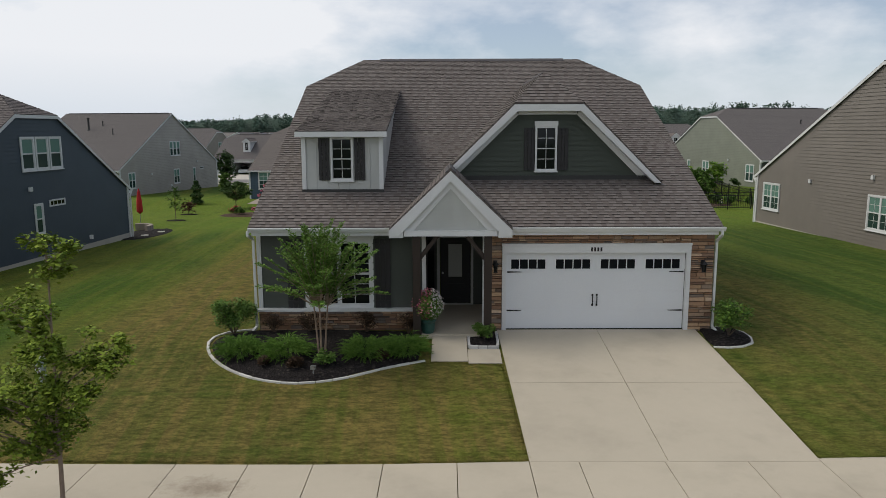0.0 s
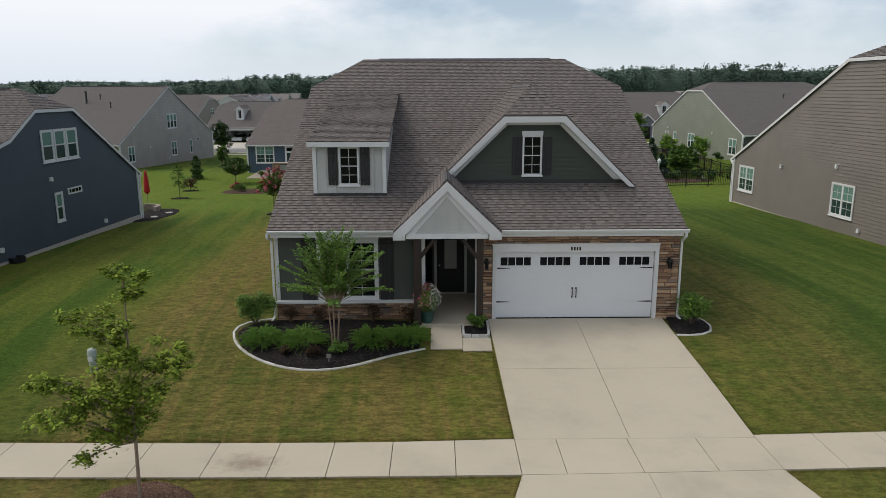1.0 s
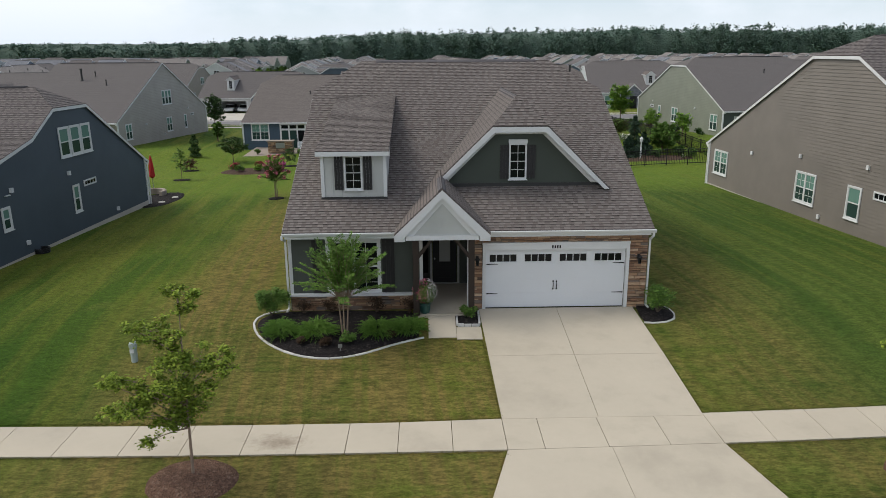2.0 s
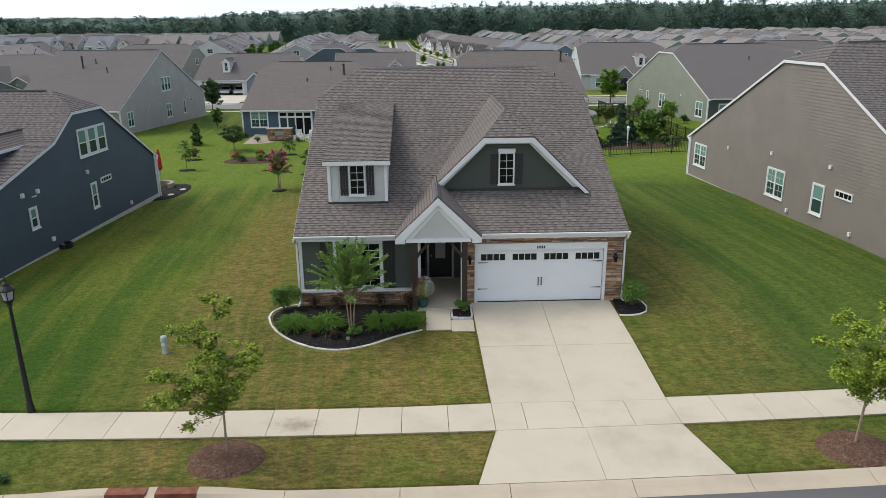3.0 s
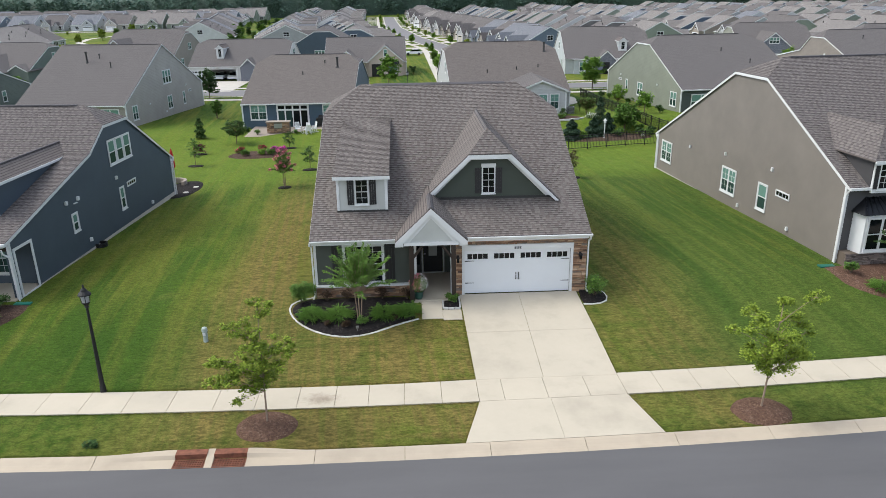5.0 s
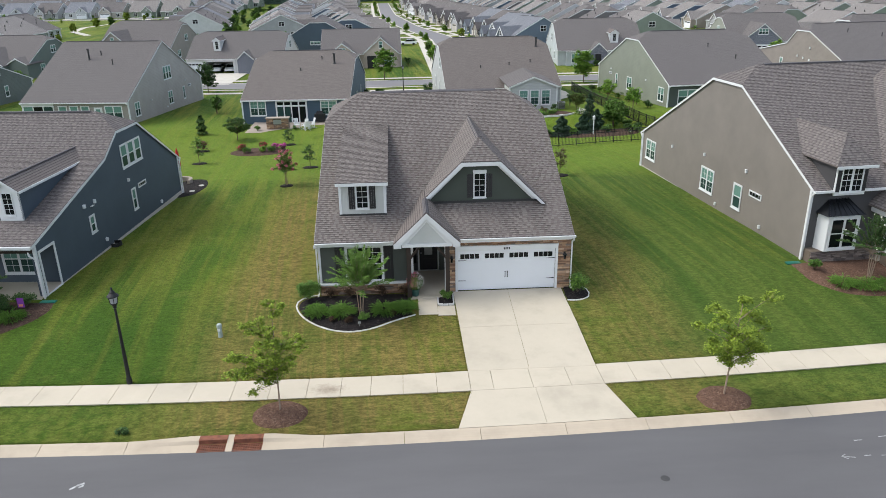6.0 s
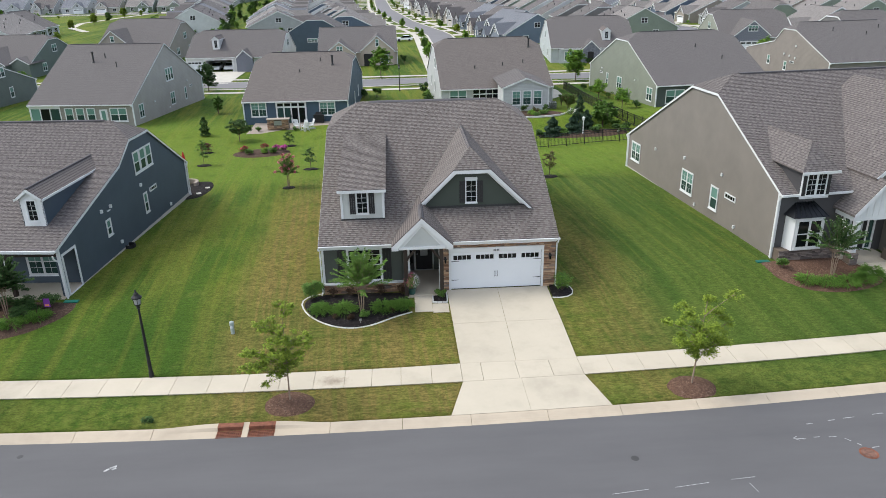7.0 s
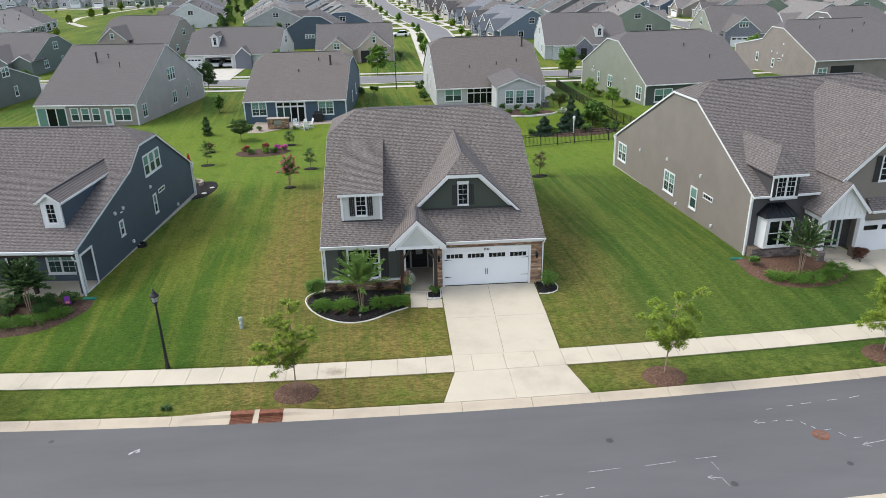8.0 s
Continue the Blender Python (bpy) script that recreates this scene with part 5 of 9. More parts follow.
        for i in (1, 2, 3):
            fr.box(-w / 2 + w * i / 4 - 0.012, -w / 2 + w * i / 4 + 0.012, -0.03, 0, 0.07, h - 0.07)
        wdw = part("window", fr, "white", self.ob, at=self.at(side, s, z))
        part("pane", MB().box(-w / 2 + 0.06, w / 2 - 0.06, -0.015, -0.003, 0.06, h - 0.06), "glass", wdw)

    def pipe(self, x, y, h=0.7, r=0.06):
        z = min(self.fz(y), self.bz(y))
        part("roof_pipe", MB().lathe((x, y, z - 0.1), [(r * 2.2, 0), (r * 1.3, 0.16), (r, 0.2), (r, h), (r * 1.5, h + 0.02), (r * 1.5, h + 0.14)], 8), "trim_shadow", self.ob)

    def front_gable(self, xc, half, y, z_eave, pitch=0.8, depth=None, panel=None, roof="shingle_grey", side="F", inset=0.0):
        """A cross gable standing on the front at y (negative: proud of the wall), with walls down to the ground."""
        top = z_eave + pitch * half
        o = 0.2
        back = depth if depth is not None else max(1.0, (top - self.ez) / max(self.sf, 0.1) + 0.3)
        flip = Matrix.Identity(4) if side == "F" else Matrix.Translation((0, self.d, 0)) @ Matrix.Rotation(math.pi, 4, "Z")
        for sg in (-1, 1):
            b = MB(flip)
            lo = z_eave - pitch * o
            pts = [(xc + sg * (half + o), y - 0.25, lo), (xc + sg * (half + o), back, lo), (xc, back, top), (xc, y - 0.25, top)]
            b.slab(pts[::sg], (0, 0, -0.1))
            slope = part("gable_slope", b, roof, self.ob)
            if roof == "shingle":
                shingled(pts[::sg], slope, 47 + sg, joined=True, tint="_grey")
            t = MB(flip)
            t.slab([(xc + sg * (half + o), y - 0.27, lo - 0.02), (xc, y - 0.27, top - 0.02), (xc, y - 0.27, top - 0.27), (xc + sg * (half + o - 0.2), y - 0.27, lo - 0.1)][::-sg], (0, 0.04, 0))
            part("gable_rake", t, "white", self.ob)
        b = MB(flip)
        left = xc - half + inset
        b.slab([(left, y, -0.4), (xc + half, y, -0.4), (xc + half, y, z_eave - 0.05), (xc, y, top - 0.15), (left, y, z_eave - 0.05 + inset * pitch)], (0, 0.3, 0))
        if inset:
            b.slab([(xc - half, y, 3.3), (left, y, 3.3), (left, y, z_eave - 0.05 + inset * pitch), (xc - half, y, z_eave - 0.05)], (0, 0.3, 0))
        b.box(left, left + 0.2, y + 0.3, 0.2, -0.4, z_eave - 0.05)
        b.box(xc + half - 0.2, xc + half, y + 0.3, 0.2, -0.4, z_eave - 0.05)
        return part("gable_wall", b, panel or self.mat, self.ob)

    def garage(self, xc, w, y=0.0, h=2.13):
        g = part("garage_door", MB().box(xc - w / 2, xc + w / 2, y - 0.05, y, 0, h), "white_door", self.ob)
        rr = MB()
        rr.box(xc - w / 2 - 0.12, xc - w / 2, y - 0.08, y, 0, h + 0.15)
        rr.box(xc + w / 2, xc + w / 2 + 0.12, y - 0.08, y, 0, h + 0.15)
        rr.box(xc - w / 2, xc + w / 2, y - 0.08, y, h, h + 0.15)
        part("garage_trim", rr, "white", g)
        for i in range(4):
            a = xc - w / 2 + w * (i + 0.12) / 4
            part("pane", MB().box(a, a + w / 4 * 0.76, y - 0.06, y - 0.052, h * 0.78, h * 0.92), "glass", g)

    def doghouse(self, xc, y, half, h, material="white"):
        """A small gabled dormer standing on the front slope, face at y."""
        z0 = self.fz(y)
        top = z0 + h
        for sg in (-1, 1):
            back = y + (top + half * 0.8 - z0) / self.sf + 0.2
            part("dormer_slope", MB().slab([(xc + sg * (half + 0.15), y - 0.2, top - 0.1), (xc + sg * (half + 0.15), back, top - 0.1), (xc, back, top + half * 0.8), (xc, y - 0.2, top + half * 0.8)][::sg], (0, 0, -0.06)), "shingle", self.ob)
            t = MB().slab([(xc + sg * (half + 0.15), y - 0.22, top - 0.12), (xc, y - 0.22, top + half * 0.8 - 0.02), (xc, y - 0.22, top + half * 0.8 - 0.2), (xc + sg * half, y - 0.22, top - 0.16)][::-sg], (0, 0.04, 0))
            part("dormer_rake", t, "white", self.ob)
            run = y + (top - 0.1 - z0) / self.sf
            part("dormer_eave", MB().box(*sorted((xc + sg * (half + 0.152), xc + sg * (half + 0.18))), y - 0.2, run, top - 0.22, top - 0.09), "white", self.ob)
            ck = MB().slab([(xc + sg * half, y, z0 - 0.1), (xc + sg * half, y, top), (xc + sg * half, y + (top - z0) / self.sf, top)][::-sg], (-sg * 0.05, 0, 0))
            part("dormer_cheek", ck, self.mat, self.ob)
        part("dormer_ridge", MB().box(xc - 0.07, xc + 0.07, y - 0.2, y + (top + half * 0.8 - z0) / self.sf, top + half * 0.8 - 0.02, top + half * 0.8 + 0.035), "shingle_dark", self.ob)
        part("dormer_face", MB().slab([(xc - half, y, z0 - 0.1), (xc + half, y, z0 - 0.1), (xc + half, y, top), (xc, y, top + half * 0.75), (xc - half, y, top)], (0, 0.08, 0)), material, self.ob)
        window(self.ob, on_wall(xc, y - 0.005, z0 + 0.28, -90), half * 0.92, h - 0.46, 1, (2, 2), False, 0.05)


def rear_to(xl, yl, xr, yr, d, z):
    """Pose of a house whose rear wall runs from (xl, yl) to (xr, yr) as seen from the street in front; also its width."""
    e = Vector((xr - xl, yr - yl))
    w = e.length
    e.normalize()
    ly = Vector((e.y, -e.x))
    o = (Vector((xl, yl)) + Vector((xr, yr))) / 2 - ly * d
    return pose(o.x, o.y, z, 0, 0, math.degrees(math.atan2(-e.y, -e.x))), w


def front_to(xl, yl, xr, yr, z):
    e = Vector((xr - xl, yr - yl))
    return pose((xl + xr) / 2, (yl + yr) / 2, z, 0, 0, math.degrees(math.atan2(e.y, e.x))), e.length


# neighbour on the left: navy
ang = Vector((1.45, 19.3)).normalized()
ex = Vector((ang.y, -ang.x))
LW = 13.0
m = pose(-20.83 - ex.x * LW / 2, 1.55 - ex.y * LW / 2, -0.27, 0, 0, math.degrees(math.atan2(ex.y, ex.x)))
navy = House("navy blue lap-sided house with grey shingle roof and white trim", m, LW, 19.35, 3.05, 7.4, (0.052, 0.072, 0.092), eave_b=2.78, ridge_y=11.9, clip_run=1.7, clip_z=6.47, roof="shingle", laps="RF", kink=(8.4, 5.25), porch=1.9, laid="R")
for s, z, w, h, u in ((11.1, 4.0, 0.94, 1.5, 1), (12.1, 4.0, 0.94, 1.5, 1), (13.1, 4.0, 0.94, 1.5, 1), (11.5, 1.1, 0.62, 1.42, 1), (5.85, 1.5, 0.62, 1.05, 1)):
    navy.win("R", s, z, w, h, u)
navy.strip_window("R", 12.9, 2.28, 1.2, 0.32)
for s, z in ((5.2, 3.15), (6.4, 3.1), (11.0, 3.1), (15.4, 0.32), (7.0, 0.55)):
    navy.vent("R", s, z)
navy.vent("R", 6.1, 3.0, 0.3, 0.04, 0.1, "white")
navy.doghouse(4.5, 1.9, 0.63, 1.7)
navy.doghouse(-3.6, 1.9, 0.63, 1.7)
# porch recessed under the main roof
part("porch_floor", MB().box(-6.42, 6.47, -0.3, 1.885, -0.4, 0.118), "concrete", navy.ob)
part("porch_ceiling", MB().box(-6.4, 6.45, -0.3, 1.9, 2.72, 2.76), "white", navy.ob)
part("porch_beam", MB().box(-6.42, 6.47, 0.02, 0.24, 2.45, 2.72), "darkwood", navy.ob)
for cx in (3.6, 0.3, -3.0):
    part("porch_column", MB().box(cx - 0.1, cx + 0.1, 0.03, 0.23, 0.1, 2.45), "darkwood", navy.ob)
fr = MB()
rect_ring(fr, -0.77, 0.77, 0.0, 2.5, 0.13, -0.04, 0.0)
part("porch_side_trim", fr, "white", navy.ob, at=navy.at("R", 0.95, 0.0))
part("corner_pier", MB().box(6.26, 6.46, 0.03, 0.25, 0.118, 2.45), navy.mat, navy.ob)
for wx in (4.4, -3.2):
    window(navy.ob, on_wall(wx, 1.87, 0.6, -90), 1.8, 1.7, 2, (2, 2))
ndoor = part("front_door", MB().box(1.2, 2.2, 1.82, 1.87, 0.1, 2.2), "black", navy.ob)
rr = MB()
rect_ring(rr, 1.08, 2.32, 0.1, 2.32, 0.12, 1.80, 1.86)
part("door_casing", rr, "white", ndoor)
downspout([(6.5, -0.55, 2.7), (6.5, -0.5, 2.5), (6.62, -0.2, 2.2), (6.62, -0.2, -0.2)], navy.ob)
downspout([(6.6, 19.75, 2.5), (6.62, 19.45, 2.2), (6.62, 19.45, -0.3)], navy.ob)

# neighbour on the right: taupe
rd = Vector((-1.9, 22.0)).normalized()
ex = Vector((rd.y, -rd.x))
RW = 15.5
m = pose(18.85 + ex.x * RW / 2, 2.08 + ex.y * RW / 2, -0.02, 0, 0, math.degrees(math.atan2(ex.y, ex.x)))
TAUPE_M = m
taupe = House("taupe lap-sided house with grey-brown shingle roof and white trim", m, RW, 21.5, 4.30, 9.35, (0.182, 0.162, 0.140), eave_b=2.95, ridge_y=9.6, clip_run=1.9, clip_z=8.42, roof="shingle", laps="LF", front=(0.060, 0.058, 0.060), laid="L")
HWR = RW / 2
for s, z, w, h, u in ((19.9, 0.9, 1.75, 1.55, 2), (10.75, 0.9, 1.75, 1.62, 2), (6.9, 0.9, 1.0, 1.6, 1)):
    taupe.win("L", s, z, w, h, u, grid=(2, 2) if u == 2 else (0, 0))
taupe.strip_window("L", 4.95, 2.15, 1.3, 0.38)
for s, z in ((16.2, 2.7), (11.4, 3.2), (6.2, 3.4), (4.1, 0.55), (9.3, 0.4)):
    taupe.vent("L", s, z, 0.15, 0.2, 0.1)
downspout([(-HWR - 0.1, -0.35, 4.05), (-HWR - 0.08, -0.1, 3.7), (-HWR - 0.08, -0.1, 0.05)], taupe.ob)
downspout([(-HWR - 0.1, 21.9, 2.7), (-HWR - 0.08, 21.6, 2.4), (-HWR - 0.08, 21.6, 0.0)], taupe.ob)


def laid_slope(name, pts, drop, parent, seed):
    """A roof slope with its shingles laid on it."""
    ob = part(name, MB().slab(pts, (0, 0, drop)), "shingle", parent)
    shingled(pts, ob, seed, joined=True, tint="_grey")
    return ob


def hip_dormer(h, xc, y, half, sill, top, rise=1.5):
    """A hipped dormer over the bay, with a pair of windows."""
    part("dormer_face", MB().box(xc - half, xc + half, y, y + 0.12, sill, top), "white", h.ob)
    for sg in (-1, 1):
        part("dormer_cheek", MB().box(xc + sg * half - 0.04, xc + sg * half + 0.04, y + 0.125, y + 2.5, sill, top), siding((0.060, 0.058, 0.060), False), h.ob)
    apex = top + rise
    yb = y + (apex - h.fz(y)) / h.sf + 0.5
    o = 0.28
    laid_slope("dormer_hip", [(xc - half - o, y - o, top), (xc + half + o, y - o, top), (xc, y + half * 1.1, apex)], -0.08, h.ob, 41)
    for sg in (-1, 1):
        laid_slope("dormer_slope", [(xc + sg * (half + o), y - o, top), (xc + sg * (half + o), yb, top), (xc, yb, apex), (xc, y + half * 1.1, apex)][::sg], -0.08, h.ob, 42 + sg)
    part("dormer_fascia", MB().box(xc - half - o, xc + half + o, y - o - 0.06, y - o, top - 0.16, top - 0.02), "white", h.ob)
    window(h.ob, on_wall(xc, y - 0.005, sill + 0.15, -90), half * 1.44, top - sill - 0.33, 2, (2, 2), False, 0.06)


hip_dormer(taupe, -HWR + 1.78, -0.46, 0.86, 3.85, 5.5, 1.4)
for sg in (-1, 1):
    shutter(taupe.ob, on_wall(-HWR + 1.78 + sg * 0.73, -0.465, 4.05, -90), 0.2, 1.15)
# bay window with a black metal roof over grey stone
bay = part("bay", MB().slab([(-HWR + 0.55, 0, 2.85), (-HWR + 0.70, -0.75, 2.85), (-HWR + 2.50, -0.75, 2.85), (-HWR + 2.65, 0, 2.85)], (0, 0, -1.98)), "white", taupe.ob)
mb = MB()
a, b, c, d2 = (-HWR + 0.38, 0.0, 2.86), (-HWR + 0.50, -0.9, 2.86), (-HWR + 2.70, -0.9, 2.86), (-HWR + 2.82, 0.0, 2.86)
e1, e2 = (-HWR + 1.05, 0.0, 3.55), (-HWR + 2.15, 0.0, 3.55)
mb.poly([b, c, e2, e1])
mb.poly([a, b, e1])
mb.poly([c, d2, e2])
mb.poly([d2, c, b, a])
part("bay_roof", mb, "metal_roof", bay)
for i in range(7):
    xx, xt = -HWR + 0.62 + i * 0.325, -HWR + 1.08 + i * 0.17
    part("seam", MB().slab([(xx, -0.9, 2.865), (xx + 0.025, -0.9, 2.865), (xt + 0.025, 0, 3.555), (xt, 0, 3.555)], (0, 0, 0.04)), "metal_roof", bay)
window(taupe.ob, on_wall(-HWR + 1.6, -0.76, 0.98, -90), 1.6, 1.75, 2, (0, 0), False)
base_wall = part("stone_base", MB().box(-HWR + 0.05, -HWR + 3.9, -0.62, 0.0, -0.3, 0.86), "mortar", taupe.ob)
stones(-HWR + 0.05, -HWR + 3.9, -0.1, 0.84, -0.62, base_wall, "stone_grey", 5)
# portico and garage gable
def open_portico(h, xc, half, y, z_eave, pitch, head):
    """A gabled porch roof on a beam, open below."""
    top, o = z_eave + pitch * half, 0.2
    lo = z_eave - pitch * o
    for sg in (-1, 1):
        laid_slope("gable_slope", [(xc + sg * (half + o), y - 0.25, lo), (xc + sg * (half + o), 2.0, lo), (xc, 2.0, top), (xc, y - 0.25, top)][::sg], -0.1, h.ob, 45 + sg)
        part("gable_rake", MB().slab([(xc + sg * (half + o), y - 0.27, lo - 0.02), (xc, y - 0.27, top - 0.02), (xc, y - 0.27, top - 0.27), (xc + sg * (half + o - 0.2), y - 0.27, lo - 0.1)][::-sg], (0, 0.04, 0)), "white", h.ob)
        part("side_beam", MB().box(*sorted((xc + sg * half, xc + sg * (half - 0.25))), y + 0.3, -0.03, head, z_eave - 0.05), "white", h.ob)
    part("gable_wall", MB().slab([(xc - half, y, head), (xc + half, y, head), (xc + half, y, z_eave - 0.05), (xc, y, top - 0.15), (xc - half, y, z_eave - 0.05)], (0, 0.3, 0)), "white", h.ob)
    for k in range(-4, 5):
        part("batten", MB().box(xc + k * 0.36 - 0.02, xc + k * 0.36 + 0.02, y - 0.025, y, head + 0.22, top - 0.42 - abs(k) * 0.36 * pitch), "white", h.ob)
    part("porch_ceiling", MB().box(xc - half + 0.25, xc + half - 0.25, y + 0.3, -0.03, head + 0.1, head + 0.14), "white", h.ob)
    part("porch_floor", MB().box(xc - half, xc + half, y - 0.2, -0.03, -0.4, 0.30), "concrete", h.ob)


open_portico(taupe, -HWR + 5.05, 1.45, -1.6, 3.4, 1.14, 2.75)
for cx in (-HWR + 3.85, -HWR + 6.25):
    part("porch_column", MB().box(cx - 0.15, cx + 0.15, -1.75, -1.45, 0.9, 2.75), "white", taupe.ob)
    pier = part("stone_pier", MB().box(cx - 0.25, cx + 0.25, -1.85, -1.35, -0.2, 0.9), "mortar", taupe.ob)
    stones(cx - 0.25, cx + 0.25, 0.0, 0.9, -1.85, pier, "stone_grey", int(cx * 10) % 17)
tdoor = part("front_door", MB().box(-HWR + 4.75, -HWR + 5.75, -0.09, -0.035, 0.31, 2.4), "black", taupe.ob)
part("door_glass", MB().box(-HWR + 5.0, -HWR + 5.5, -0.105, -0.09, 1.1, 2.2), "door_glass", tdoor)
rr = MB()
rect_ring(rr, -HWR + 4.2, -HWR + 6.3, 0.31, 2.54, 0.12, -0.10, -0.03)
rr.box(-HWR + 4.63, -HWR + 4.75, -0.10, -0.03, 0.31, 2.5)
rr.box(-HWR + 5.75, -HWR + 5.87, -0.10, -0.03, 0.31, 2.5)
part("door_casing", rr, "white", tdoor)
for sx in (4.32, 5.87):
    part("sidelight", MB().box(-HWR + sx, -HWR + sx + 0.31, -0.06, -0.035, 0.45, 2.42), "glass_shade", tdoor)
taupe.front_gable(-HWR + 9.4, 4.35, -0.9, 5.2, 0.93, 8.0, taupe.mat, "shingle", inset=1.85)
taupe.garage(-HWR + 9.4, 4.9, -0.92)
window(taupe.ob, on_wall(-HWR + 8.35, -0.93, 4.75, -90), 1.9, 1.6, 2, (2, 2), False, 0.07)
shutter(taupe.ob, on_wall(-HWR + 7.2, -0.93, 4.75, -90), 0.36, 1.6)
# pent roof over the garage door
laid_slope("pent_roof", [(-HWR + 6.9, -1.6, 3.15), (-HWR + 13.4, -1.6, 3.15), (-HWR + 13.4, -0.9, 3.75), (-HWR + 6.9, -0.9, 3.75)], -0.08, taupe.ob, 49)
part("gutter", MB().box(-HWR + 6.9, -HWR + 13.4, -1.72, -1.6, 3.02, 3.14), "white", taupe.ob)

# house behind, left: grey-green lap siding with a glazed sunroom
m, w = rear_to(-48.4, 57.5, -35.3, 56.0, 23.4, -1.85)
# side wall lightened, rear darkened: uneven daylight put into the wall colours
b0 = House("grey-beige lap-sided house with clipped sunroom and brown-grey roof", m, w, 23.4, 3.0, 8.95, (0.365, 0.335, 0.302), roof="shingle_grey", laps="", back=(0.26, 0.238, 0.212))
hw = w / 2
for s, z, ww, h, u in ((21.2, 0.75, 1.35, 1.75, 2), (10.55, 3.95, 0.8, 1.75, 1), (11.4, 3.95, 0.8, 1.75, 1), (12.25, 3.95, 0.8, 1.75, 1), (11.3, 0.65, 1.45, 1.75, 2), (6.7, 0.6, 0.75, 1.75, 1)):
    b0.win("L", s, z, ww, h, u)
b0.strip_window("L", 4.6, 2.05, 1.0, 0.32)
for s, z in ((17.2, 2.0), (5.8, 3.0), (12.8, 0.4)):
    b0.vent("L", s, z)
b0.win("B", -hw + 1.9, 0.7, 2.2, 1.7, 2)
for xx in (-hw + 5.4, -hw + 6.8, -hw + 8.2):
    b0.win("B", xx, 0.7, 1.1, 1.7, 1)
part("rear_door", MB().box(-hw + 3.3, -hw + 4.3, 23.4, 23.45, 0.1, 2.2), "white", b0.ob)
part("door_glass", MB().box(-hw + 3.55, -hw + 4.05, 23.45, 23.47, 0.4, 2.0), "glass_blind", b0.ob)
part("sunroom_frame", MB().box(hw - 3.9, hw - 0.05, 23.4, 23.46, 2.3, 2.75), "white", b0.ob)
for i in range(4):
    xx = hw - 3.9 + i * 1.26
    part("sunroom_post", MB().box(xx, xx + 0.12, 23.4, 23.48, 0, 2.3), "white", b0.ob)
    if i < 3:
        part("sunroom_pane", MB().box(xx + 0.12, xx + 1.26, 23.4, 23.43, 0.05, 2.3), ("glass_shade", "glass", "glass_blind")[i], b0.ob)
b0.pipe(1.5, 15.5, 1.3, 0.11)
b0.pipe(0.3, 14.6, 0.5)
b0.pipe(-2.0, 16.5, 0.6)

# blue house behind
m, w = rear_to(-21.5, 54.6, -8.68, 54.2, 23.5, -1.85)
b1 = House("slate blue lap-sided house with brown-grey shingle roof", m, w, 23.5, 3.1, 7.5, (0.048, 0.082, 0.118), clip_run=1.6, clip_z=6.6, roof="shingle_brown", laps="")
hw = w / 2
b1.win("B", hw - 1.85, 1.05, 1.95, 1.8, 2, True, (2, 2))
b1.win("B", -hw + 2.55, 1.05, 2.0, 1.7, 2, True, (2, 2))
slider = part("sliding_door", MB().box(hw - 7.7, hw - 3.95, 23.5, 23.54, 0.1, 2.85), "white", b1.ob)
for i in range(4):
    xx = hw - 7.50 + i * 0.88
    part("door_pane", MB().box(xx, xx + 0.72, 23.53, 23.56, 0.2, 2.10), "glass" if i < 2 else "glass_shade", slider)
    part("transom_pane", MB().box(xx, xx + 0.72, 23.53, 23.56, 2.30, 2.66), "glass", slider)
part("handle", MB().box(hw - 5.80, hw - 5.75, 23.56, 23.60, 0.9, 1.3), "black", slider)
for s in (8, 14):
    b1.win("L", s, 0.9, 0.9, 1.5, 1)
b1.pipe(-3.9, 15.3, 1.2, 0.13)
b1.pipe(-2.2, 14.2, 0.35)
b1.pipe(0.2, 17.0, 0.3)

# pale grey house behind
m, w = rear_to(3.35, 62.3, 18.6, 62.9, 22.0, -1.75)
b2 = House("pale grey lap-sided house with rear gable and brown-grey roof", m, w, 22.0, 2.55, 8.0, (0.42, 0.43, 0.43), clip_run=1.8, clip_z=7.0, roof="shingle_brown", laps="")
hw = w / 2
m2 = pose(14.1, 58.0, -1.8)
wing = thing("rear_wing", "pale grey gabled rear wing with three windows", "house", m2)
part("wing_wall", MB().slab([(-2.95, 0, -0.4), (2.95, 0, -0.4), (2.95, 0, 3.15), (0, 0, 4.25), (-2.95, 0, 3.15)], (0, 0.15, 0)), b2.mat, wing)
for sg in (-1, 1):
    part("wing_side", MB().box(sg * 2.95 - 0.05, sg * 2.95 + 0.05, 0, 5, -0.4, 3.1), b2.mat, wing)
    part("wing_slope", MB().slab([(sg * 3.2, -0.25, 3.12), (sg * 3.2, 9, 3.12), (0, 9, 4.36), (0, -0.25, 4.36)][::sg], (0, 0, -0.1)), "shingle_grey", wing)
    part("wing_rake", MB().slab([(sg * 3.2, -0.28, 3.1), (0, -0.28, 4.34), (0, -0.28, 4.14), (sg * 3.2, -0.28, 2.9)][::-sg], (0, 0.04, 0)), "white", wing)
    part("corner_board", MB().box(sg * 2.95 - 0.08, sg * 2.95 + 0.08, -0.06, 0.06, -0.4, 3.05), "white", wing)
for xx in (-1.25, 0.15, 1.55):
    window(wing, on_wall(xx, -0.02, 0.8, -90), 1.2, 1.9, 1, (2, 2), True)
b2.win("B", hw - 2.3, 0.55, 2.4, 1.7, 2)
porch2 = part("porch_glazing", MB().box(hw - 8.0, hw - 4.3, 22.0, 22.05, 0.1, 2.4), "white", b2.ob)
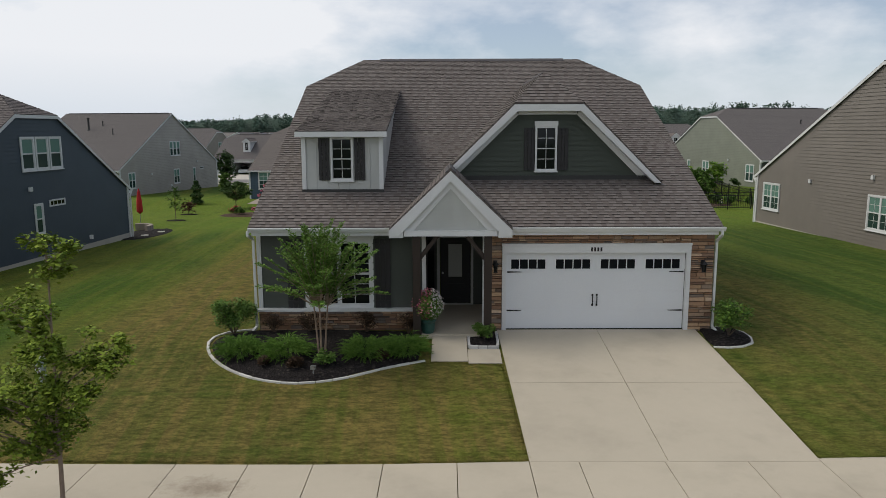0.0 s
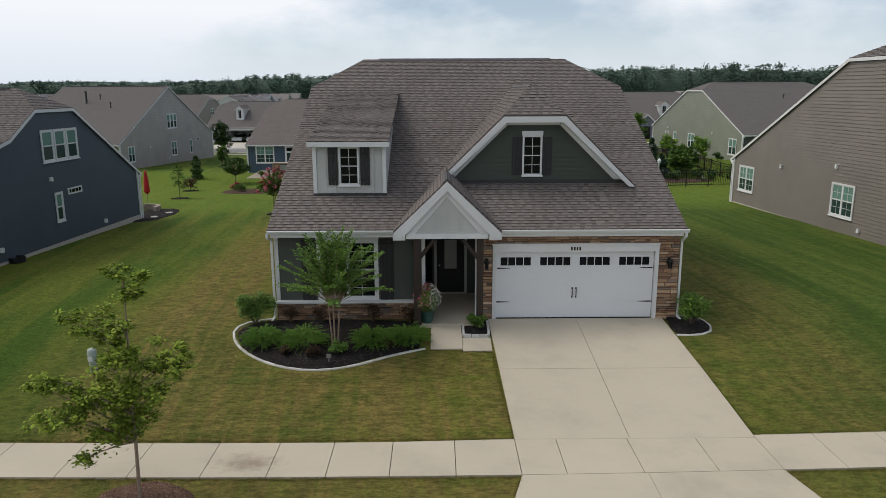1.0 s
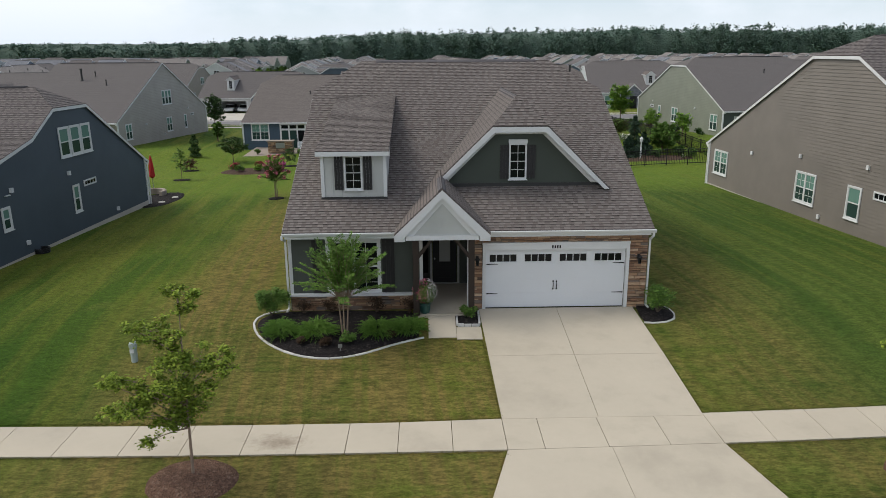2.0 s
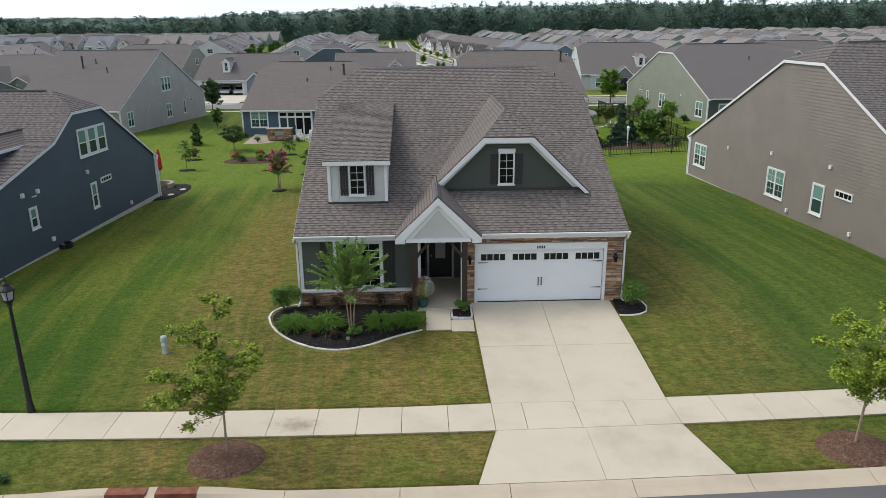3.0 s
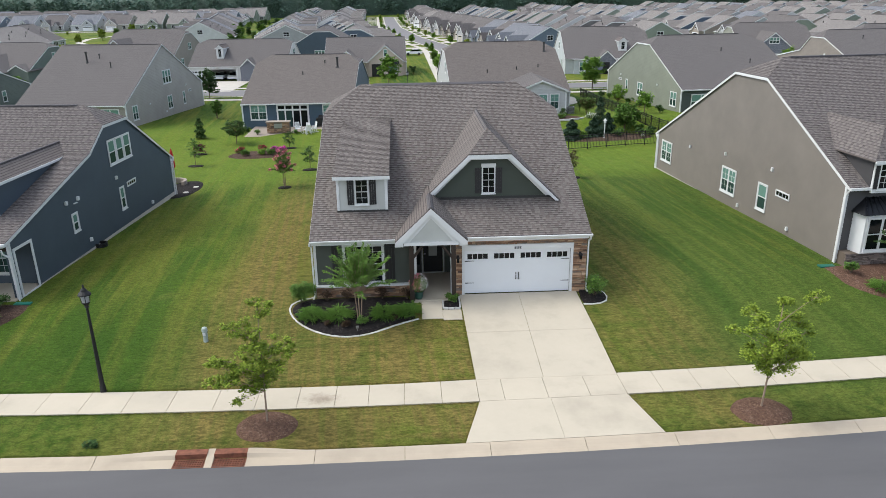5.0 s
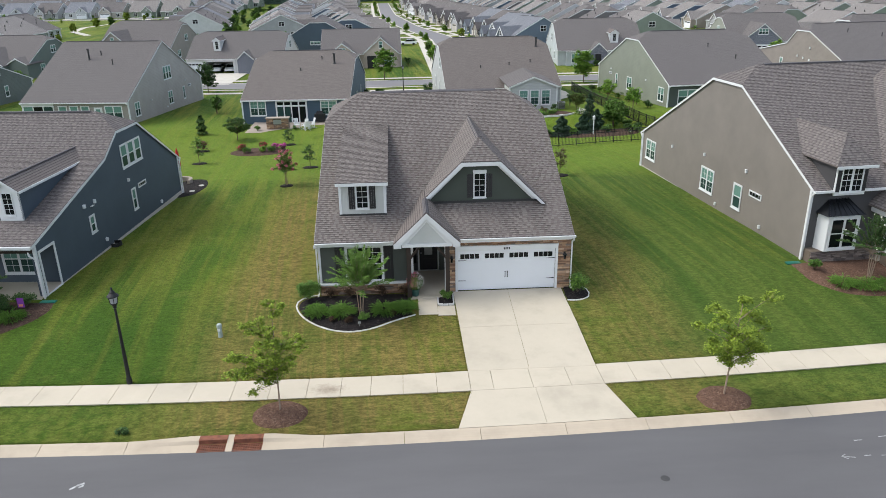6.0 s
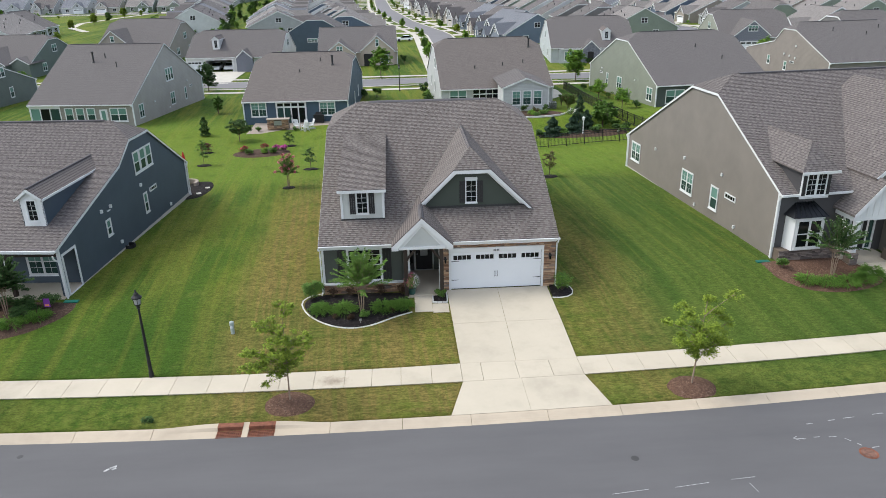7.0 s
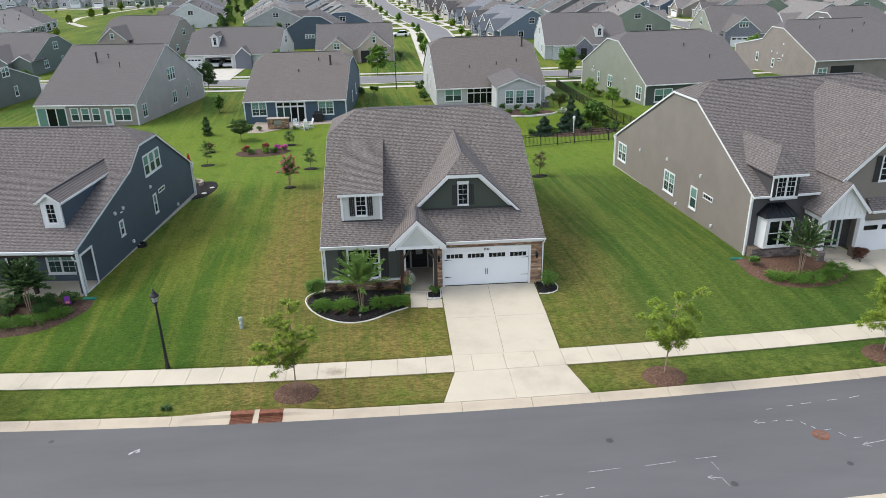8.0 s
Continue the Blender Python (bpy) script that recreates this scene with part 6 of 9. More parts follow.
for i in range(4):
    part("pane", MB().box(hw - 7.85 + i * 0.9, hw - 7.05 + i * 0.9, 22.03, 22.07, 0.2, 1.55), "glass", porch2)
    part("transom_pane", MB().box(hw - 7.85 + i * 0.9, hw - 7.05 + i * 0.9, 22.03, 22.07, 1.7, 2.2), "glass", porch2)
for s, z, ww, h in ((14, 4.2, 1.8, 1.5), (13, 0.8, 1.0, 1.5), (7, 0.8, 1.0, 1.5)):
    b2.win("R", s, z, ww, h, 2)
b2.pipe(-6.0, 13.5, 1.2, 0.13)
for px_, py_ in ((2.5, 18), (-1.5, 17.5), (-4.5, 17), (-3.0, 20)):
    b2.pipe(px_, py_, 0.35)

# sage green house behind, right
m, w = rear_to(31.0, 57.0, 46.9, 58.7, 23.9, -2.0)
b3 = House("sage green lap-sided house with dark grey shingle roof", m, w, 23.9, 3.35, 8.85, (0.195, 0.212, 0.168), clip_run=2.2, clip_z=7.9, roof="shingle_grey", laps="", back=(0.060, 0.075, 0.066))
hw = w / 2
for s, z, ww, h, u in ((21.9, 0.9, 1.7, 1.8, 2), (11.8, 0.9, 1.7, 1.8, 2), (7.2, 0.9, 0.8, 1.75, 1)):
    b3.win("R", s, z, ww, h, u)
b3.strip_window("R", 4.8, 2.3, 1.1, 0.32)
for s, z in ((17.2, 2.9), (5.0, 3.0)):
    b3.vent("R", s, z)
b3.win("B", hw - 2.6, 0.8, 2.6, 1.8, 2)
part("rear_door", MB().box(hw - 5.6, hw - 4.6, 23.9, 23.95, 0.1, 2.2), "white", b3.ob)
b3.pipe(-1, 16, 0.4)
b3.pipe(-3.5, 19, 0.5)

# ---- houses across the back street and beyond ----
def simple_house(label, m, w, d, base, eave=3.0, ridge=7.6, roof="shingle_grey", clipz=None, group="", windows=True, opening=None, kink=None):
    h = House(label, m, w, d, eave, ridge, base, clip_run=1.8 if clipz else 0.0, clip_z=clipz, roof=roof, laps="", group=group, opening=opening, kink=kink)
    if windows:
        for side in "LR":
            h.win(side, d * 0.25, 0.8, 1.7, 1.6, 2)
            h.win(side, d * 0.6, 0.8, 1.0, 1.6, 1)
            h.win(side, d * 0.5, 4.0, 1.9, 1.5, 2)
    return h


# left edge: two dark green houses
m, w = front_to(-74.0, 69.5, -61.8, 68.5, -2.1)
simple_house("dark green house beside the lawn", m, w, 17, (0.105, 0.128, 0.115), 2.7, 5.6)
m, w = front_to(-90.0, 112.0, -73.0, 111.0, -2.8)
g2 = simple_house("dark green house with white gabled garage", m, w, 20, (0.12, 0.148, 0.13), 2.9, 7.4, clipz=6.6)
g2.front_gable(1.5, 3.6, -2.5, 2.9, 0.75, 7.0)
g2.garage(1.5, 4.9, -2.52)
g2.front_gable(6.8, 1.9, -0.8, 2.9, 0.6, 5.0)
window(g2.ob, on_wall(1.5, -2.53, 3.5, -90), 0.8, 1.1)
# taupe house farther back on the left
m, w = front_to(-70.0, 136.0, -53.5, 134.5, -2.85)
g3 = simple_house("light taupe house with gabled front", m, w, 21, (0.29, 0.255, 0.22), 3.0, 8.6, clipz=7.7)
g3.front_gable(-3.8, 3.2, -1.0, 4.2, 0.85, 8.0)
window(g3.ob, on_wall(-3.8, -1.03, 4.4, -90), 0.9, 1.3)
# grey house with an open two-car garage
m, w = front_to(-44.3, 114.0, -25.5, 113.2, -2.85)
g4 = simple_house("light grey house with open garage and two parked cars", m, w, 17, (0.58, 0.59, 0.58), 3.0, 7.4, clipz=6.6, opening=(-5.6, -0.4, 2.3))
g4.garage(-7.8, 2.7, -0.02)
for jx in (-5.9, -0.4):
    part("garage_jamb", MB().box(jx, jx + 0.3, -0.1, 0, 0, 2.3), "white", g4.ob)
G4_M = m.copy()
part("garage_trim", MB().box(-6.0, 0.0, -0.12, -0.06, 2.3, 2.6), "white", g4.ob)
g4.front_gable(2.3, 1.6, -1.0, 2.9, 0.9, 5.0, M["stone_blue"])
g4.doghouse(-3.8, 2.2, 0.7, 2.0)
# beige house with two gables
m, w = front_to(-18.5, 117.0, -2.4, 117.4, -2.85)
g5 = simple_house("beige house with two white-trimmed front gables", m, w, 17, (0.44, 0.375, 0.31), 3.0, 7.2)
g5.front_gable(-3.6, 3.1, -2.2, 2.9, 0.75, 7.0)
window(g5.ob, on_wall(-3.6, -2.23, 3.0, -90), 1.3, 1.3, 2)
g5.front_gable(4.0, 3.4, -0.6, 3.2, 0.85, 8.0)
# no recess modelled: a black plate carries the shade of the doorway
part("door_recess", MB().box(1.2, 3.0, -0.95, -0.9, 0.05, 2.5), "black", g5.ob)
window(g5.ob, on_wall(5.4, -0.62, 0.6, -90), 1.8, 1.7, 2)
window(g5.ob, on_wall(4.0, -0.62, 3.9, -90), 0.8, 1.4)
part("awning", MB().slab([(4.3, -1.2, 2.5), (6.6, -1.2, 2.5), (6.6, -0.6, 3.0), (4.3, -0.6, 3.0)], (0, 0, -0.08)), "metal_roof", g5.ob)
# dark blue house behind it
g6 = simple_house("dark blue house with white-trimmed clipped gable", pose(-12.0, 152.5, -2.85, 0, 0, 90), 15.0, 19.5, (0.05, 0.075, 0.10), 3.0, 8.6, clipz=7.5, windows=False)
g6.win("L", 16.6, 0.8, 2.6, 1.7, 3)
g6.win("L", 10.6, 2.4, 2.4, 0.9, 3)
g6.win("L", 6.0, 0.9, 1.1, 1.6, 1)
g6.vent("L", 8.2, 4.2, 0.25, 0.3)
# pale blue-grey corner house
m, w = front_to(28.8, 113.4, 45.8, 111.9, -2.85)
g7 = simple_house("pale blue-grey house with stone entry and white trim", m, w, 22, (0.42, 0.45, 0.46), 3.1, 8.4, clipz=7.5)
g7.front_gable(-0.7, 1.8, -1.2, 2.9, 0.9, 6.0, M["stone_blue"])
# black plate on the gable, doorway shade put into its colour
part("door_recess", MB().box(-1.3, -0.1, -1.25, -1.2, 0.05, 2.3), "black", g7.ob)
g7.front_gable(-4.9, 2.0, -0.9, 2.8, 0.1, 2.0)
window(g7.ob, on_wall(-4.9, -0.92, 0.6, -90), 2.1, 1.8, 2)
g7.garage(3.6, 3.6, -0.02)
g7.doghouse(2.9, 2.2, 0.8, 1.9)
# taupe-grey house right of the sage one
m, w = rear_to(64.0, 74.0, 82.0, 75.5, 24, -2.3)
g8 = simple_house("grey-taupe house with open rear porch", m, w, 24, (0.215, 0.190, 0.168), 3.6, 8.6, clipz=7.6, windows=False, kink=(8.6, 5.4))
# flat black plate added on the wall for the shade of a porch
part("porch_opening", MB().box(2.2, 6.2, 24.0, 24.04, 0.1, 2.5), "black", g8.ob)
g8.win("B", 7.6, 0.8, 1.6, 1.5, 2)
for s, z in ((12.0, 3.4), (13.6, 3.2), (15.2, 3.0), (15.0, 4.9)):
    g8.vent("R", s, z, 0.25, 0.3)
g8.win("R", 7.6, 1.4, 0.8, 1.5, 1)
g8.win("R", 12.6, 0.9, 0.8, 1.5, 1)
g8.strip_window("R", 14.4, 2.2, 1.3, 0.4)
for s, z in ((-2.0, 16.5), (3.0, 15.0), (-5.5, 14.5)):
    g8.pipe(s, z, 0.5)
# sage green house beyond the stone gable
g10 = simple_house("sage green house with clipped gable and white trim", pose(93.5, 170.0, -2.85, 0, 0, -90), 15.0, 17, (0.20, 0.235, 0.18), 3.0, 8.4, clipz=7.5, windows=False)
for s, z in ((5.0, 3.2), (11.5, 3.0)):
    g10.vent("R", s, z, 0.25, 0.3)
g10.strip_window("R", 9.0, 1.6, 1.6, 0.5)
# stone-gabled garage house
m, w = front_to(70.0, 127.0, 86.0, 125.0, -2.85)
g9 = simple_house("house with grey stone garage gable", m, w, 20, (0.25, 0.26, 0.22), 3.0, 8.2, clipz=7.3)
g9.front_gable(-2.0, 3.8, -2.0, 3.6, 0.8, 7.0, M["stone_blue"])
g9.garage(-2.0, 4.9, -2.02)
window(g9.ob, on_wall(-2.0, -2.03, 4.3, -90), 2.1, 1.3, 3)

# rows of houses along the farther streets, copied from a few kinds
COLOURS = ((0.32, 0.33, 0.33), (0.08, 0.11, 0.155), (0.20, 0.235, 0.19), (0.38, 0.36, 0.32), (0.42, 0.44, 0.46), (0.15, 0.145, 0.14), (0.27, 0.24, 0.20), (0.62, 0.63, 0.63), (0.50, 0.51, 0.51))
KINDS = []


def far_window_meshes(fr, pn, w, h, units):
    rect_ring(fr, -w / 2, w / 2, 0, h, 0.12, -0.06, 0)
    fr.box(-w / 2, w / 2, -0.05, 0, h / 2 - 0.04, h / 2 + 0.04)
    for u in range(1, units):
        fr.box(-w / 2 + w * u / units - 0.05, -w / 2 + w * u / units + 0.05, -0.05, 0, 0.1, h - 0.1)
    pn.box(-w / 2 + 0.1, w / 2 - 0.1, -0.02, -0.003, 0.1, h - 0.1)


def far_windows(parent, spec, joined):
    """spec: (pose, width, height, units) of each window. Joined where they are too small to pick apart."""
    if joined:
        fr, pn = MB(), MB()
        for at, w, h, units in spec:
            fr.m = pn.m = at
            far_window_meshes(fr, pn, w, h, units)
        tagged(part("window_trim", fr, "white", parent), kind="stuff")
        tagged(part("glazing", pn, "glass", parent), kind="stuff")
        return
    for at, w, h, units in spec:
        key = ("far", w, h, units)
        if key not in CACHE:
            fr, pn = MB(), MB()
            far_window_meshes(fr, pn, w, h, units)
            CACHE[key] = (fr.mesh("window", "white"), pn.mesh("pane", "glass"))
        win = part("window", CACHE[key][0], None, parent, at=at)
        part("pane", CACHE[key][1], None, win)


def far_house(label, w, d, base, eave, ridge, roof, clipz, gx, steep=False, joined=False):
    """A compact house for the distance: wall, main roof, gable roof, trim, garage door, windows."""
    ob = thing("house", label, "house", pose(0, 0, -300), "houses of the estate")
    hw, ov = w / 2, 0.35
    k = (ridge - eave) / (d / 2)
    run = 2.0 if clipz else 0.0
    cz = clipz or ridge
    yc = (cz - eave) / k
    walls, tr, gr = MB(), MB(), MB()
    walls.poly([(-hw, 0, -0.6), (hw, 0, -0.6), (hw, 0, eave), (-hw, 0, eave)])
    walls.poly([(hw, d, -0.6), (-hw, d, -0.6), (-hw, d, eave), (hw, d, eave)])
    side = [(0, -0.6), (d, -0.6), (d, eave - 0.1), (d - yc, cz - 0.1), (yc, cz - 0.1), (0, eave - 0.1)]
    walls.poly([(hw, y, z) for y, z in side])
    walls.poly([(-hw, y, z) for y, z in side][::-1])
    e = eave - k * ov
    X = hw + 0.12
    fs = [(-X, -ov, e), (X, -ov, e), (X, yc, cz), (X - run, d / 2, ridge), (-X + run, d / 2, ridge), (-X, yc, cz)]
    slopes = [("front_slope", fs), ("rear_slope", [(-x, d - y, z) for x, y, z in fs])]
    if run:
        slopes += [("hip", [(X, yc, cz), (X, d - yc, cz), (X - run, d / 2, ridge)]), ("hip", [(-X, d - yc, cz), (-X, yc, cz), (-X + run, d / 2, ridge)])]
    for sx, nx in ((-X, -1), (X, 1)):
        for f in (lambda y: y, lambda y: d - y):
            edge_board(tr, (sx, f(-ov), e), (sx, f(yc), cz), 0.24, (nx, 0, 0), 0.02)
        if run:
            edge_board(tr, (sx, yc, cz), (sx, d - yc, cz), 0.24, (nx, 0, 0), 0.02)
    tr.box(-X, X, -ov - 0.12, -ov, e - 0.16, e)
    tr.box(-X, X, d + ov, d + ov + 0.12, e - 0.16, e)
    for cx in (-hw, hw):
        for cy in (0, d):
            tr.box(cx - 0.09, cx + 0.09, cy - 0.09, cy + 0.09, -0.5, eave - 0.1)
    half, gy, p = (2.0, -1.2, 1.25) if steep else (2.8, -1.5, 0.85)
    top = eave + p * half
    back = (top - eave) / k + 0.4
    face = MB() if steep else walls
    face.slab([(gx - half, gy, -0.6), (gx + half, gy, -0.6), (gx + half, gy, eave), (gx, gy, top - 0.1), (gx - half, gy, eave)], (0, 0.1, 0))
    if steep:
        hx = -gx * 1.1
        face.slab([(hx - 1.3, -1.6, 2.4), (hx + 1.3, -1.6, 2.4), (hx, -1.6, 4.3)], (0, 0.1, 0))
        for cx in (hx - 1.2, hx + 1.05):
            face.box(cx, cx + 0.15, -1.6, -1.45, -0.2, 2.4)
        for sg in (-1, 1):
            gr.slab([(hx + sg * 1.5, -1.8, 2.3), (hx + sg * 1.5, 2.6, 2.3), (hx, 2.6, 4.5), (hx, -1.8, 4.5)][::sg], (0, 0, -0.08))
        part("gable_face", face, siding(tuple(0.06 + v * 0.8 for v in base), True), ob)
    walls.poly([(gx + half, gy, -0.6), (gx + half, 0, -0.6), (gx + half, 0, eave), (gx + half, gy, eave)])
    walls.poly([(gx - half, 0, -0.6), (gx - half, gy, -0.6), (gx - half, gy, eave), (gx - half, 0, eave)])
    for sg in (-1, 1):
        gr.slab([(gx + sg * (half + 0.2), gy - 0.25, eave - 0.17), (gx + sg * (half + 0.2), back, eave - 0.17), (gx, back, top), (gx, gy - 0.25, top)][::sg], (0, 0, -0.1))
        tr.slab([(gx + sg * (half + 0.2), gy - 0.28, eave - 0.19), (gx, gy - 0.28, top - 0.02), (gx, gy - 0.28, top - 0.3), (gx + sg * (half - 0.1), gy - 0.28, eave - 0.27)][::-sg], (0, 0.04, 0))
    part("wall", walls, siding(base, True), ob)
    for nm, pts in slopes:
        part(nm, MB().slab(pts, (0, 0, -0.12)), roof, ob)
    for px_, f in ((-2.5, 0.72), (1.0, 0.80), (3.2, 0.66)):
        pz = eave + k * (d - d * f)
        if not joined:
            part("roof_pipe", MB().box(px_ - 0.09, px_ + 0.09, d * f - 0.09, d * f + 0.09, pz - 0.1, pz + 0.55), "trim_shadow", ob)
    part("ridge_cap", MB().box(-hw + run + 0.3, hw - run - 0.3, d / 2 - 0.13, d / 2 + 0.13, ridge - 0.03, ridge + 0.05), "shingle_dark", ob)
    part("gable_roof", gr, roof, ob)
    part("trim", tr, "white", ob)
    gd = part("garage_door", MB().box(gx - half * (0.62 if steep else 0.82), gx + half * (0.62 if steep else 0.82), gy - 0.05, gy, 0, 2.2), "sill_stone" if steep else "white_door", ob)
    part("pane", MB().box(gx - half * (0.54 if steep else 0.7), gx + half * (0.54 if steep else 0.7), gy - 0.07, gy - 0.051, 1.7, 2.0), "glass", gd)
    spec = [(on_wall(-gx * 1.5, -0.01, 0.7, -90), 1.7, 1.6, 2), (on_wall(gx, gy - 0.01, 3.3, -90), 0.9, 1.2, 1)]
    for sx, fc in ((hw + 0.01, 0), (-hw - 0.01, 180)):
        spec += [(on_wall(sx, 6, 0.8, fc), 1.6, 1.6, 2), (on_wall(sx, d / 2, 4.0, fc), 1.8, 1.4, 2)]
    spec += [(on_wall(-hw + 2.2, d + 0.01, 0.7, 90), 2.2, 1.6, 2), (on_wall(0.4, d + 0.01, 0.2, 90), 3.0, 2.2, 3), (on_wall(hw - 2.0, d + 0.01, 0.7, 90), 1.7, 1.6, 2)]
    far_windows(ob, spec, joined)
    return ob


class Kind:
    def __init__(self, ob):
        self.ob = ob


NAMES = ("pale grey", "blue-grey", "sage green", "cream", "white-grey", "brown-grey", "tan", "white", "off-white")
# mostly lightened roofs, with the haze of distance in their colour
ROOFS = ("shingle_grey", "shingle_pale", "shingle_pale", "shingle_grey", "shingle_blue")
DISTANT, COTTAGES, DISTANT_COTTAGES = [], [], []
for kinds, cottages, joined in ((KINDS, COTTAGES, False), (DISTANT, DISTANT_COTTAGES, True)):
    for i, c in enumerate(COLOURS):
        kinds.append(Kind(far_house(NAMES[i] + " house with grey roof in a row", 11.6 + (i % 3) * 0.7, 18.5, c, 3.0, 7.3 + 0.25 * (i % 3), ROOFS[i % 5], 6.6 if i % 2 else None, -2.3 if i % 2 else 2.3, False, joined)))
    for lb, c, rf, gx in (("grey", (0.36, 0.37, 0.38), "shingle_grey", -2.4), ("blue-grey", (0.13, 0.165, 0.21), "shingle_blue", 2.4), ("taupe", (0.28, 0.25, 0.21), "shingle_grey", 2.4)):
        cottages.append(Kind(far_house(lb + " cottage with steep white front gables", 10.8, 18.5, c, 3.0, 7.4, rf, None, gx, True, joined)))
KEEP_CLEAR = [(-95, -20, 100, 196), (-112, -72, 190, 216), (80, 128, 150, 192), (-20, 0, 95, 140), (25, 60, 100, 140), (60, 95, 60, 150), (-215, -92, 218, 338)]
street_x = lambda y: float(np.interp(y, [100, 185, 240, 325, 480], [11.0, 10.0, 0.5, -8.0, -14.0]))
rnd = random.Random(7)
placed, backs = [], []


def row_house(x, y, rz, kinds=KINDS, drive=True):
    if drive and any(a < x < b and c < y < d for a, b, c, d in KEEP_CLEAR):
        return
    i = rnd.randrange(len(kinds))
    kind = kinds[i] if y < 235 else (DISTANT_COTTAGES if kinds is COTTAGES else DISTANT + DISTANT_COTTAGES)[i]
    copy_thing(kind.ob, pose(x, y, ground_z(x, y) - 0.05, 0, 0, rz))
    (placed if drive else backs).append((x, y))


STREETS = (-224, -150, 0, 74, 148, 222, 296)
for k, off in enumerate(STREETS):
    for sg in (-1, 1):
        y = 148 + (k % 3 if off else 0) * 4 + (0 if off else (4 if sg > 0 else 30))
        while y < (215 if off in (-224, -150) else 470):
            sx = street_x(y) + off
            if abs(sx) < 110 + (y - 100) * 0.62:
                row_house(sx + sg * (12.5 if sg > 0 or off else 17.0) + rnd.uniform(-0.8, 1.2), y, ((-64 if off == 0 else -90) if sg > 0 else 90) + rnd.uniform(-5, 5), COTTAGES if off == 0 and sg > 0 and rnd.random() < 0.7 else KINDS)
            y += 15.2 + rnd.uniform(-0.5, 0.8)
# two rows backing on to a strip of gardens
garden_l = lambda y: float(np.interp(y, [196, 290, 360, 470], [-77.0, -96.0, -108.5, -122.0]))
garden_r = lambda y: street_x(y) - 37.0
y = 199
while y < 470:
    row_house(garden_l(y), y + 18, -86 + rnd.uniform(-4, 4), drive=False)
    row_house(garden_r(y), y, 98 + rnd.uniform(-4, 4), drive=False)
    y += 15.6 + rnd.uniform(-0.5, 0.8)
# rows across, facing the green
for y, rz in ((345, 0), (398, 180), (424, 0), (462, 180)):
    x = -330
    while x < -95:
        if abs(x) < 90 + (y - 100) * 0.66:
            row_house(x, y, rz, KINDS + COTTAGES)
        x += 15.5 + rnd.uniform(-0.5, 0.5)
# houses filling the sides at middle distance
for x, y, rz in ((-66, 40, 180), (-100, 70, 0), (-112, 112, 5), (-130, 150, 0), (100, 76, 180), (118, 78, 180), (104, 122, 0), (121, 121, 0), (138, 120, 0), (62, 30, 180), (-118, 66, 0)):
    copy_thing(KINDS[(int(abs(x)) // 7) % 9].ob, pose(x, y, ground_z(x, y) - 0.05, 0, 0, rz))
for h in KINDS + COTTAGES + DISTANT + DISTANT_COTTAGES:
    for o in list(h.ob.children_recursive):
        bpy.data.objects.remove(o)
    bpy.data.objects.remove(h.ob)

# back street, cross street, pavements
def ribbon(name, pts, width, z_up, material, label, category):
    b = MB()
    rows = []
    for i, (x, y) in enumerate(pts):
        p, q = pts[max(0, i - 1)], pts[min(len(pts) - 1, i + 1)]
        t = Vector((q[0] - p[0], q[1] - p[1])).normalized()
        n = Vector((-t.y, t.x)) * width / 2
        rows.append([(x + n.x, y + n.y, ground_z(x, y) + z_up), (x - n.x, y - n.y, ground_z(x, y) + z_up)])
    for a, c in zip(rows, rows[1:]):
        b.poly([a[0], a[1], c[1], c[0]])
    return solid(name, b, material, label, category, kind="structure")


back_y0 = lambda x: 92.2 + 0.0006 * (x - 5) ** 2
bx = list(range(-260, 261, 10))
ribbon("road", [(x, back_y0(x)) for x in bx], 8.6, 0.05, "asphalt_pale", "pale grey asphalt back street", "road")
for off, wd in ((-4.6, 0.6), (4.6, 0.6), (-8.6, 1.5), (8.0, 1.5)):
    ribbon("pavement" if wd > 1 else "kerb", [(x, back_y0(x) + off) for x in bx], wd, 0.08, "concrete_far", "pale concrete strip along the back street", "pavement")
for off in STREETS:
    ys = list(range(98, 217 if off in (-224, -150) else 481, 12))
    ribbon("road", [(street_x(y) + off, y) for y in ys], 6.6 if off == 0 else 8.0, 0.05, "asphalt_pale", "pale grey asphalt side street", "road")
    for o2, wd in ((-3.6 if off == 0 else -4.3, 0.6), (3.6 if off == 0 else 4.3, 0.6), (-7.0, 1.5), (7.0, 1.5)):
        ribbon("pavement" if wd > 1 else "kerb", [(street_x(y) + off + o2, y) for y in ys], wd, 0.09, "concrete_far", "pale concrete strip along a side street", "pavement")
ribbon("road", [(x, 333 + 0.0005 * (x + 150) ** 2) for x in range(-360, -89, 10)], 7.5, 0.06, "asphalt_pale", "pale grey asphalt street beyond the green", "road")
ribbon("pavement", [(x, 326 + 0.0005 * (x + 150) ** 2) for x in range(-360, -89, 10)], 2.2, 0.09, "concrete_far", "pale concrete path beside the green", "path")
ribbon("pavement", [(-108, 226), (-121, 246), (-127, 270), (-124, 296), (-119, 326)], 2.4, 0.08, "concrete_far", "pale winding concrete path on the green", "path")
b = MB()
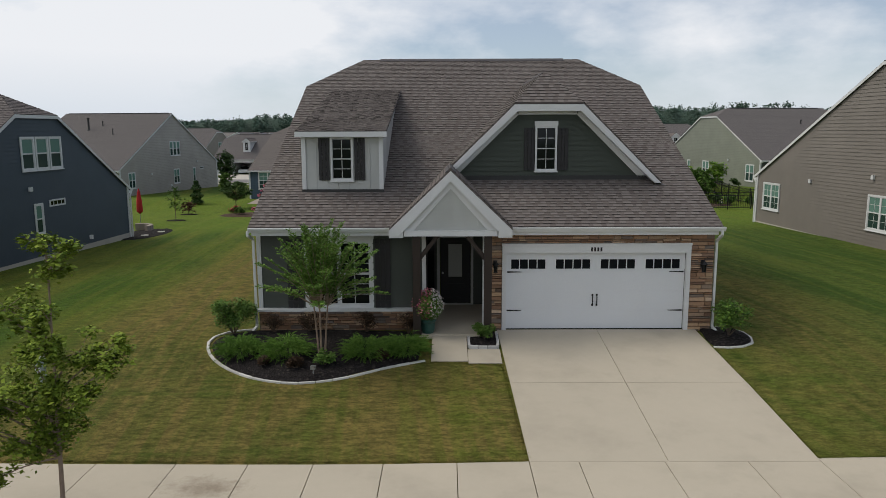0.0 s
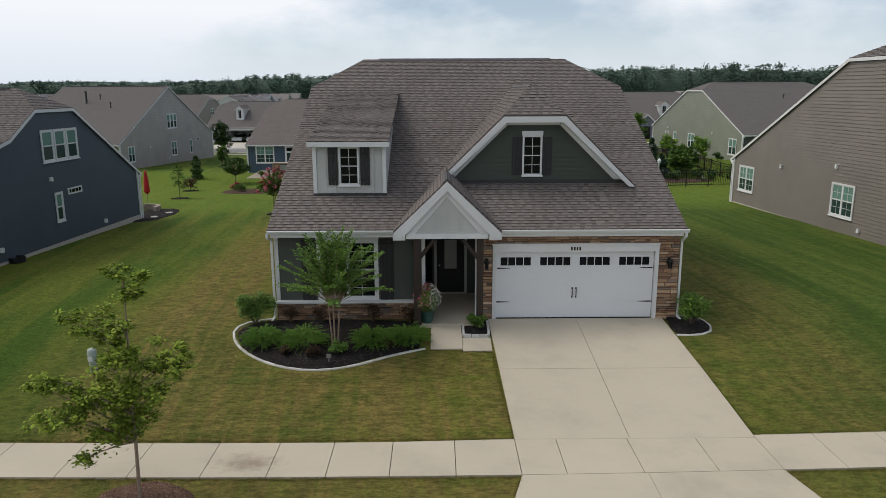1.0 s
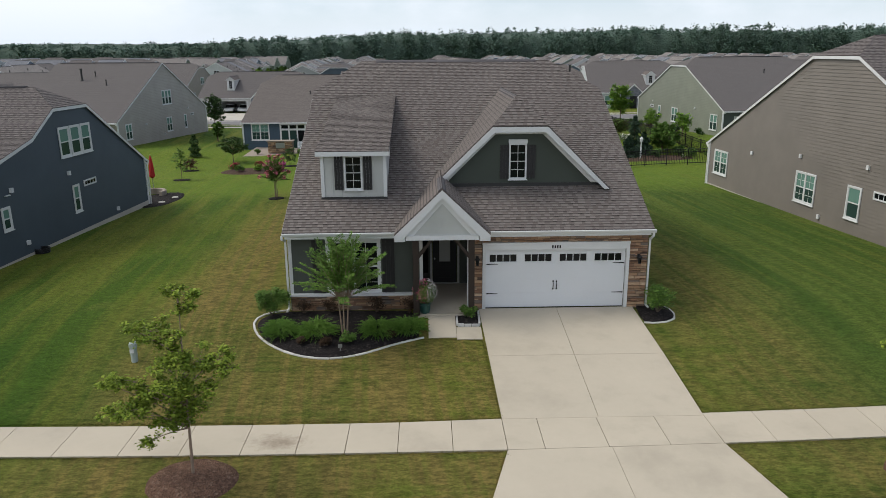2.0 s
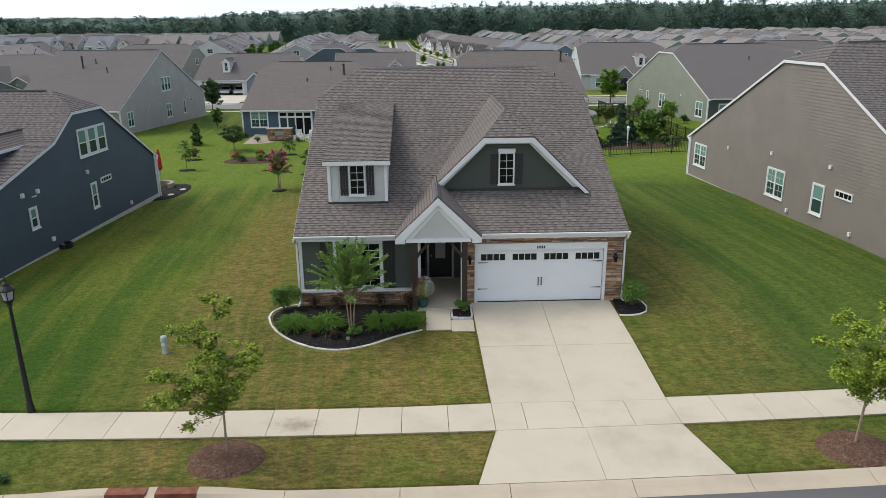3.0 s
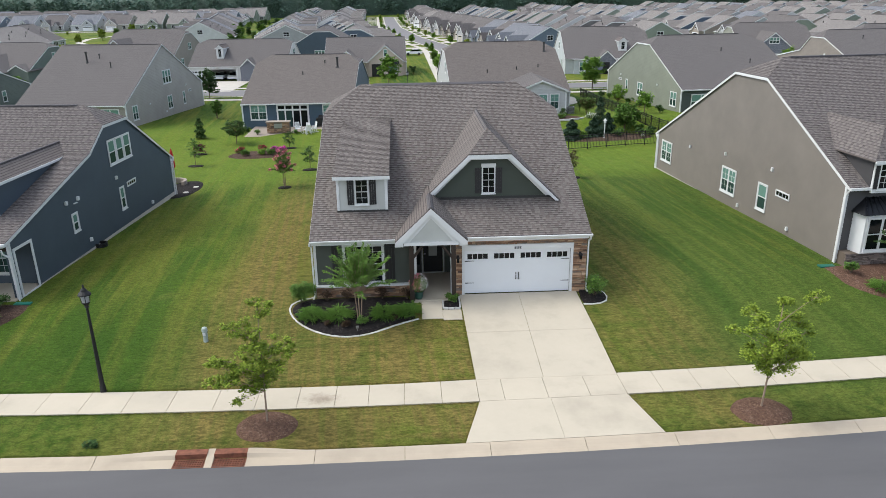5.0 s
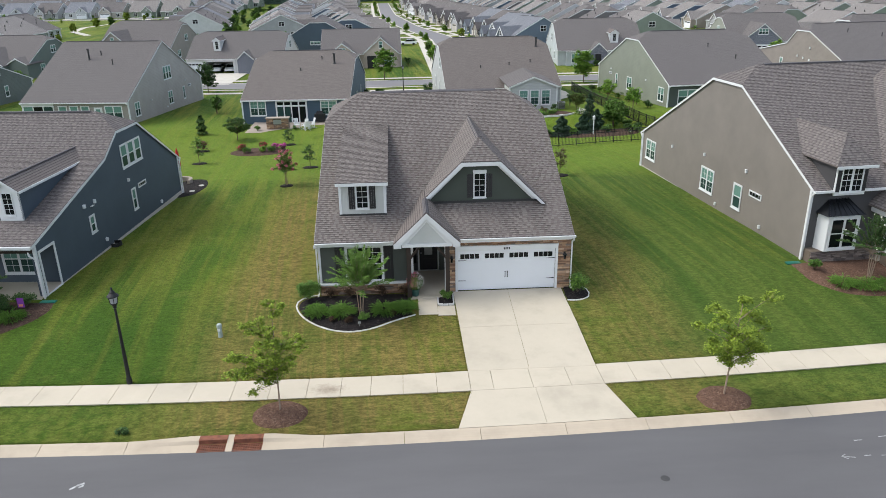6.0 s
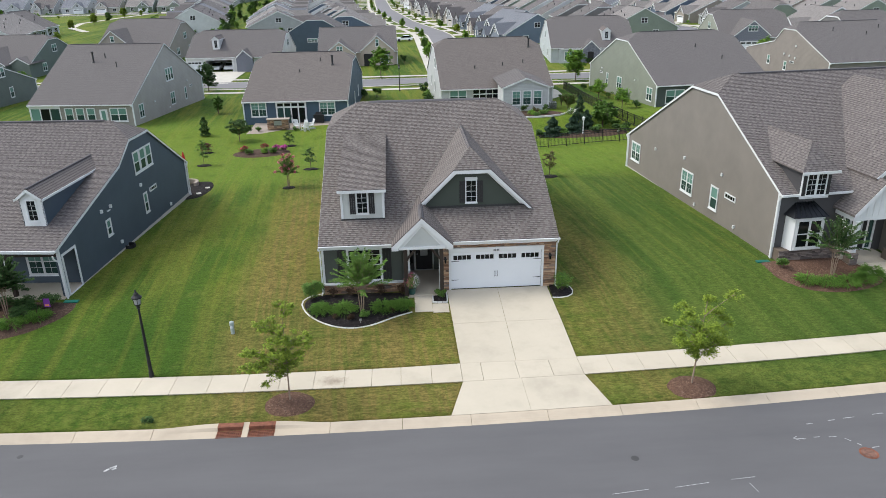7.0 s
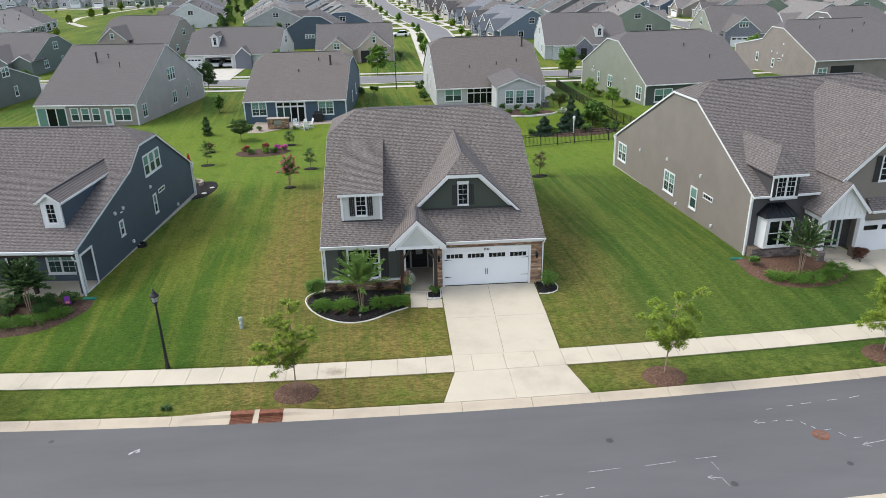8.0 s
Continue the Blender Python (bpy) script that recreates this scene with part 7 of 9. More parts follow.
for x, y in placed:
    if x < -95 and y > 300:
        z = ground_z(x, y) + 0.14
        b.poly([(x - 4.5, y - 9, z), (x + 0.5, y - 9, z), (x + 0.5, y - 1, z), (x - 4.5, y - 1, z)])
        continue
    sx = min((street_x(y) + o for o in STREETS), key=lambda v: abs(v - x))
    sg = 1 if x > sx else -1
    z = ground_z(x, y) + 0.12
    x0, x1 = sorted((sx + sg * 4, sx + sg * 13.6))
    b.poly([(x0, y - 4.5, z), (x1, y - 4.5, z), (x1, y + 0.2, z), (x0, y + 0.2, z)])
tagged(part("driveways", b, "concrete_far"), "pale concrete drives of the far houses", "driveway", kind="stuff")


# ---- planting helpers ----
def leaf_mesh(name, pts, size, material, seed=0, long=1.6, flat=0.9):
    """Many small four-cornered leaves at pts (n x 3), their faces turned more or less to the sky."""
    rg = np.random.default_rng(seed)
    n = len(pts)
    c = rg.normal(size=(n, 3)) * 0.62
    c[:, 2] = np.abs(c[:, 2]) + flat
    c /= np.linalg.norm(c, axis=1)[:, None]
    a = np.cross(c, rg.normal(size=(n, 3)))
    a /= np.linalg.norm(a, axis=1)[:, None]
    b = np.cross(c, a)
    s = size * rg.uniform(0.6, 1.35, (n, 1))
    L, W = a * s * long * 0.5, b * s * 0.5
    v = np.stack([pts - L, pts + W + c * s * 0.14, pts + L, pts - W + c * s * 0.14], 1).reshape(-1, 3)
    return quads(name, v, material)


def quads(name, v, material):
    n = len(v) // 4
    me = bpy.data.meshes.new(name)
    me.vertices.add(4 * n)
    me.vertices.foreach_set("co", v.astype(np.float32).ravel())
    me.loops.add(4 * n)
    me.loops.foreach_set("vertex_index", np.arange(4 * n, dtype=np.int32))
    me.polygons.add(n)
    me.polygons.foreach_set("loop_start", np.arange(0, 4 * n, 4, dtype=np.int32))
    me.update(calc_edges=True)
    me.materials.append(M[material])
    return me


def ball_points(rg, n, c, r, squash=0.75):
    d = rg.normal(size=(n, 3))
    d /= np.linalg.norm(d, axis=1)[:, None]
    d *= (rg.random((n, 1)) ** 0.45) * r
    d[:, 2] *= squash
    return d + np.array(c)


def bent_limb(mb, p, q, r0, r1, sag=0.1, n=3):
    p, q = Vector(p), Vector(q)
    prev, pr = p, r0
    for i in range(1, n + 1):
        t = i / n
        c = p.lerp(q, t) + Vector((0, 0, sag * math.sin(t * math.pi)))
        r = r0 + (r1 - r0) * t
        mb.tube(prev, c, pr, r, 6, caps=False)
        prev, pr = c, r


def clump_tree(label, at, height, clumps, leaf, bark="bark", seed=1, trunk_r=0.045, leaf_size=0.1, per=260, group="", lean=(0, 0)):
    """A young tree: trunk, limbs to each clump (x, y, z, radius), and clumps of leaves."""
    rg = np.random.default_rng(seed)
    t = thing("tree", label, "tree", pose(*at), group)
    tr = MB()
    tops = (lean[0], lean[1], height * 0.88)
    bent_limb(tr, (0, 0, -0.1), tops, trunk_r, trunk_r * 0.3, 0.0, 6)
    pts = []
    for cx, cy, cz, r in clumps:
        z0 = max(height * 0.28, cz - 0.25 - 0.45 * math.hypot(cx, cy))
        k = z0 / (height * 0.88)
        root = Vector((tops[0] * k, tops[1] * k, z0))
        bent_limb(tr, root, (cx, cy, cz), trunk_r * 0.45, trunk_r * 0.15, 0.05)
        m_ = int(per * (r / 0.45) ** 2)
        # twigs fan out from the limb's end; leaves crowd at their tips and thin out along the limb
        for q in range(9):
            d = rg.normal(size=3) * (1, 1, 0.5)
            d *= r * rg.uniform(0.35, 1.15) / np.linalg.norm(d)
            tip = np.array((cx, cy, cz)) + d
            tr.tube((cx, cy, cz), tuple(tip), trunk_r * 0.12, trunk_r * 0.06, 3, caps=False)
            pts.append(tip + rg.normal(size=(max(5, m_ // 11), 3)) * r * np.array((0.21, 0.21, 0.15)))
        f = rg.uniform(0.35, 1.0, (max(4, m_ // 9), 1))
        pts.append(np.array(root) * (1 - f) + np.array((cx, cy, cz)) * f + rg.normal(size=(len(f), 3)) * r * 0.22)
    part("trunk", tr, bark, t, smooth=True)
    part("crown", leaf_mesh("crown", np.concatenate(pts), leaf_size, leaf, seed), None, t)
    return t


def round_clumps(seed, n, radius, z0, z1, r=0.4):
    rg = random.Random(seed)
    res = []
    for i in range(n):
        z = z0 + (z1 - z0) * (i + 0.5) / n
        k = math.sin(math.pi * (0.18 + 0.75 * (z - z0) / (z1 - z0)))
        a = i * 2.4 + rg.uniform(-0.4, 0.4)
        d = radius * k * rg.uniform(0.5, 1.0)
        res.append((d * math.cos(a), d * math.sin(a), z, r * rg.uniform(0.8, 1.2)))
    return res


def bush(label, at, r, h, leaf, seed=1, n=900, size=0.07, group="", name="shrub", lumps=9, spiky=False, mix=None):
    rg = np.random.default_rng(seed)
    t = thing(name, label, "shrub", pose(*at), group)
    st = MB()
    pts = []
    if spiky:
        # arching fronds that spread outward and dip, each set with fine needles
        per = 34
        f = n // per
        unit = lambda v: v / np.linalg.norm(v, axis=-1, keepdims=True)
        a, e = rg.uniform(0, math.tau, f), rg.uniform(-0.05, 0.55, f)
        rad = r * 0.5 * np.sqrt(rg.random(f))
        o = np.stack([np.cos(a) * rad, np.sin(a) * rad, h * (0.1 + 0.75 * rg.random(f)) * (1.15 - rad / r)], 1)
        d = np.stack([np.cos(a) * np.cos(e), np.sin(a) * np.cos(e), np.sin(e)], 1)
        ln = r * rg.uniform(0.3, 0.62, f)
        s = ((np.arange(per) + rg.random((f, per))) / per)
        c = o[:, None] + d[:, None] * (ln[:, None] * s)[..., None]
        c[..., 2] -= 0.14 * r * s * s
        w = unit(d[:, None] + rg.normal(size=(f, per, 3)) * 0.75 * (1.1 - s)[..., None])
        q = unit(np.cross(w, rg.normal(size=(f, per, 3)))) * size
        L = (0.075 * (1.25 - 0.6 * s))[..., None]
        m_ = c + w * L * 0.45
        me = quads("foliage", np.stack([c, m_ + q, c + w * L, m_ - q], 2).reshape(-1, 3), leaf)
        part("foliage", me, None, t)
    else:
        for i in range(lumps):
            a = rg.uniform(0, math.tau)
            d = r * 0.62 * math.sqrt(rg.random())
            z = h * rg.uniform(0.35, 0.78)
            pts.append(ball_points(rg, n // lumps, (d * math.cos(a), d * math.sin(a), z), r * 0.42, 0.8))
            bent_limb(st, (0, 0, -0.03), (d * math.cos(a), d * math.sin(a), z), 0.012, 0.005, 0, 2)
        part("stem", st, "bark", t)
        part("foliage", leaf_mesh("foliage", np.concatenate(pts), size, leaf, seed), None, t)
        if mix:
            q = np.concatenate(pts)
            q = q[rg.random(len(q)) < mix[1]]
            q[:, 2] += size * 0.5
            part("blossom", leaf_mesh("blossom", q, size * mix[2], mix[0], seed + 5, 1.1), None, t)
    return t


def conifer(label, at, h, r, seed=1, leaf="leaf_dark", n=1500, column=False, plump=False):
    rg = np.random.default_rng(seed)
    t = thing("conifer", label, "tree", pose(*at))
    z = h * (0.06 + 0.94 * rg.random(n) ** 1.35)
    k = (1 - z / h) if not column else np.sqrt(np.clip(1 - (z / h) ** 2.2, 0, 1))
    k = k ** 0.6 if plump else k
    rr = r * k * (0.35 + 0.65 * np.sqrt(rg.random(n))) * (0.85 + 0.25 * np.sin(z * 9 + rg.random(n)))
    a = rg.uniform(0, math.tau, n)
    pts = np.stack([rr * np.cos(a), rr * np.sin(a), z], 1)
    part("trunk", MB().tube((0, 0, -0.1), (0, 0, h * 0.9), 0.06, 0.01, 6), "bark", t)
    part("crown", leaf_mesh("crown", pts, 0.2 * max(0.6, r) * (0.62 if n > 2000 else 1.0), leaf, seed), None, t)
    return t


def on_ground(x, y, up=0.0):
    return (x, y, ground_z(x, y) + up)


def smooth_loop(pts, n=8, closed=False):
    res = []
    m_ = len(pts)
    rng = range(m_ if closed else m_ - 1)
    for i in rng:
        p = [Vector(pts[(i + k) % m_] if closed else pts[max(0, min(m_ - 1, i + k))]) for k in (-1, 0, 1, 2)]
        for j in range(n):
            t = j / n
            res.append(0.5 * ((2 * p[1]) + (p[2] - p[0]) * t + (2 * p[0] - 5 * p[1] + 4 * p[2] - p[3]) * t * t + (3 * p[1] - p[0] - 3 * p[2] + p[3]) * t ** 3))
    if not closed:
        res.append(Vector(pts[-1]))
    return res


def bed(label, outline, material, up=0.07, mound=0.05, category="flower bed"):
    """A mulched bed filling a closed outline of 2D points, gently mounded and lumpy."""
    c = sum((Vector(p) for p in outline), Vector((0, 0))) / len(outline)
    rings = 7
    verts, faces = [], []
    n = len(outline)
    for k in range(rings):
        f = 1 - k / rings
        for p in outline:
            q = c + (Vector(p) - c) * f
            lump = 0.03 * noise.noise(Vector((q.x * 3, q.y * 3, 0.3)))
            verts.append((q.x, q.y, ground_z(q.x, q.y) + (up if k else -0.05) + mound * (1 - f * f) + (lump if k else 0)))
    verts.append((c.x, c.y, ground_z(c.x, c.y) + up + mound))
    for k in range(rings - 1):
        for i in range(n):
            j = (i + 1) % n
            faces.append((k * n + i, k * n + j, (k + 1) * n + j, (k + 1) * n + i))
    for i in range(n):
        faces.append(((rings - 1) * n + i, (rings - 1) * n + (i + 1) % n, len(verts) - 1))
    me = bpy.data.meshes.new("bed")
    me.from_pydata(verts, [], faces)
    me.materials.append(M[material])
    me.shade_smooth()
    return tagged(new("mulch_bed", me), label, category)


def ring_outline(x, y, rx, ry, n=26, wob=0.06, seed=0):
    return [(x + rx * math.cos(a) * (1 + wob * noise.noise(Vector((math.cos(a) * 2, math.sin(a) * 2, seed)))), y + ry * math.sin(a) * (1 + wob * noise.noise(Vector((math.cos(a) * 2, math.sin(a) * 2, seed + 9))))) for a in (k * math.tau / n for k in range(n))]


def edging(label, line, width=0.08, height=0.035, step=0.4):
    """Border stones set one after another along a line of 2D points."""
    t = thing("bed_edging", label, "edging")
    acc, i = 0.0, 0
    pts = [line[0]]
    for p, q in zip(line, line[1:]):
        L = (q - p).length
        while acc + L >= step:
            f = (step - acc) / L
            p = p.lerp(q, f)
            pts.append(p)
            L = (q - p).length
            acc = 0
        acc += L
    rr = random.Random(3)
    for p, q in zip(pts, pts[1:]):
        d = (q - p).normalized()
        nrm = Vector((-d.y, d.x)) * width / 2
        a, b = p + d * 0.008, q - d * 0.008
        h = height * rr.uniform(0.85, 1.1)
        za, zb = ground_z(a.x, a.y), ground_z(b.x, b.y)
        w2 = nrm * 0.82
        mb = MB()
        lo = [(a.x - nrm.x, a.y - nrm.y, za - 0.05), (b.x - nrm.x, b.y - nrm.y, zb - 0.05), (b.x + nrm.x, b.y + nrm.y, zb - 0.05), (a.x + nrm.x, a.y + nrm.y, za - 0.05)]
        hi = [(a.x - w2.x, a.y - w2.y, za + h), (b.x - w2.x, b.y - w2.y, zb + h), (b.x + w2.x, b.y + w2.y, zb + h), (a.x + w2.x, a.y + w2.y, za + h)]
        mb.poly(hi)
        for k in range(4):
            j = (k + 1) % 4
            mb.poly([lo[k], lo[j], hi[j], hi[k]])
        part("stone", mb, "edging", t)
    return t


# ---- front garden ----
walkway = thing("walkway", "pale concrete front walk in three slabs", "path", kind="structure")
for x0, x1, y0, y1, za, zb in ((-1.90, -0.985, -2.06, -0.63, -0.225, 0.0), (-0.975, -0.145, -2.2, -1.36, -0.235, -0.145)):
    part("slab", MB().slab([(x0, y0, za), (x1, y0, za), (x1, y1, zb), (x0, y1, zb)], (0, 0, -0.25)), "concrete", walkway)

loop = smooth_loop([(-6.85, 0.20), (-7.55, -0.15), (-7.82, -0.85), (-7.32, -1.98), (-6.3, -2.90), (-5.15, -3.28), (-4.05, -3.05), (-3.0, -2.45), (-1.98, -1.98)], 8)
bed("dark mulch bed in front of the house", [tuple(p) for p in loop] + [(-1.96, -0.66), (-2.3, 0.1), (-4.5, 0.22)], "mulch_dark", 0.06, 0.03)
edging("pale stone border of the front bed", loop)
sq = [Vector(p) for p in ((-0.93, -0.25), (-0.93, -1.27), (-0.17, -1.27), (-0.17, -0.25))]
bed("small dark mulch square beside the walk", [(-0.93, -1.27), (-0.17, -1.27), (-0.17, -0.2), (-0.93, -0.2)], "mulch_dark", 0.07, 0.01)
edging("pale stone border of the small square bed", sq, 0.08, 0.09, 0.25)
rloop = smooth_loop([(5.40, -1.22), (6.0, -1.25), (6.5, -0.98), (6.62, -0.5), (6.4, 0.1), (5.9, 0.3)], 6)
bed("dark mulch bed at the garage corner", [tuple(p) for p in rloop] + [(5.40, 0.1), (5.34, -0.7)], "mulch_dark", 0.06, 0.02)
edging("pale stone border of the corner bed", rloop)


def crape_myrtle(label, at, h, spread, leaf="leaf_myrtle", seed=1, limbs=34, blossom=None, leaf_size=0.06, stems=4, fork=0.05, steep=0.85):
    """Several pale stems, then limbs that fan up and out, feathered with twigs of paired leaves."""
    rg = np.random.default_rng(seed)
    t = thing("crape_myrtle", label, "tree", pose(*at))
    tr = MB()
    quad, tips, forks = [], [], []
    unit = lambda v: v / np.linalg.norm(v, axis=-1, keepdims=True)
    for i in range(stems):
        a = i * math.tau / stems + 0.6
        top = (fork * spread * math.cos(a), fork * spread * math.sin(a), h * 0.40)
        bent_limb(tr, (0.07 * math.cos(a), 0.07 * math.sin(a), -0.05), top, 0.030, 0.020, 0.02, 4)
        forks.append(np.array(top))
    for i in range(limbs):
        f = forks[i % stems]
        a, e = i * 2.39996 + rg.uniform(-0.3, 0.3), 0.06 + 1.42 * ((i + 0.5) / limbs) ** steep
        ln = rg.uniform(0.78, 1.06) / math.hypot(math.cos(e) / (spread * 0.5), math.sin(e) / (h * 0.60))
        d = np.array((math.cos(a) * math.cos(e), math.sin(a) * math.cos(e), math.sin(e)))
        arch = 0.10 * ln
        bent_limb(tr, f, f + d * ln, 0.011, 0.004, arch, 3)
        at_ = lambda s: f + d * ln * s + np.array((0, 0, arch * math.sin(s * math.pi)))
        side = unit(np.cross(d, (0.01, 0.02, 1.0)))
        n_tw = max(6, int(ln * 15))
        for k in range(n_tw):
            s = 0.22 + 0.78 * (k + rg.random()) / n_tw
            c = at_(s)
            td = unit(d * 0.8 + side * (1 if k % 2 else -1) * rg.uniform(0.4, 1.1) + np.array((0, 0, rg.uniform(0.0, 0.5))))
            tl = rg.uniform(0.16, 0.34) * (1.15 - 0.5 * s)
            m_ = max(8, int(tl / 0.013))
            x = (np.arange(m_) + 0.6) / m_
            base = c + td * (tl * x)[:, None]
            base[:, 2] -= 0.06 * x * x
            across = unit(np.cross(td, (0.0, 0.01, 1.0)))
            w = unit(td * 0.55 + across * np.where(np.arange(m_) % 2, 1, -1)[:, None] + rg.normal(size=(m_, 3)) * 0.28 + np.array((0, 0, 0.15)))
            wide = unit(np.cross(w, np.array((0, 0, 1.0)) + rg.normal(size=(m_, 3)) * 0.3)) * leaf_size * 0.36
            L = leaf_size * rg.uniform(0.8, 1.3, (m_, 1))
            quad.append(np.stack([base, base + w * L * 0.5 + wide, base + w * L, base + w * L * 0.5 - wide], 1).reshape(-1, 3))
        tips.append(at_(1.0))
    part("trunk", tr, "bark_pale", t, smooth=True)
    part("crown", quads("crown", np.concatenate(quad), leaf), None, t)
    if blossom:
        q = np.concatenate([ball_points(rg, blossom[1], c, 0.17) for c in tips if c[2] > h * 0.5])
        part("blossom", leaf_mesh("blossom", q, leaf_size, blossom[0], seed + 3, 1.0), None, t)
    return t


crape_myrtle("green crape myrtle with pale slender stems in the bed", on_ground(-4.62, -2.0), 3.45, 3.2, seed=4, limbs=66, leaf_size=0.052, stems=3, fork=0.06, steep=0.62)
for i, (x, y, r) in enumerate(((-6.75, -1.75, 0.72), (-5.55, -1.8, 0.82), (-3.55, -1.75, 0.76), (-2.55, -1.65, 0.74))):
    bush("spreading bright green juniper with spiky tips", on_ground(x, y, 0.05), r, 0.5, "leaf_juniper", 20 + i, 9000, 0.007, "junipers in the front bed", "juniper", spiky=True)
for i, (x, y, r, h) in enumerate(((-6.2, -0.3, 0.36, 0.62), (-5.25, -0.2, 0.4, 0.6), (-3.7, -0.25, 0.42, 0.7), (-2.55, -0.3, 0.38, 0.65), (-6.0, -2.4, 0.25, 0.3), (-5.15, -2.6, 0.25, 0.3), (-3.1, -2.1, 0.25, 0.3))):
    bush("dark russet-leaved shrub in mulch", on_ground(x, y, 0.05), r, h, "leaf_russet", 40 + i, 1100, 0.028, "russet shrubs in the front bed")
bush("low yellow-green shrub in mulch", on_ground(-4.5, -2.4, 0.06), 0.33, 0.32, "leaf_shrub", 52, 380, 0.06)
bush("dark glossy green shrub at the house corner", on_ground(-7.3, -0.35, 0.04), 0.68, 1.05, "leaf_shrub", 53, 4200, 0.045, lumps=13)
bush("loose green rose shrub beside the garage", on_ground(6.05, -0.55, 0.05), 0.66, 1.15, "leaf_shrub", 54, 2600, 0.042, lumps=16, mix=("leaf_lime", 0.25, 1.1))
bush("small rounded green shrub in a square bed", on_ground(-0.53, -0.75, 0.06), 0.34, 0.42, "leaf_shrub", 55, 1500, 0.035)
spot_light = thing("garden_light", "small grey path light in mulch", "garden light", pose(*on_ground(-4.67, -2.92, 0.08)))
part("stake", MB().tube((0, 0, -0.05), (0, 0, 0.12), 0.015, 0.015, 6), "steel", spot_light)
part("head", MB().box(-0.06, 0.06, -0.05, 0.05, 0.12, 0.2), "steel", spot_light)
# flower pot
pot = thing("flower_pot", "green glazed pot with pink and white flowers", "flower pot", pose(-2.02, -0.42, 0.03))
part("pot", MB().lathe((0, 0, 0), [(0.15, 0), (0.19, 0.1), (0.2, 0.3), (0.23, 0.34), (0.23, 0.40), (0.19, 0.40)], 16), "pot", pot, smooth=True)
rg = np.random.default_rng(5)
q = ball_points(rg, 1900, (0, 0, 0.74), 0.42, 1.0)
part("foliage", leaf_mesh("foliage", q, 0.05, "leaf_shrub", 5), None, pot)
q = ball_points(rg, 900, (0, 0, 0.78), 1.0, 1.0)
q = np.array([0, 0, 0.78]) + (q - np.array([0, 0, 0.78])) / np.linalg.norm(q - np.array([0, 0, 0.78]), axis=1)[:, None] * rg.uniform(0.36, 0.45, (900, 1))
part("pink_blossom", leaf_mesh("pink_blossom", q[(q[:, 0] < 0.12)], 0.05, "petal_pink", 6, 1.0), None, pot)
part("white_blossom", leaf_mesh("white_blossom", q[(q[:, 0] >= 0.08)], 0.05, "petal_white", 7, 1.0), None, pot)

# ---- verge and street ----
TREE_L = [(-0.45, 0.1, 4.48, 0.24), (-0.1, -0.1, 4.42, 0.26), (-0.32, 0.0, 4.1, 0.24), (-1.05, 0.2, 3.5, 0.36), (-1.4, 0.1, 3.6, 0.2), (-0.62, 0.1, 3.3, 0.26), (-0.42, 0.0, 3.5, 0.2), (-0.36, -0.1, 2.98, 0.34),
          (0.05, 0.2, 2.82, 0.34), (0.45, 0.2, 2.8, 0.32), (0.76, -0.1, 2.72, 0.26), (0.4, -0.3, 2.34, 0.3), (-0.82, 0.4, 2.64, 0.3), (-1.3, -0.1, 2.46, 0.24), (-1.62, -0.2, 2.44, 0.28), (-1.9, -0.1, 2.4, 0.22), (-0.87, -0.2, 2.26, 0.3),
          (-0.28, -0.1, 2.3, 0.44), (-1.2, -0.3, 1.88, 0.32), (-0.78, 0.2, 1.9, 0.38), (-1.85, 0.1, 1.6, 0.26), (-1.5, 0.0, 1.7, 0.26), (-0.2, 0.1, 1.82, 0.38), (-0.52, 0.0, 1.42, 0.34), (-0.08, 0.2, 1.5, 0.28), (-0.95, -0.1, 0.95, 0.2)]
TREE_L = [(x + 0.11 * z, y, z, r) for x, y, z, r in TREE_L]
TREE_R = [(x - 0.1, y, z * 1.1, r) for x, y, z, r in [(0.4, 0.0, 1.95, 0.6), (0.0, 0.3, 1.75, 0.45), (-0.45, 0.1, 3.2, 0.42), (-0.8, -0.3, 2.9, 0.3), (0.85, 0.2, 2.95, 0.42), (1.45, 0.1, 3.75, 0.3), (1.25, -0.2, 2.0, 0.42), (-0.6, -0.2, 2.1, 0.38), (0.15, -0.4, 2.6, 0.5), (1.0, 0.4, 1.6, 0.35), (0.5, 0.3, 3.6, 0.3), (-1.15, 0.1, 2.75, 0.26), (1.3, 0.1, 2.55, 0.3), (0.1, 0.0, 1.4, 0.34)]]
for i, (x, y, cl, ln) in enumerate(((-7.41, -8.98, TREE_L, (0.05, 0.1)), (9.85, -9.2, TREE_R, (0.2, 0.0)), (21.2, -8.3, round_clumps(5, 13, 1.1, 1.2, 3.8, 0.45), (0.1, 0)), (-22.5, -8.6, round_clumps(8, 13, 1.1, 1.2, 3.9, 0.45), (0.1, 0)))):
    bed("ring of brown mulch round a young tree", ring_outline(x, y - 0.1, 1.12, 0.88, seed=i), "mulch_red", 0.04, 0.12)
    clump_tree("young street tree with clumped yellow-green leaves", on_ground(x, y, 0.1), 4.3 if i != 1 else 3.8, cl, "leaf_oak", "bark_pale", 60 + i, 0.042, 0.052, 1250, "street trees", ln)


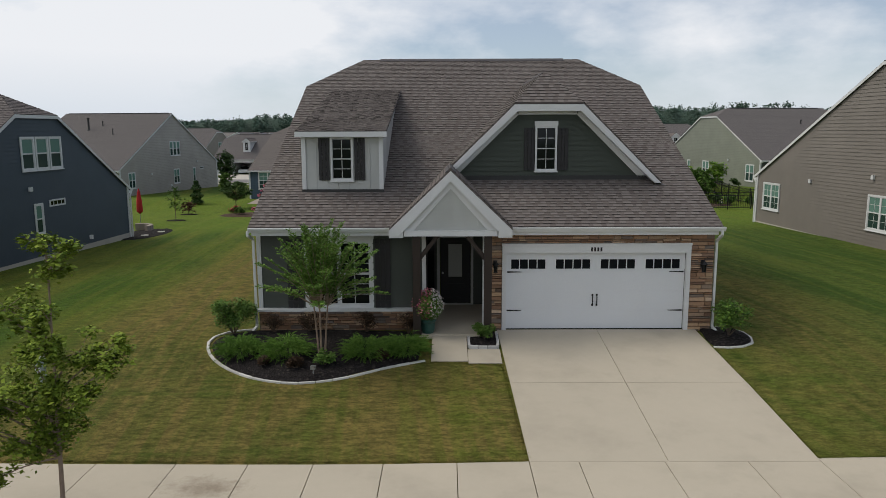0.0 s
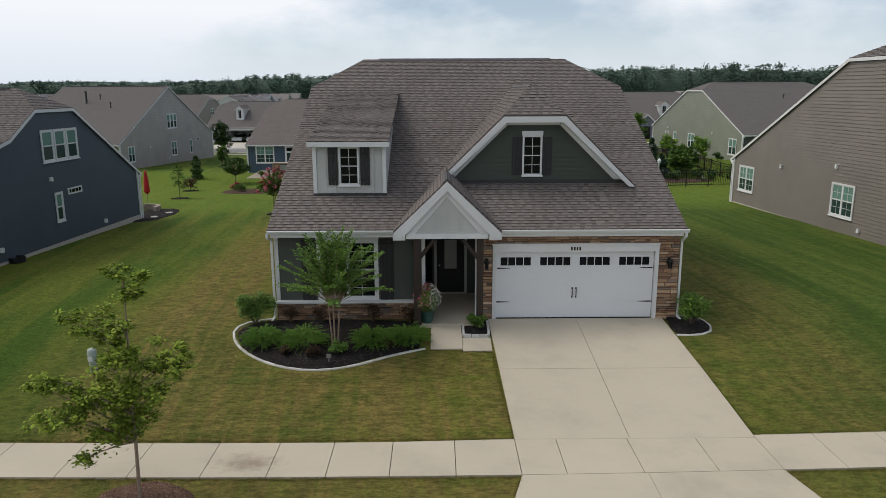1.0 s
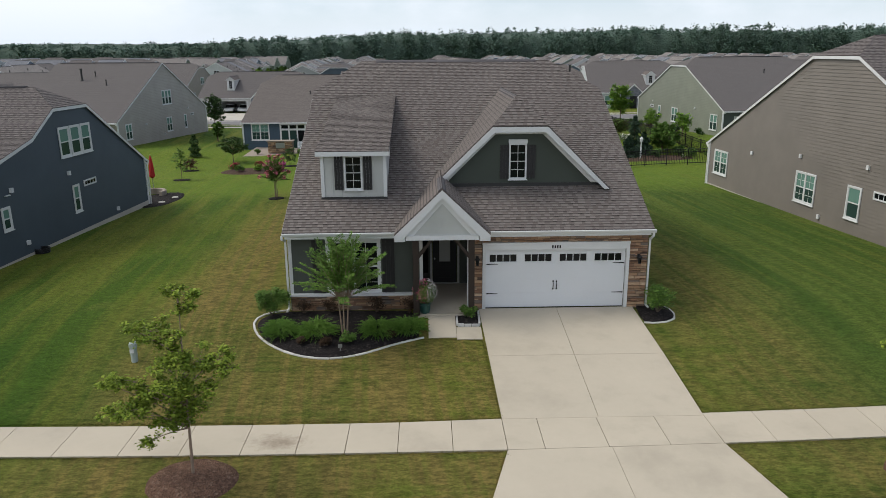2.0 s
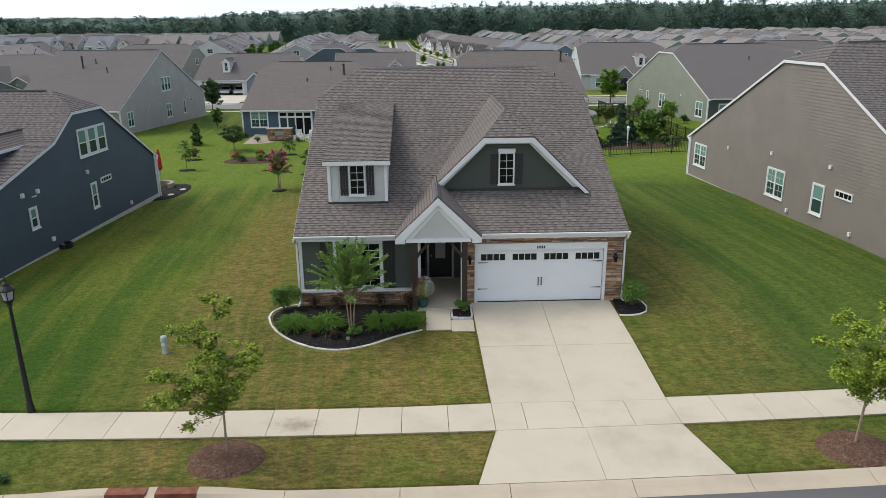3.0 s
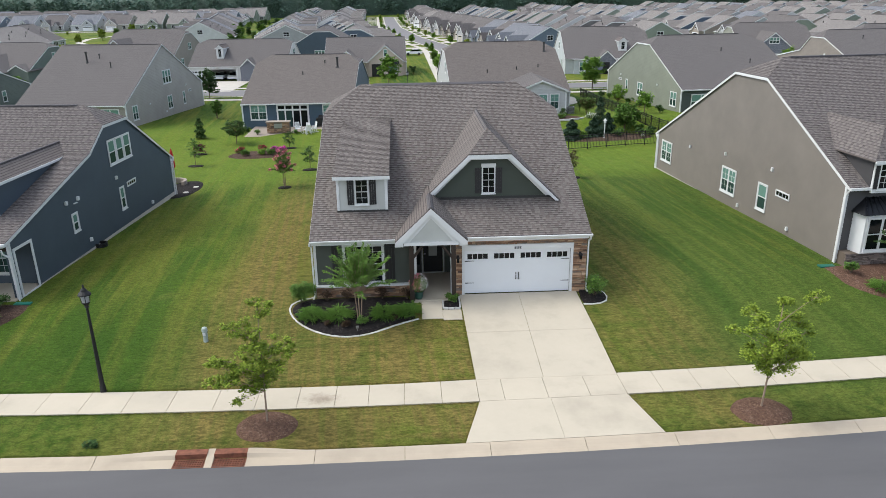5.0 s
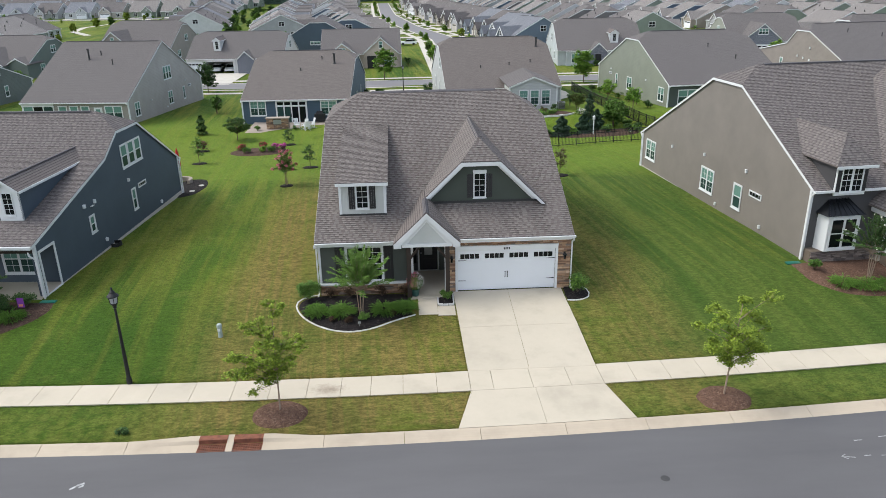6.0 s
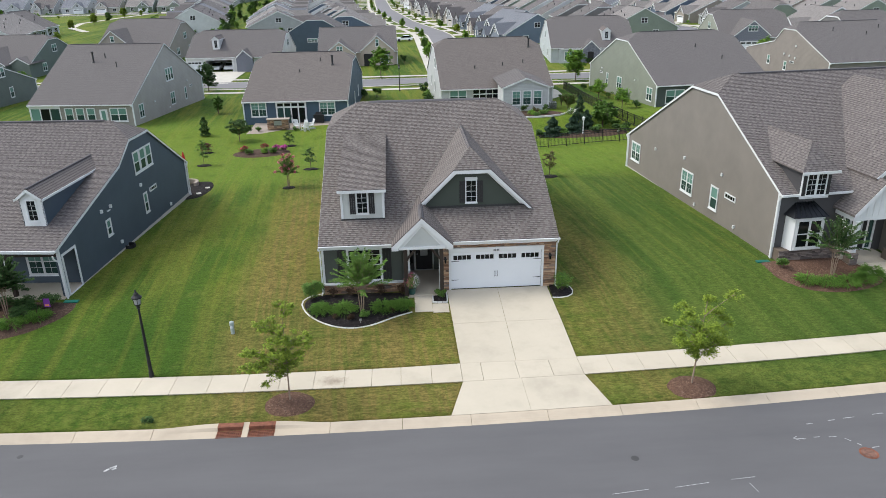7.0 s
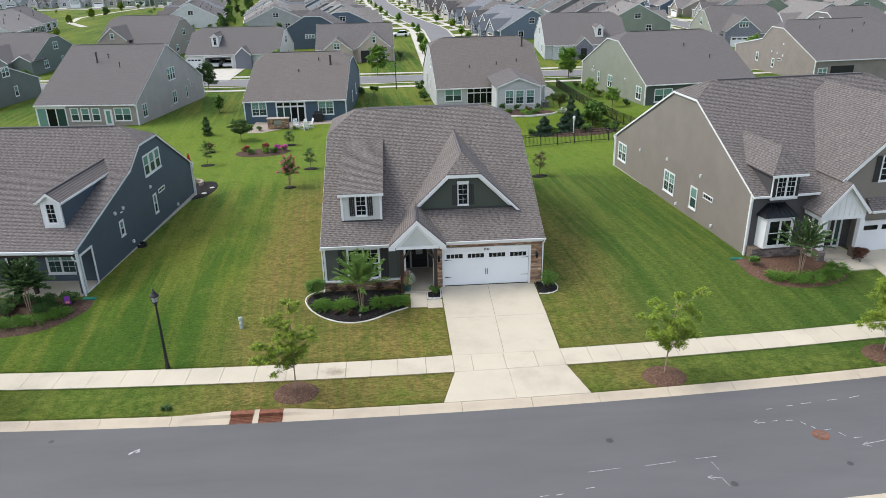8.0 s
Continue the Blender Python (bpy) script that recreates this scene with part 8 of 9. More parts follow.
def street_lamp(label, at, h=4.15):
    t = thing("street_lamp", label, "street lamp", pose(*at), "street lamps")
    part("post", MB().lathe((0, 0, 0), [(0.115, -0.1), (0.115, 0.0), (0.105, 0.25), (0.085, 0.3), (0.07, 1.4), (0.045, h - 0.75), (0.045, h - 0.68)], 12), "black", t, smooth=True)
    part("collar", MB().lathe((0, 0, h - 0.72), [(0.05, 0), (0.09, 0.03), (0.06, 0.08), (0.10, 0.14), (0.14, 0.2)], 12), "black", t)
    lan = part("lantern", MB().lathe((0, 0, h - 0.52), [(0.15, 0), (0.155, 0.03)], 8), "black", t)
    part("globe", MB().lathe((0, 0, h - 0.49), [(0.125, 0.0), (0.165, 0.28)], 8), "lamp_glass", lan, "frosted grey glass")
    for k in range(4):
        a = k * math.pi / 2 + 0.4
        part("bar", MB().tube((0.135 * math.cos(a), 0.135 * math.sin(a), h - 0.5), (0.175 * math.cos(a), 0.175 * math.sin(a), h - 0.2), 0.012, 0.012, 4), "black", lan)
    part("roof", MB().lathe((0, 0, h - 0.21), [(0.23, 0), (0.22, 0.04), (0.13, 0.13), (0.11, 0.15), (0.10, 0.2), (0.04, 0.27), (0.03, 0.3), (0.045, 0.33), (0.01, 0.4)], 12), "black", t)
    return t


street_lamp("black cast street lamp with lantern beside the pavement", on_ground(-13.95, -6.42))
street_lamp("black cast street lamp on the back street", on_ground(-2.2, 81.6))
ped = thing("utility_pedestal", "pale grey-green utility pedestal in the lawn", "utility box", pose(*on_ground(-10.95, -3.2)))
part("body", MB().lathe((0, 0, 0), [(0.10, -0.05), (0.10, 0.46), (0.12, 0.46), (0.12, 0.58), (0.10, 0.63), (0.04, 0.66)], 14), "utility", ped)
part("sticker", MB().box(-0.06, 0.06, -0.142, -0.132, 0.33, 0.45), "white", ped)

# storm drain in the kerb
drain = thing("storm_drain", "concrete kerb inlet with two rusty grates", "storm drain")


def inlet_slab(x0, x1, s0, s1, z0, z1, name, material, th=0.2):
    part(name, MB().slab([(x0, s0 + bend(x0), z0), (x1, s0 + bend(x1), z0), (x1, s1 + bend(x1), z1), (x0, s1 + bend(x0), z1)], (0, 0, -th)), material, drain)


def hump(x_low, x_high):
    """Kerb that swells from its usual section at x_low to the height of the hoods at x_high."""
    secs = []
    for k in range(9):
        f = k / 8
        l = f * f * (3 - 2 * f)
        x = x_low + (x_high - x_low) * f
        prof = [(-11.05, -0.953), (-10.85, -0.948), (-10.70 + 0.08 * l, -0.915 - 0.02 * l), (-10.55 + 0.01 * l, -0.872 + 0.055 * l), (-10.43, -0.852 + 0.06 * l), (-10.42 + 0.14 * l, -0.852 + 0.062 * l), (-10.42 + 0.14 * l, -1.1), (-11.05, -1.1)]
        secs.append([(x, s_ + bend(x), z) for s_, z in prof])
    if x_low > x_high:
        secs.reverse()
    mb = MB()
    for p, q in zip(secs, secs[1:]):
        for i in range(len(p)):
            j = (i + 1) % len(p)
            mb.poly([p[i], q[i], q[j], p[j]])
    mb.poly(secs[0][::-1])
    mb.poly(secs[-1])
    part("apron", mb, "concrete_kerb", drain)


hump(-12.682, -10.12)
hump(-5.608, -7.80)
inlet_slab(-9.10, -8.86, -11.05, -10.25, -0.953, -0.80, "divider", "concrete_kerb")
for x0, x1 in ((-10.12, -9.10), (-8.86, -7.80)):
    part("hood", MB().slab([(x0, -10.52 + bend(x0), -0.80), (x1, -10.52 + bend(x1), -0.80), (x1, -10.28 + bend(x1), -0.79), (x0, -10.28 + bend(x0), -0.79)], (0, 0, -0.06)), "rust", drain)
    part("hood_face", MB().box(x0, x1, -10.56 + bend(x0), -10.50 + bend(x0), -0.98, -0.80), "rust", drain)
    # dark solid plate below the grate in place of an unlit shaft
    part("pit", MB().box(x0 + 0.03, x1 - 0.03, -11.03 + bend(x0), -10.55 + bend(x0), -1.09, -0.985), "trim_shadow", drain)
    g = MB()
    rect = (x0 + 0.02, x1 - 0.02, -11.05 + bend(x0), -10.55 + bend(x0))
    for i in range(13):
        xx = rect[0] + (rect[1] - rect[0]) * i / 12
        g.box(xx - 0.013, xx + 0.013, rect[2], rect[3], -0.985, -0.945)
    for j in range(6):
        yy = rect[2] + (rect[3] - rect[2]) * j / 5
        g.box(rect[0], rect[1], yy - 0.016, yy + 0.016, -0.985, -0.944)
    part("grate", g, "rust", drain)

manhole = thing("manhole", "rusty round manhole cover in the road", "manhole", pose(14.78, -14.05, -0.957))
part("rim", MB().lathe((0, 0, 0), [(0.34, -0.02), (0.34, 0.008), (0.28, 0.010), (0.28, 0.002)], 24), "rust", manhole)
part("cover", MB().lathe((0, 0, 0), [(0.265, -0.02), (0.265, 0.012), (0.20, 0.014), (0.195, 0.006), (0.12, 0.006), (0.115, 0.014), (0.05, 0.014)], 24), "rust_pale", manhole)


def road_mark(segs, label, w=0.016):
    t = thing("road_marking", label, "road marking")
    for x0, y0, x1, y1 in segs:
        p, q = Vector((x0, y0)), Vector((x1, y1))
        n = Vector((-(q - p).y, (q - p).x)).normalized() * w
        part("stroke", MB().slab([(p.x - n.x, p.y - n.y, -0.951), (q.x - n.x, q.y - n.y, -0.951), (q.x + n.x, q.y + n.y, -0.951), (p.x + n.x, p.y + n.y, -0.951)], (0, 0, -0.002)), "marking", t)
    return t


road_mark([(4.6, -15.45, 5.95, -15.31), (6.9, -15.29, 8.2, -15.14), (9.05, -15.05, 9.95, -14.98), (9.6, -15.3, 9.7, -15.75), (9.62, -16.2, 9.72, -16.7)], "thin white survey dashes sprayed on the road", 0.012)
road_mark([(9.1, -16.15, 9.6, -16.2), (9.1, -16.15, 9.3, -16.05), (9.1, -16.15, 9.3, -16.3)], "small white sprayed arrow on the road")
road_mark([(2.5, -16.62, 2.85, -16.58), (3.1, -16.6, 3.4, -16.55), (4.3, -16.35, 4.65, -16.3)], "short white sprayed dashes on the road")
road_mark([(12.45, -12.94, 12.9, -13.02), (12.45, -12.94, 12.65, -12.82), (12.45, -12.94, 12.62, -13.08), (13.25, -12.95, 13.5, -12.94), (13.85, -12.98, 14.15, -12.97), (14.4, -13.1, 14.55, -13.3), (14.7, -13.45, 14.8, -13.6), (15.1, -13.75, 15.4, -13.7), (15.6, -13.95, 15.75, -14.2), (16.0, -14.35, 16.35, -14.33)], "white dashed arrow sprayed round the manhole")
road_mark([(13.4, -12.1, 13.7, -12.08), (14.4, -11.95, 14.7, -11.92), (15.1, -11.85, 15.6, -11.8), (16.4, -11.7, 16.9, -11.65), (17.5, -11.6, 18.0, -11.5)], "white sprayed dashes near the kerb")
road_mark([(16.1, -14.8, 17.2, -14.6), (16.1, -14.8, 16.4, -14.65), (16.1, -14.8, 16.4, -14.95), (17.2, -14.6, 17.25, -14.9)], "white two-headed sprayed arrow on the road")
road_mark([(-13.82, -12.68, -13.66, -12.53), (-13.66, -12.50, -13.44, -12.38), (-13.56, -12.60, -13.42, -12.50)], "small white paint blot on the road", 0.045)
for x, y, r in ((14.93, -15.86, 0.13), (9.95, -16.58, 0.15), (-17.4, -11.5, 0.12), (6.0, -13.6, 0.16)):
    solid("oil_stain", MB().lathe((x, y, -0.955), [(r, 0), (r * 0.8, 0.0045), (r * 0.3, 0.005)], 9), "oil", "small dark oil stain on asphalt", "stain", "oil stains")
bush("dark tuft of weeds in the verge", on_ground(-13.1, -9.75, -0.02), 0.3, 0.16, "leaf_dark", 64, 420, 0.05, name="weed_tuft")

# ---- garden of the navy house ----
lb = smooth_loop([(-19.85, 0.9), (-19.75, -0.2), (-20.6, -1.6), (-22.4, -2.75), (-25.5, -3.0), (-29, -2.6)], 6)
bed("dark brown mulch bed before the navy house", [tuple(p) for p in lb] + [(-29, 1.4), (-24, 1.5)], "mulch_brown", 0.05, 0.05)
crape_myrtle("multi-stemmed green tree before a porch", on_ground(-23.1, -0.4), 3.4, 2.9, "leaf_dark", 71, 52, None, 0.09)
for i, (x, y, r, h) in enumerate(((-21.3, -0.9, 0.6, 0.55), (-22.4, -1.5, 0.7, 0.5), (-23.6, -1.7, 0.7, 0.5), (-24.8, -1.8, 0.7, 0.5), (-26.0, -1.8, 0.7, 0.5))):
    bush("low spreading green juniper in brown mulch", on_ground(x, y, 0.04), r * 1.25, h, "leaf_juniper", 80 + i, 6500, 0.010, "hedge of the navy house", "juniper", spiky=True)
for i, (x, y) in enumerate(((-21.2, 0.4), (-21.9, -0.1), (-22.6, 0.3), (-23.6, 0.35), (-24.4, 0.1), (-25.5, 0.3), (-22.2, -0.8), (-24.2, -0.7), (-25.6, -0.6))):
    bush("dark green shrub against the porch", on_ground(x, y, 0.04), 0.6, 0.8, "leaf_dark", 90 + i, 1500, 0.055, "porch shrubs")
fl = thing("garden_flag", "small purple garden flag on a black stand", "flag", pose(*on_ground(-20.9, -0.55)))
part("stand", MB().tube((-0.17, 0, 0), (-0.17, 0, 1.0), 0.01, 0.01, 5).tube((-0.17, 0, 1.0), (0.17, 0, 1.0), 0.01, 0.01, 5), "black", fl)
part("cloth", MB().box(-0.15, 0.16, -0.006, 0.006, 0.5, 0.98), speckled("purple_cloth", (0.16, 0.03, 0.25), 0.8), fl)
part("picture", MB().box(-0.1, 0.1, -0.010, -0.006, 0.55, 0.66), speckled("orange_print", (0.6, 0.22, 0.1), 0.8), fl)
solid("splash_block", MB().box(-20.75, -20.0, 0.75, 1.05, ground_z(-20.4, 0.9), ground_z(-20.4, 0.9) + 0.06), "teal", "green plastic splash block under a downspout", "splash block")
solid("splash_block", MB().box(17.75, 18.5, 1.35, 1.65, ground_z(18, 1.5), ground_z(18, 1.5) + 0.06), "teal", "green plastic splash block under a downspout", "splash block")
hose = thing("hose_reel", "dark coiled hose at the foot of the wall", "hose", pose(*on_ground(-20.05, 9.2)))
for k in range(3):
    cm = MB()
    for j in range(12):
        a, b = j * math.tau / 12, (j + 1) * math.tau / 12
        cm.tube((0.32 * math.cos(a), 0.32 * math.sin(a), 0.05 + k * 0.08), (0.32 * math.cos(b), 0.32 * math.sin(b), 0.05 + k * 0.08), 0.045, 0.045, 5, False)
    part("coil", cm, "black", hose)

# patio bed behind the navy house
bed("dark mulch bed beside a back patio", ring_outline(-19.35, 22.6, 1.45, 3.0, seed=4), "mulch_dark", 0.04, 0.04)
um = thing("umbrella", "closed red patio umbrella on a pole", "umbrella", pose(*on_ground(-20.95, 26.0)))
part("pole", MB().tube((0, 0, 0), (0, 0, 2.6), 0.022, 0.022, 6), "steel", um)
part("canopy", MB().lathe((0, 0, 0), [(0.05, 0.95), (0.20, 1.1), (0.17, 1.7), (0.10, 2.3), (0.02, 2.55)], 9), "umbrella", um)
seat = thing("seat_wall", "curved pale stone seat wall on a patio", "garden wall", pose(*on_ground(-20.4, 24.0)))
for k in range(9):
    a = math.radians(-20 + k * 16)
    part("block", MB(Matrix.Rotation(a, 4, "Z")).box(0.75, 0.98, -0.11, 0.11, 0, 0.38), "patio", seat)
for k, (x, y) in enumerate(((-18.7, 21.2), (-18.4, 22.8))):
    solid("stepping_stone", MB().lathe(on_ground(x, y, 0.09), [(0.22, 0), (0.2, 0.03)], 9), "sill_stone", "pale round stepping stone in mulch", "stepping stone", "stepping stones")

# ---- garden of the taupe house ----
rb = smooth_loop([(17.75, 1.6), (17.8, -0.2), (18.9, -1.6), (20.6, -2.05), (22.6, -1.75), (24.0, -0.9), (24.2, 0.6)], 6)
bed("brown mulch bed before the taupe house", [tuple(p) for p in rb] + [(23.5, 1.9), (20, 1.8)], "mulch_red", 0.05, 0.05)
crape_myrtle("multi-stemmed tree with white blossoms before a bay window", on_ground(21.1, -0.45), 3.5, 3.7, "leaf_dark", 75, 30, ("petal_white", 2), 0.07)
for i, (x, y, r, h) in enumerate(((19.4, -1.0, 0.65, 0.5), (20.4, -1.3, 0.7, 0.5), (21.5, -1.35, 0.7, 0.5), (22.6, -1.0, 0.7, 0.5), (23.4, -0.4, 0.7, 0.5))):
    bush("low spreading bright green juniper in brown mulch", on_ground(x, y, 0.04), r * 1.15, h, "leaf_juniper", 100 + i, 6500, 0.010, "hedge of the taupe house", "juniper", spiky=True)
bush("small round green shrub by the corner", on_ground(18.75, 0.5, 0.04), 0.42, 0.75, "leaf_shrub", 111, 700, 0.06)
bush("dark burgundy shrub by the drive", on_ground(25.3, 0.4, 0.04), 0.6, 0.95, "leaf_red", 112, 900, 0.07)
tm = TAUPE_M
rdrive = thing("driveway", "pale concrete driveway of the taupe house", "driveway", kind="structure")
for c0, c1 in ((-0.95, 1.65), (1.65, 4.25)):
    for r0, r1 in ((-3.4, -0.95), (-5.9, -3.4), (-8.2, -5.9)):
        q = [tm @ Vector((x, y, 0)) for x, y in ((c0 + 0.01, r0 + 0.01), (c1 - 0.01, r0 + 0.01), (c1 - 0.01, r1 - 0.01), (c0 + 0.01, r1 - 0.01))]
        part("slab", MB().slab([(p.x, p.y, ground_z(p.x, p.y) + 0.07) for p in q], (0, 0, -0.2)), "concrete", rdrive)
q = [tm @ Vector((x, y, 0)) for x, y in ((-3.9, -3.0), (-1.0, -3.0), (-1.0, -1.82), (-3.9, -1.82))]
part("slab", MB().slab([(p.x, p.y, ground_z(p.x, p.y) + 0.07) for p in q], (0, 0, -0.2)), "concrete", rdrive)

# ---- back gardens ----
crape_myrtle("young crape myrtle crowned with pink blossom", on_ground(-11.6, 21.9), 2.7, 1.8, "leaf_shrub", 120, 26, ("petal_pink", 60), 0.08, 3)
bed("dark mulch ring round a young tree", ring_outline(-11.6, 21.8, 0.55, 0.5), "mulch_dark", 0.04, 0.04)
for i, (x, y, h, lf, r) in enumerate(((-10.5, 28.2, 1.9, "leaf_dark", 0.55), (-20.9, 31.8, 2.3, "leaf_shrub", 0.6), (-22.2, 38.0, 0.9, "leaf_red", 0.5), (9.9, 21.8, 2.1, "leaf_bronze", 0.62), (-14.0, 39.8, 1.5, "leaf_dark", 0.5))):
    bed("dark mulch ring round a young tree", ring_outline(x, y, 0.75, 0.55, seed=i), "mulch_dark", 0.04, 0.04)
    clump_tree("thin young tree in the back lawn", on_ground(x, y, 0.05), h, round_clumps(130 + i, 9, r, h * 0.35, h, 0.28), lf, "bark", 130 + i, 0.03, 0.1, 130, "young garden trees")
clump_tree("broad dark green tree in the back lawn", on_ground(-20.0, 43.7), 2.5, round_clumps(140, 20, 1.3, 1.0, 2.3, 0.36), "leaf_dark", "bark", 140, 0.05, 0.10, 300)
conifer("upright dark evergreen in the back lawn", on_ground(-24.8, 48.0), 2.2, 0.6, 141, "leaf_dark", 1500, True)
bed("oval brown mulch bed in the back lawn", ring_outline(-16.4, 36.7, 3.0, 2.2), "mulch_brown", 0.05, 0.12)
for i, (x, y, lf, mx) in enumerate(((-18.3, 37.3, "leaf_shrub", ("petal_red", 0.5, 1.4)), (-16.3, 37.9, "leaf_shrub", ("petal_red", 0.6, 1.4)), (-15.0, 37.2, "leaf_shrub", ("petal_magenta", 0.65, 1.4)), (-14.3, 36.9, "leaf_shrub", ("petal_magenta", 0.65, 1.4)), (-17.4, 35.7, "leaf_shrub", None), (-16.0, 36.0, "leaf_lime", None), (-15.0, 35.8, "leaf_shrub", None))):
    bush("flowering azalea mound in brown mulch" if mx else "rounded green shrub in brown mulch", on_ground(x, y, 0.1), 0.52, 0.6, lf, 150 + i, 800, 0.075, "shrubs of the oval bed", mix=mx)
patio = thing("patio", "pale concrete patio behind the blue house", "patio", kind="structure")
for i in range(5):
    x0 = -20.2 + i * 2.1
    part("slab", MB().box(x0, x0 + 2.08, 48.3 + 0.3 * (i == 3), 54.6, ground_z(x0, 51) - 0.4, ground_z(-16, 51) + 0.09), "patio", patio)
PZ = ground_z(-16, 51) + 0.09
grill = thing("grill_island", "stone outdoor grill island with pale top", "grill", pose(-16.8, 50.7, PZ))
gw = part("base", MB().box(-1.25, 1.25, -0.4, 0.4, 0, 1.15), "mortar", grill)
stones(-1.25, -0.45, 0.0, 1.15, -0.4, gw, "stone", 21)
stones(0.45, 1.25, 0.0, 1.15, -0.4, gw, "stone", 22)
stones(-0.45, 0.45, 0.0, 0.45, -0.4, gw, "stone", 23)
part("counter", MB().box(-1.35, 1.35, -0.5, 0.5, 1.15, 1.22), "patio", grill)
part("grill_front", MB().box(-0.45, 0.45, -0.44, -0.38, 0.5, 1.0), "steel", grill)


def rocker(at, rz):
    t = thing("rocking_chair", "white wooden rocking chair on the patio", "chair", pose(*at, 0, 0, rz), "patio chairs")
    part("seat", MB().box(-0.27, 0.27, -0.27, 0.25, 0.40, 0.44), "white", t)
    for i in range(5):
        part("slat", MB().slab([(-0.25 + i * 0.105, 0.22, 0.44), (-0.17 + i * 0.105, 0.22, 0.44), (-0.17 + i * 0.105, 0.42, 1.12), (-0.25 + i * 0.105, 0.42, 1.12)], (0, 0.02, 0)), "white", t)
    for sg in (-1, 1):
        part("arm", MB().box(sg * 0.3 - 0.04, sg * 0.3 + 0.04, -0.3, 0.3, 0.62, 0.65), "white", t)
        for yy in (-0.25, 0.22):
            part("leg", MB().box(sg * 0.27 - 0.025, sg * 0.27 + 0.025, yy - 0.025, yy + 0.025, 0.05, 0.62), "white", t)
        part("rocker", MB().box(sg * 0.27 - 0.02, sg * 0.27 + 0.02, -0.42, 0.5, 0.0, 0.05), "white", t)


for x, y, rz in ((-14.6, 50.2, 20), (-13.6, 49.6, -30), (-12.9, 50.3, -60), (-13.3, 48.9, 200)):
    rocker((x, y, PZ), rz)
bush("small red-potted plant on the patio", (-14.7, 49.2, PZ), 0.3, 0.6, "leaf_shrub", 170, 300, 0.08)
bush("low shrub beside the patio", on_ground(-19.0, 49.6), 0.45, 0.6, "leaf_shrub", 171, 400, 0.09)


def fence(line, label):
    t = thing("fence", label, "fence")
    for (x0, y0), (x1, y1) in zip(line, line[1:]):
        L = math.hypot(x1 - x0, y1 - y0)
        n = max(1, round(L / 1.9))
        for i in range(n):
            a = (x0 + (x1 - x0) * i / n, y0 + (y1 - y0) * i / n)
            b = (x0 + (x1 - x0) * (i + 1) / n, y0 + (y1 - y0) * (i + 1) / n)
            za, zb = ground_z(*a), ground_z(*b)
            part("post", MB().box(a[0] - 0.035, a[0] + 0.035, a[1] - 0.035, a[1] + 0.035, za - 0.1, za + 1.38), "black", t)
            for h in (0.15, 1.05, 1.27):
                part("rail", MB().tube((*a, za + h), (*b, zb + h), 0.03, 0.03, 4), "black", t)
            p = MB()
            for k in range(1, 13):
                f = k / 13
                x, y, z = a[0] + (b[0] - a[0]) * f, a[1] + (b[1] - a[1]) * f, za + (zb - za) * f
                p.box(x - 0.010, x + 0.010, y - 0.010, y + 0.010, z + 0.08, z + 1.3)
            tagged(part("infill", p, "black", t), kind="stuff")


fence([(10.4, 33.3), (21.4, 34.6), (24.6, 35.0)], "black metal picket fence across the back lawn")
fence([(23.6, 78.0), (23.4, 60.0), (23.6, 45.0), (24.6, 35.0)], "black metal picket fence along the side lawn")
bed("brown mulch bed behind the fence", ring_outline(17.2, 39.9, 5.2, 2.7, seed=6), "mulch_brown", 0.05, 0.1)
for x, y, h, r, sd in ((13.8, 39.3, 2.0, 1.15, 180), (16.2, 40.0, 1.95, 1.1, 181), (18.0, 41.6, 2.2, 1.05, 182)):
    conifer("dense dark blue-green spruce behind the fence", on_ground(x, y), h, r, sd, "leaf_spruce", 5200, plump=True)
conifer("columnar green arborvitae in the lawn", on_ground(18.9, 48.5), 3.0, 0.66, 183, "leaf_spruce", 4200, True)
clump_tree("broad dark evergreen tree behind the fence", on_ground(20.3, 43.4), 2.9, round_clumps(184, 24, 1.35, 0.8, 2.7, 0.42), "leaf_shrub", "bark", 184, 0.1, 0.13, 330)
bush("fountain of olive-green foliage in the lawn", on_ground(19.7, 58.0), 1.1, 2.4, "leaf_bronze", 185, 2600, 0.10, lumps=14, mix=("leaf_shrub", 0.6, 1.1))
bush("low mound of white flowers in the lawn", on_ground(19.2, 53.2), 0.95, 0.5, "leaf_shrub", 186, 900, 0.08, mix=("petal_white", 0.5, 1.0))
bush("low blue-flowered tub by the fence", on_ground(20.6, 38.4), 0.26, 0.6, "leaf_shrub", 187, 400, 0.06, mix=("petal_white", 0.4, 1.0))
for i, (x, y) in enumerate(((15.0, 39.0), (18.2, 39.2), (19.0, 40.0), (12.4, 39.0), (21.6, 39.4), (22.4, 41.0), (21.9, 43.4), (20.9, 40.4), (23.0, 38.2))):
    bush("rounded garden shrub behind the fence", on_ground(x, y, 0.05), 0.6, 0.8, "leaf_dark" if i % 2 else "leaf_shrub", 190 + i, 600, 0.1, "shrubs behind the fence")
bh = thing("bird_house", "white bird house on a tall white post", "bird house", pose(*on_ground(16.9, 38.6)))
part("post", MB().box(-0.045, 0.045, -0.04, 0.04, 0, 1.6), "white", bh)
part("box", MB().lathe((0, 0, 1.6), [(0.13, 0), (0.12, 0.22)], 8), "white", bh)
part("roof", MB().lathe((0, 0, 1.82), [(0.18, 0), (0.02, 0.2)], 8), "white", bh)
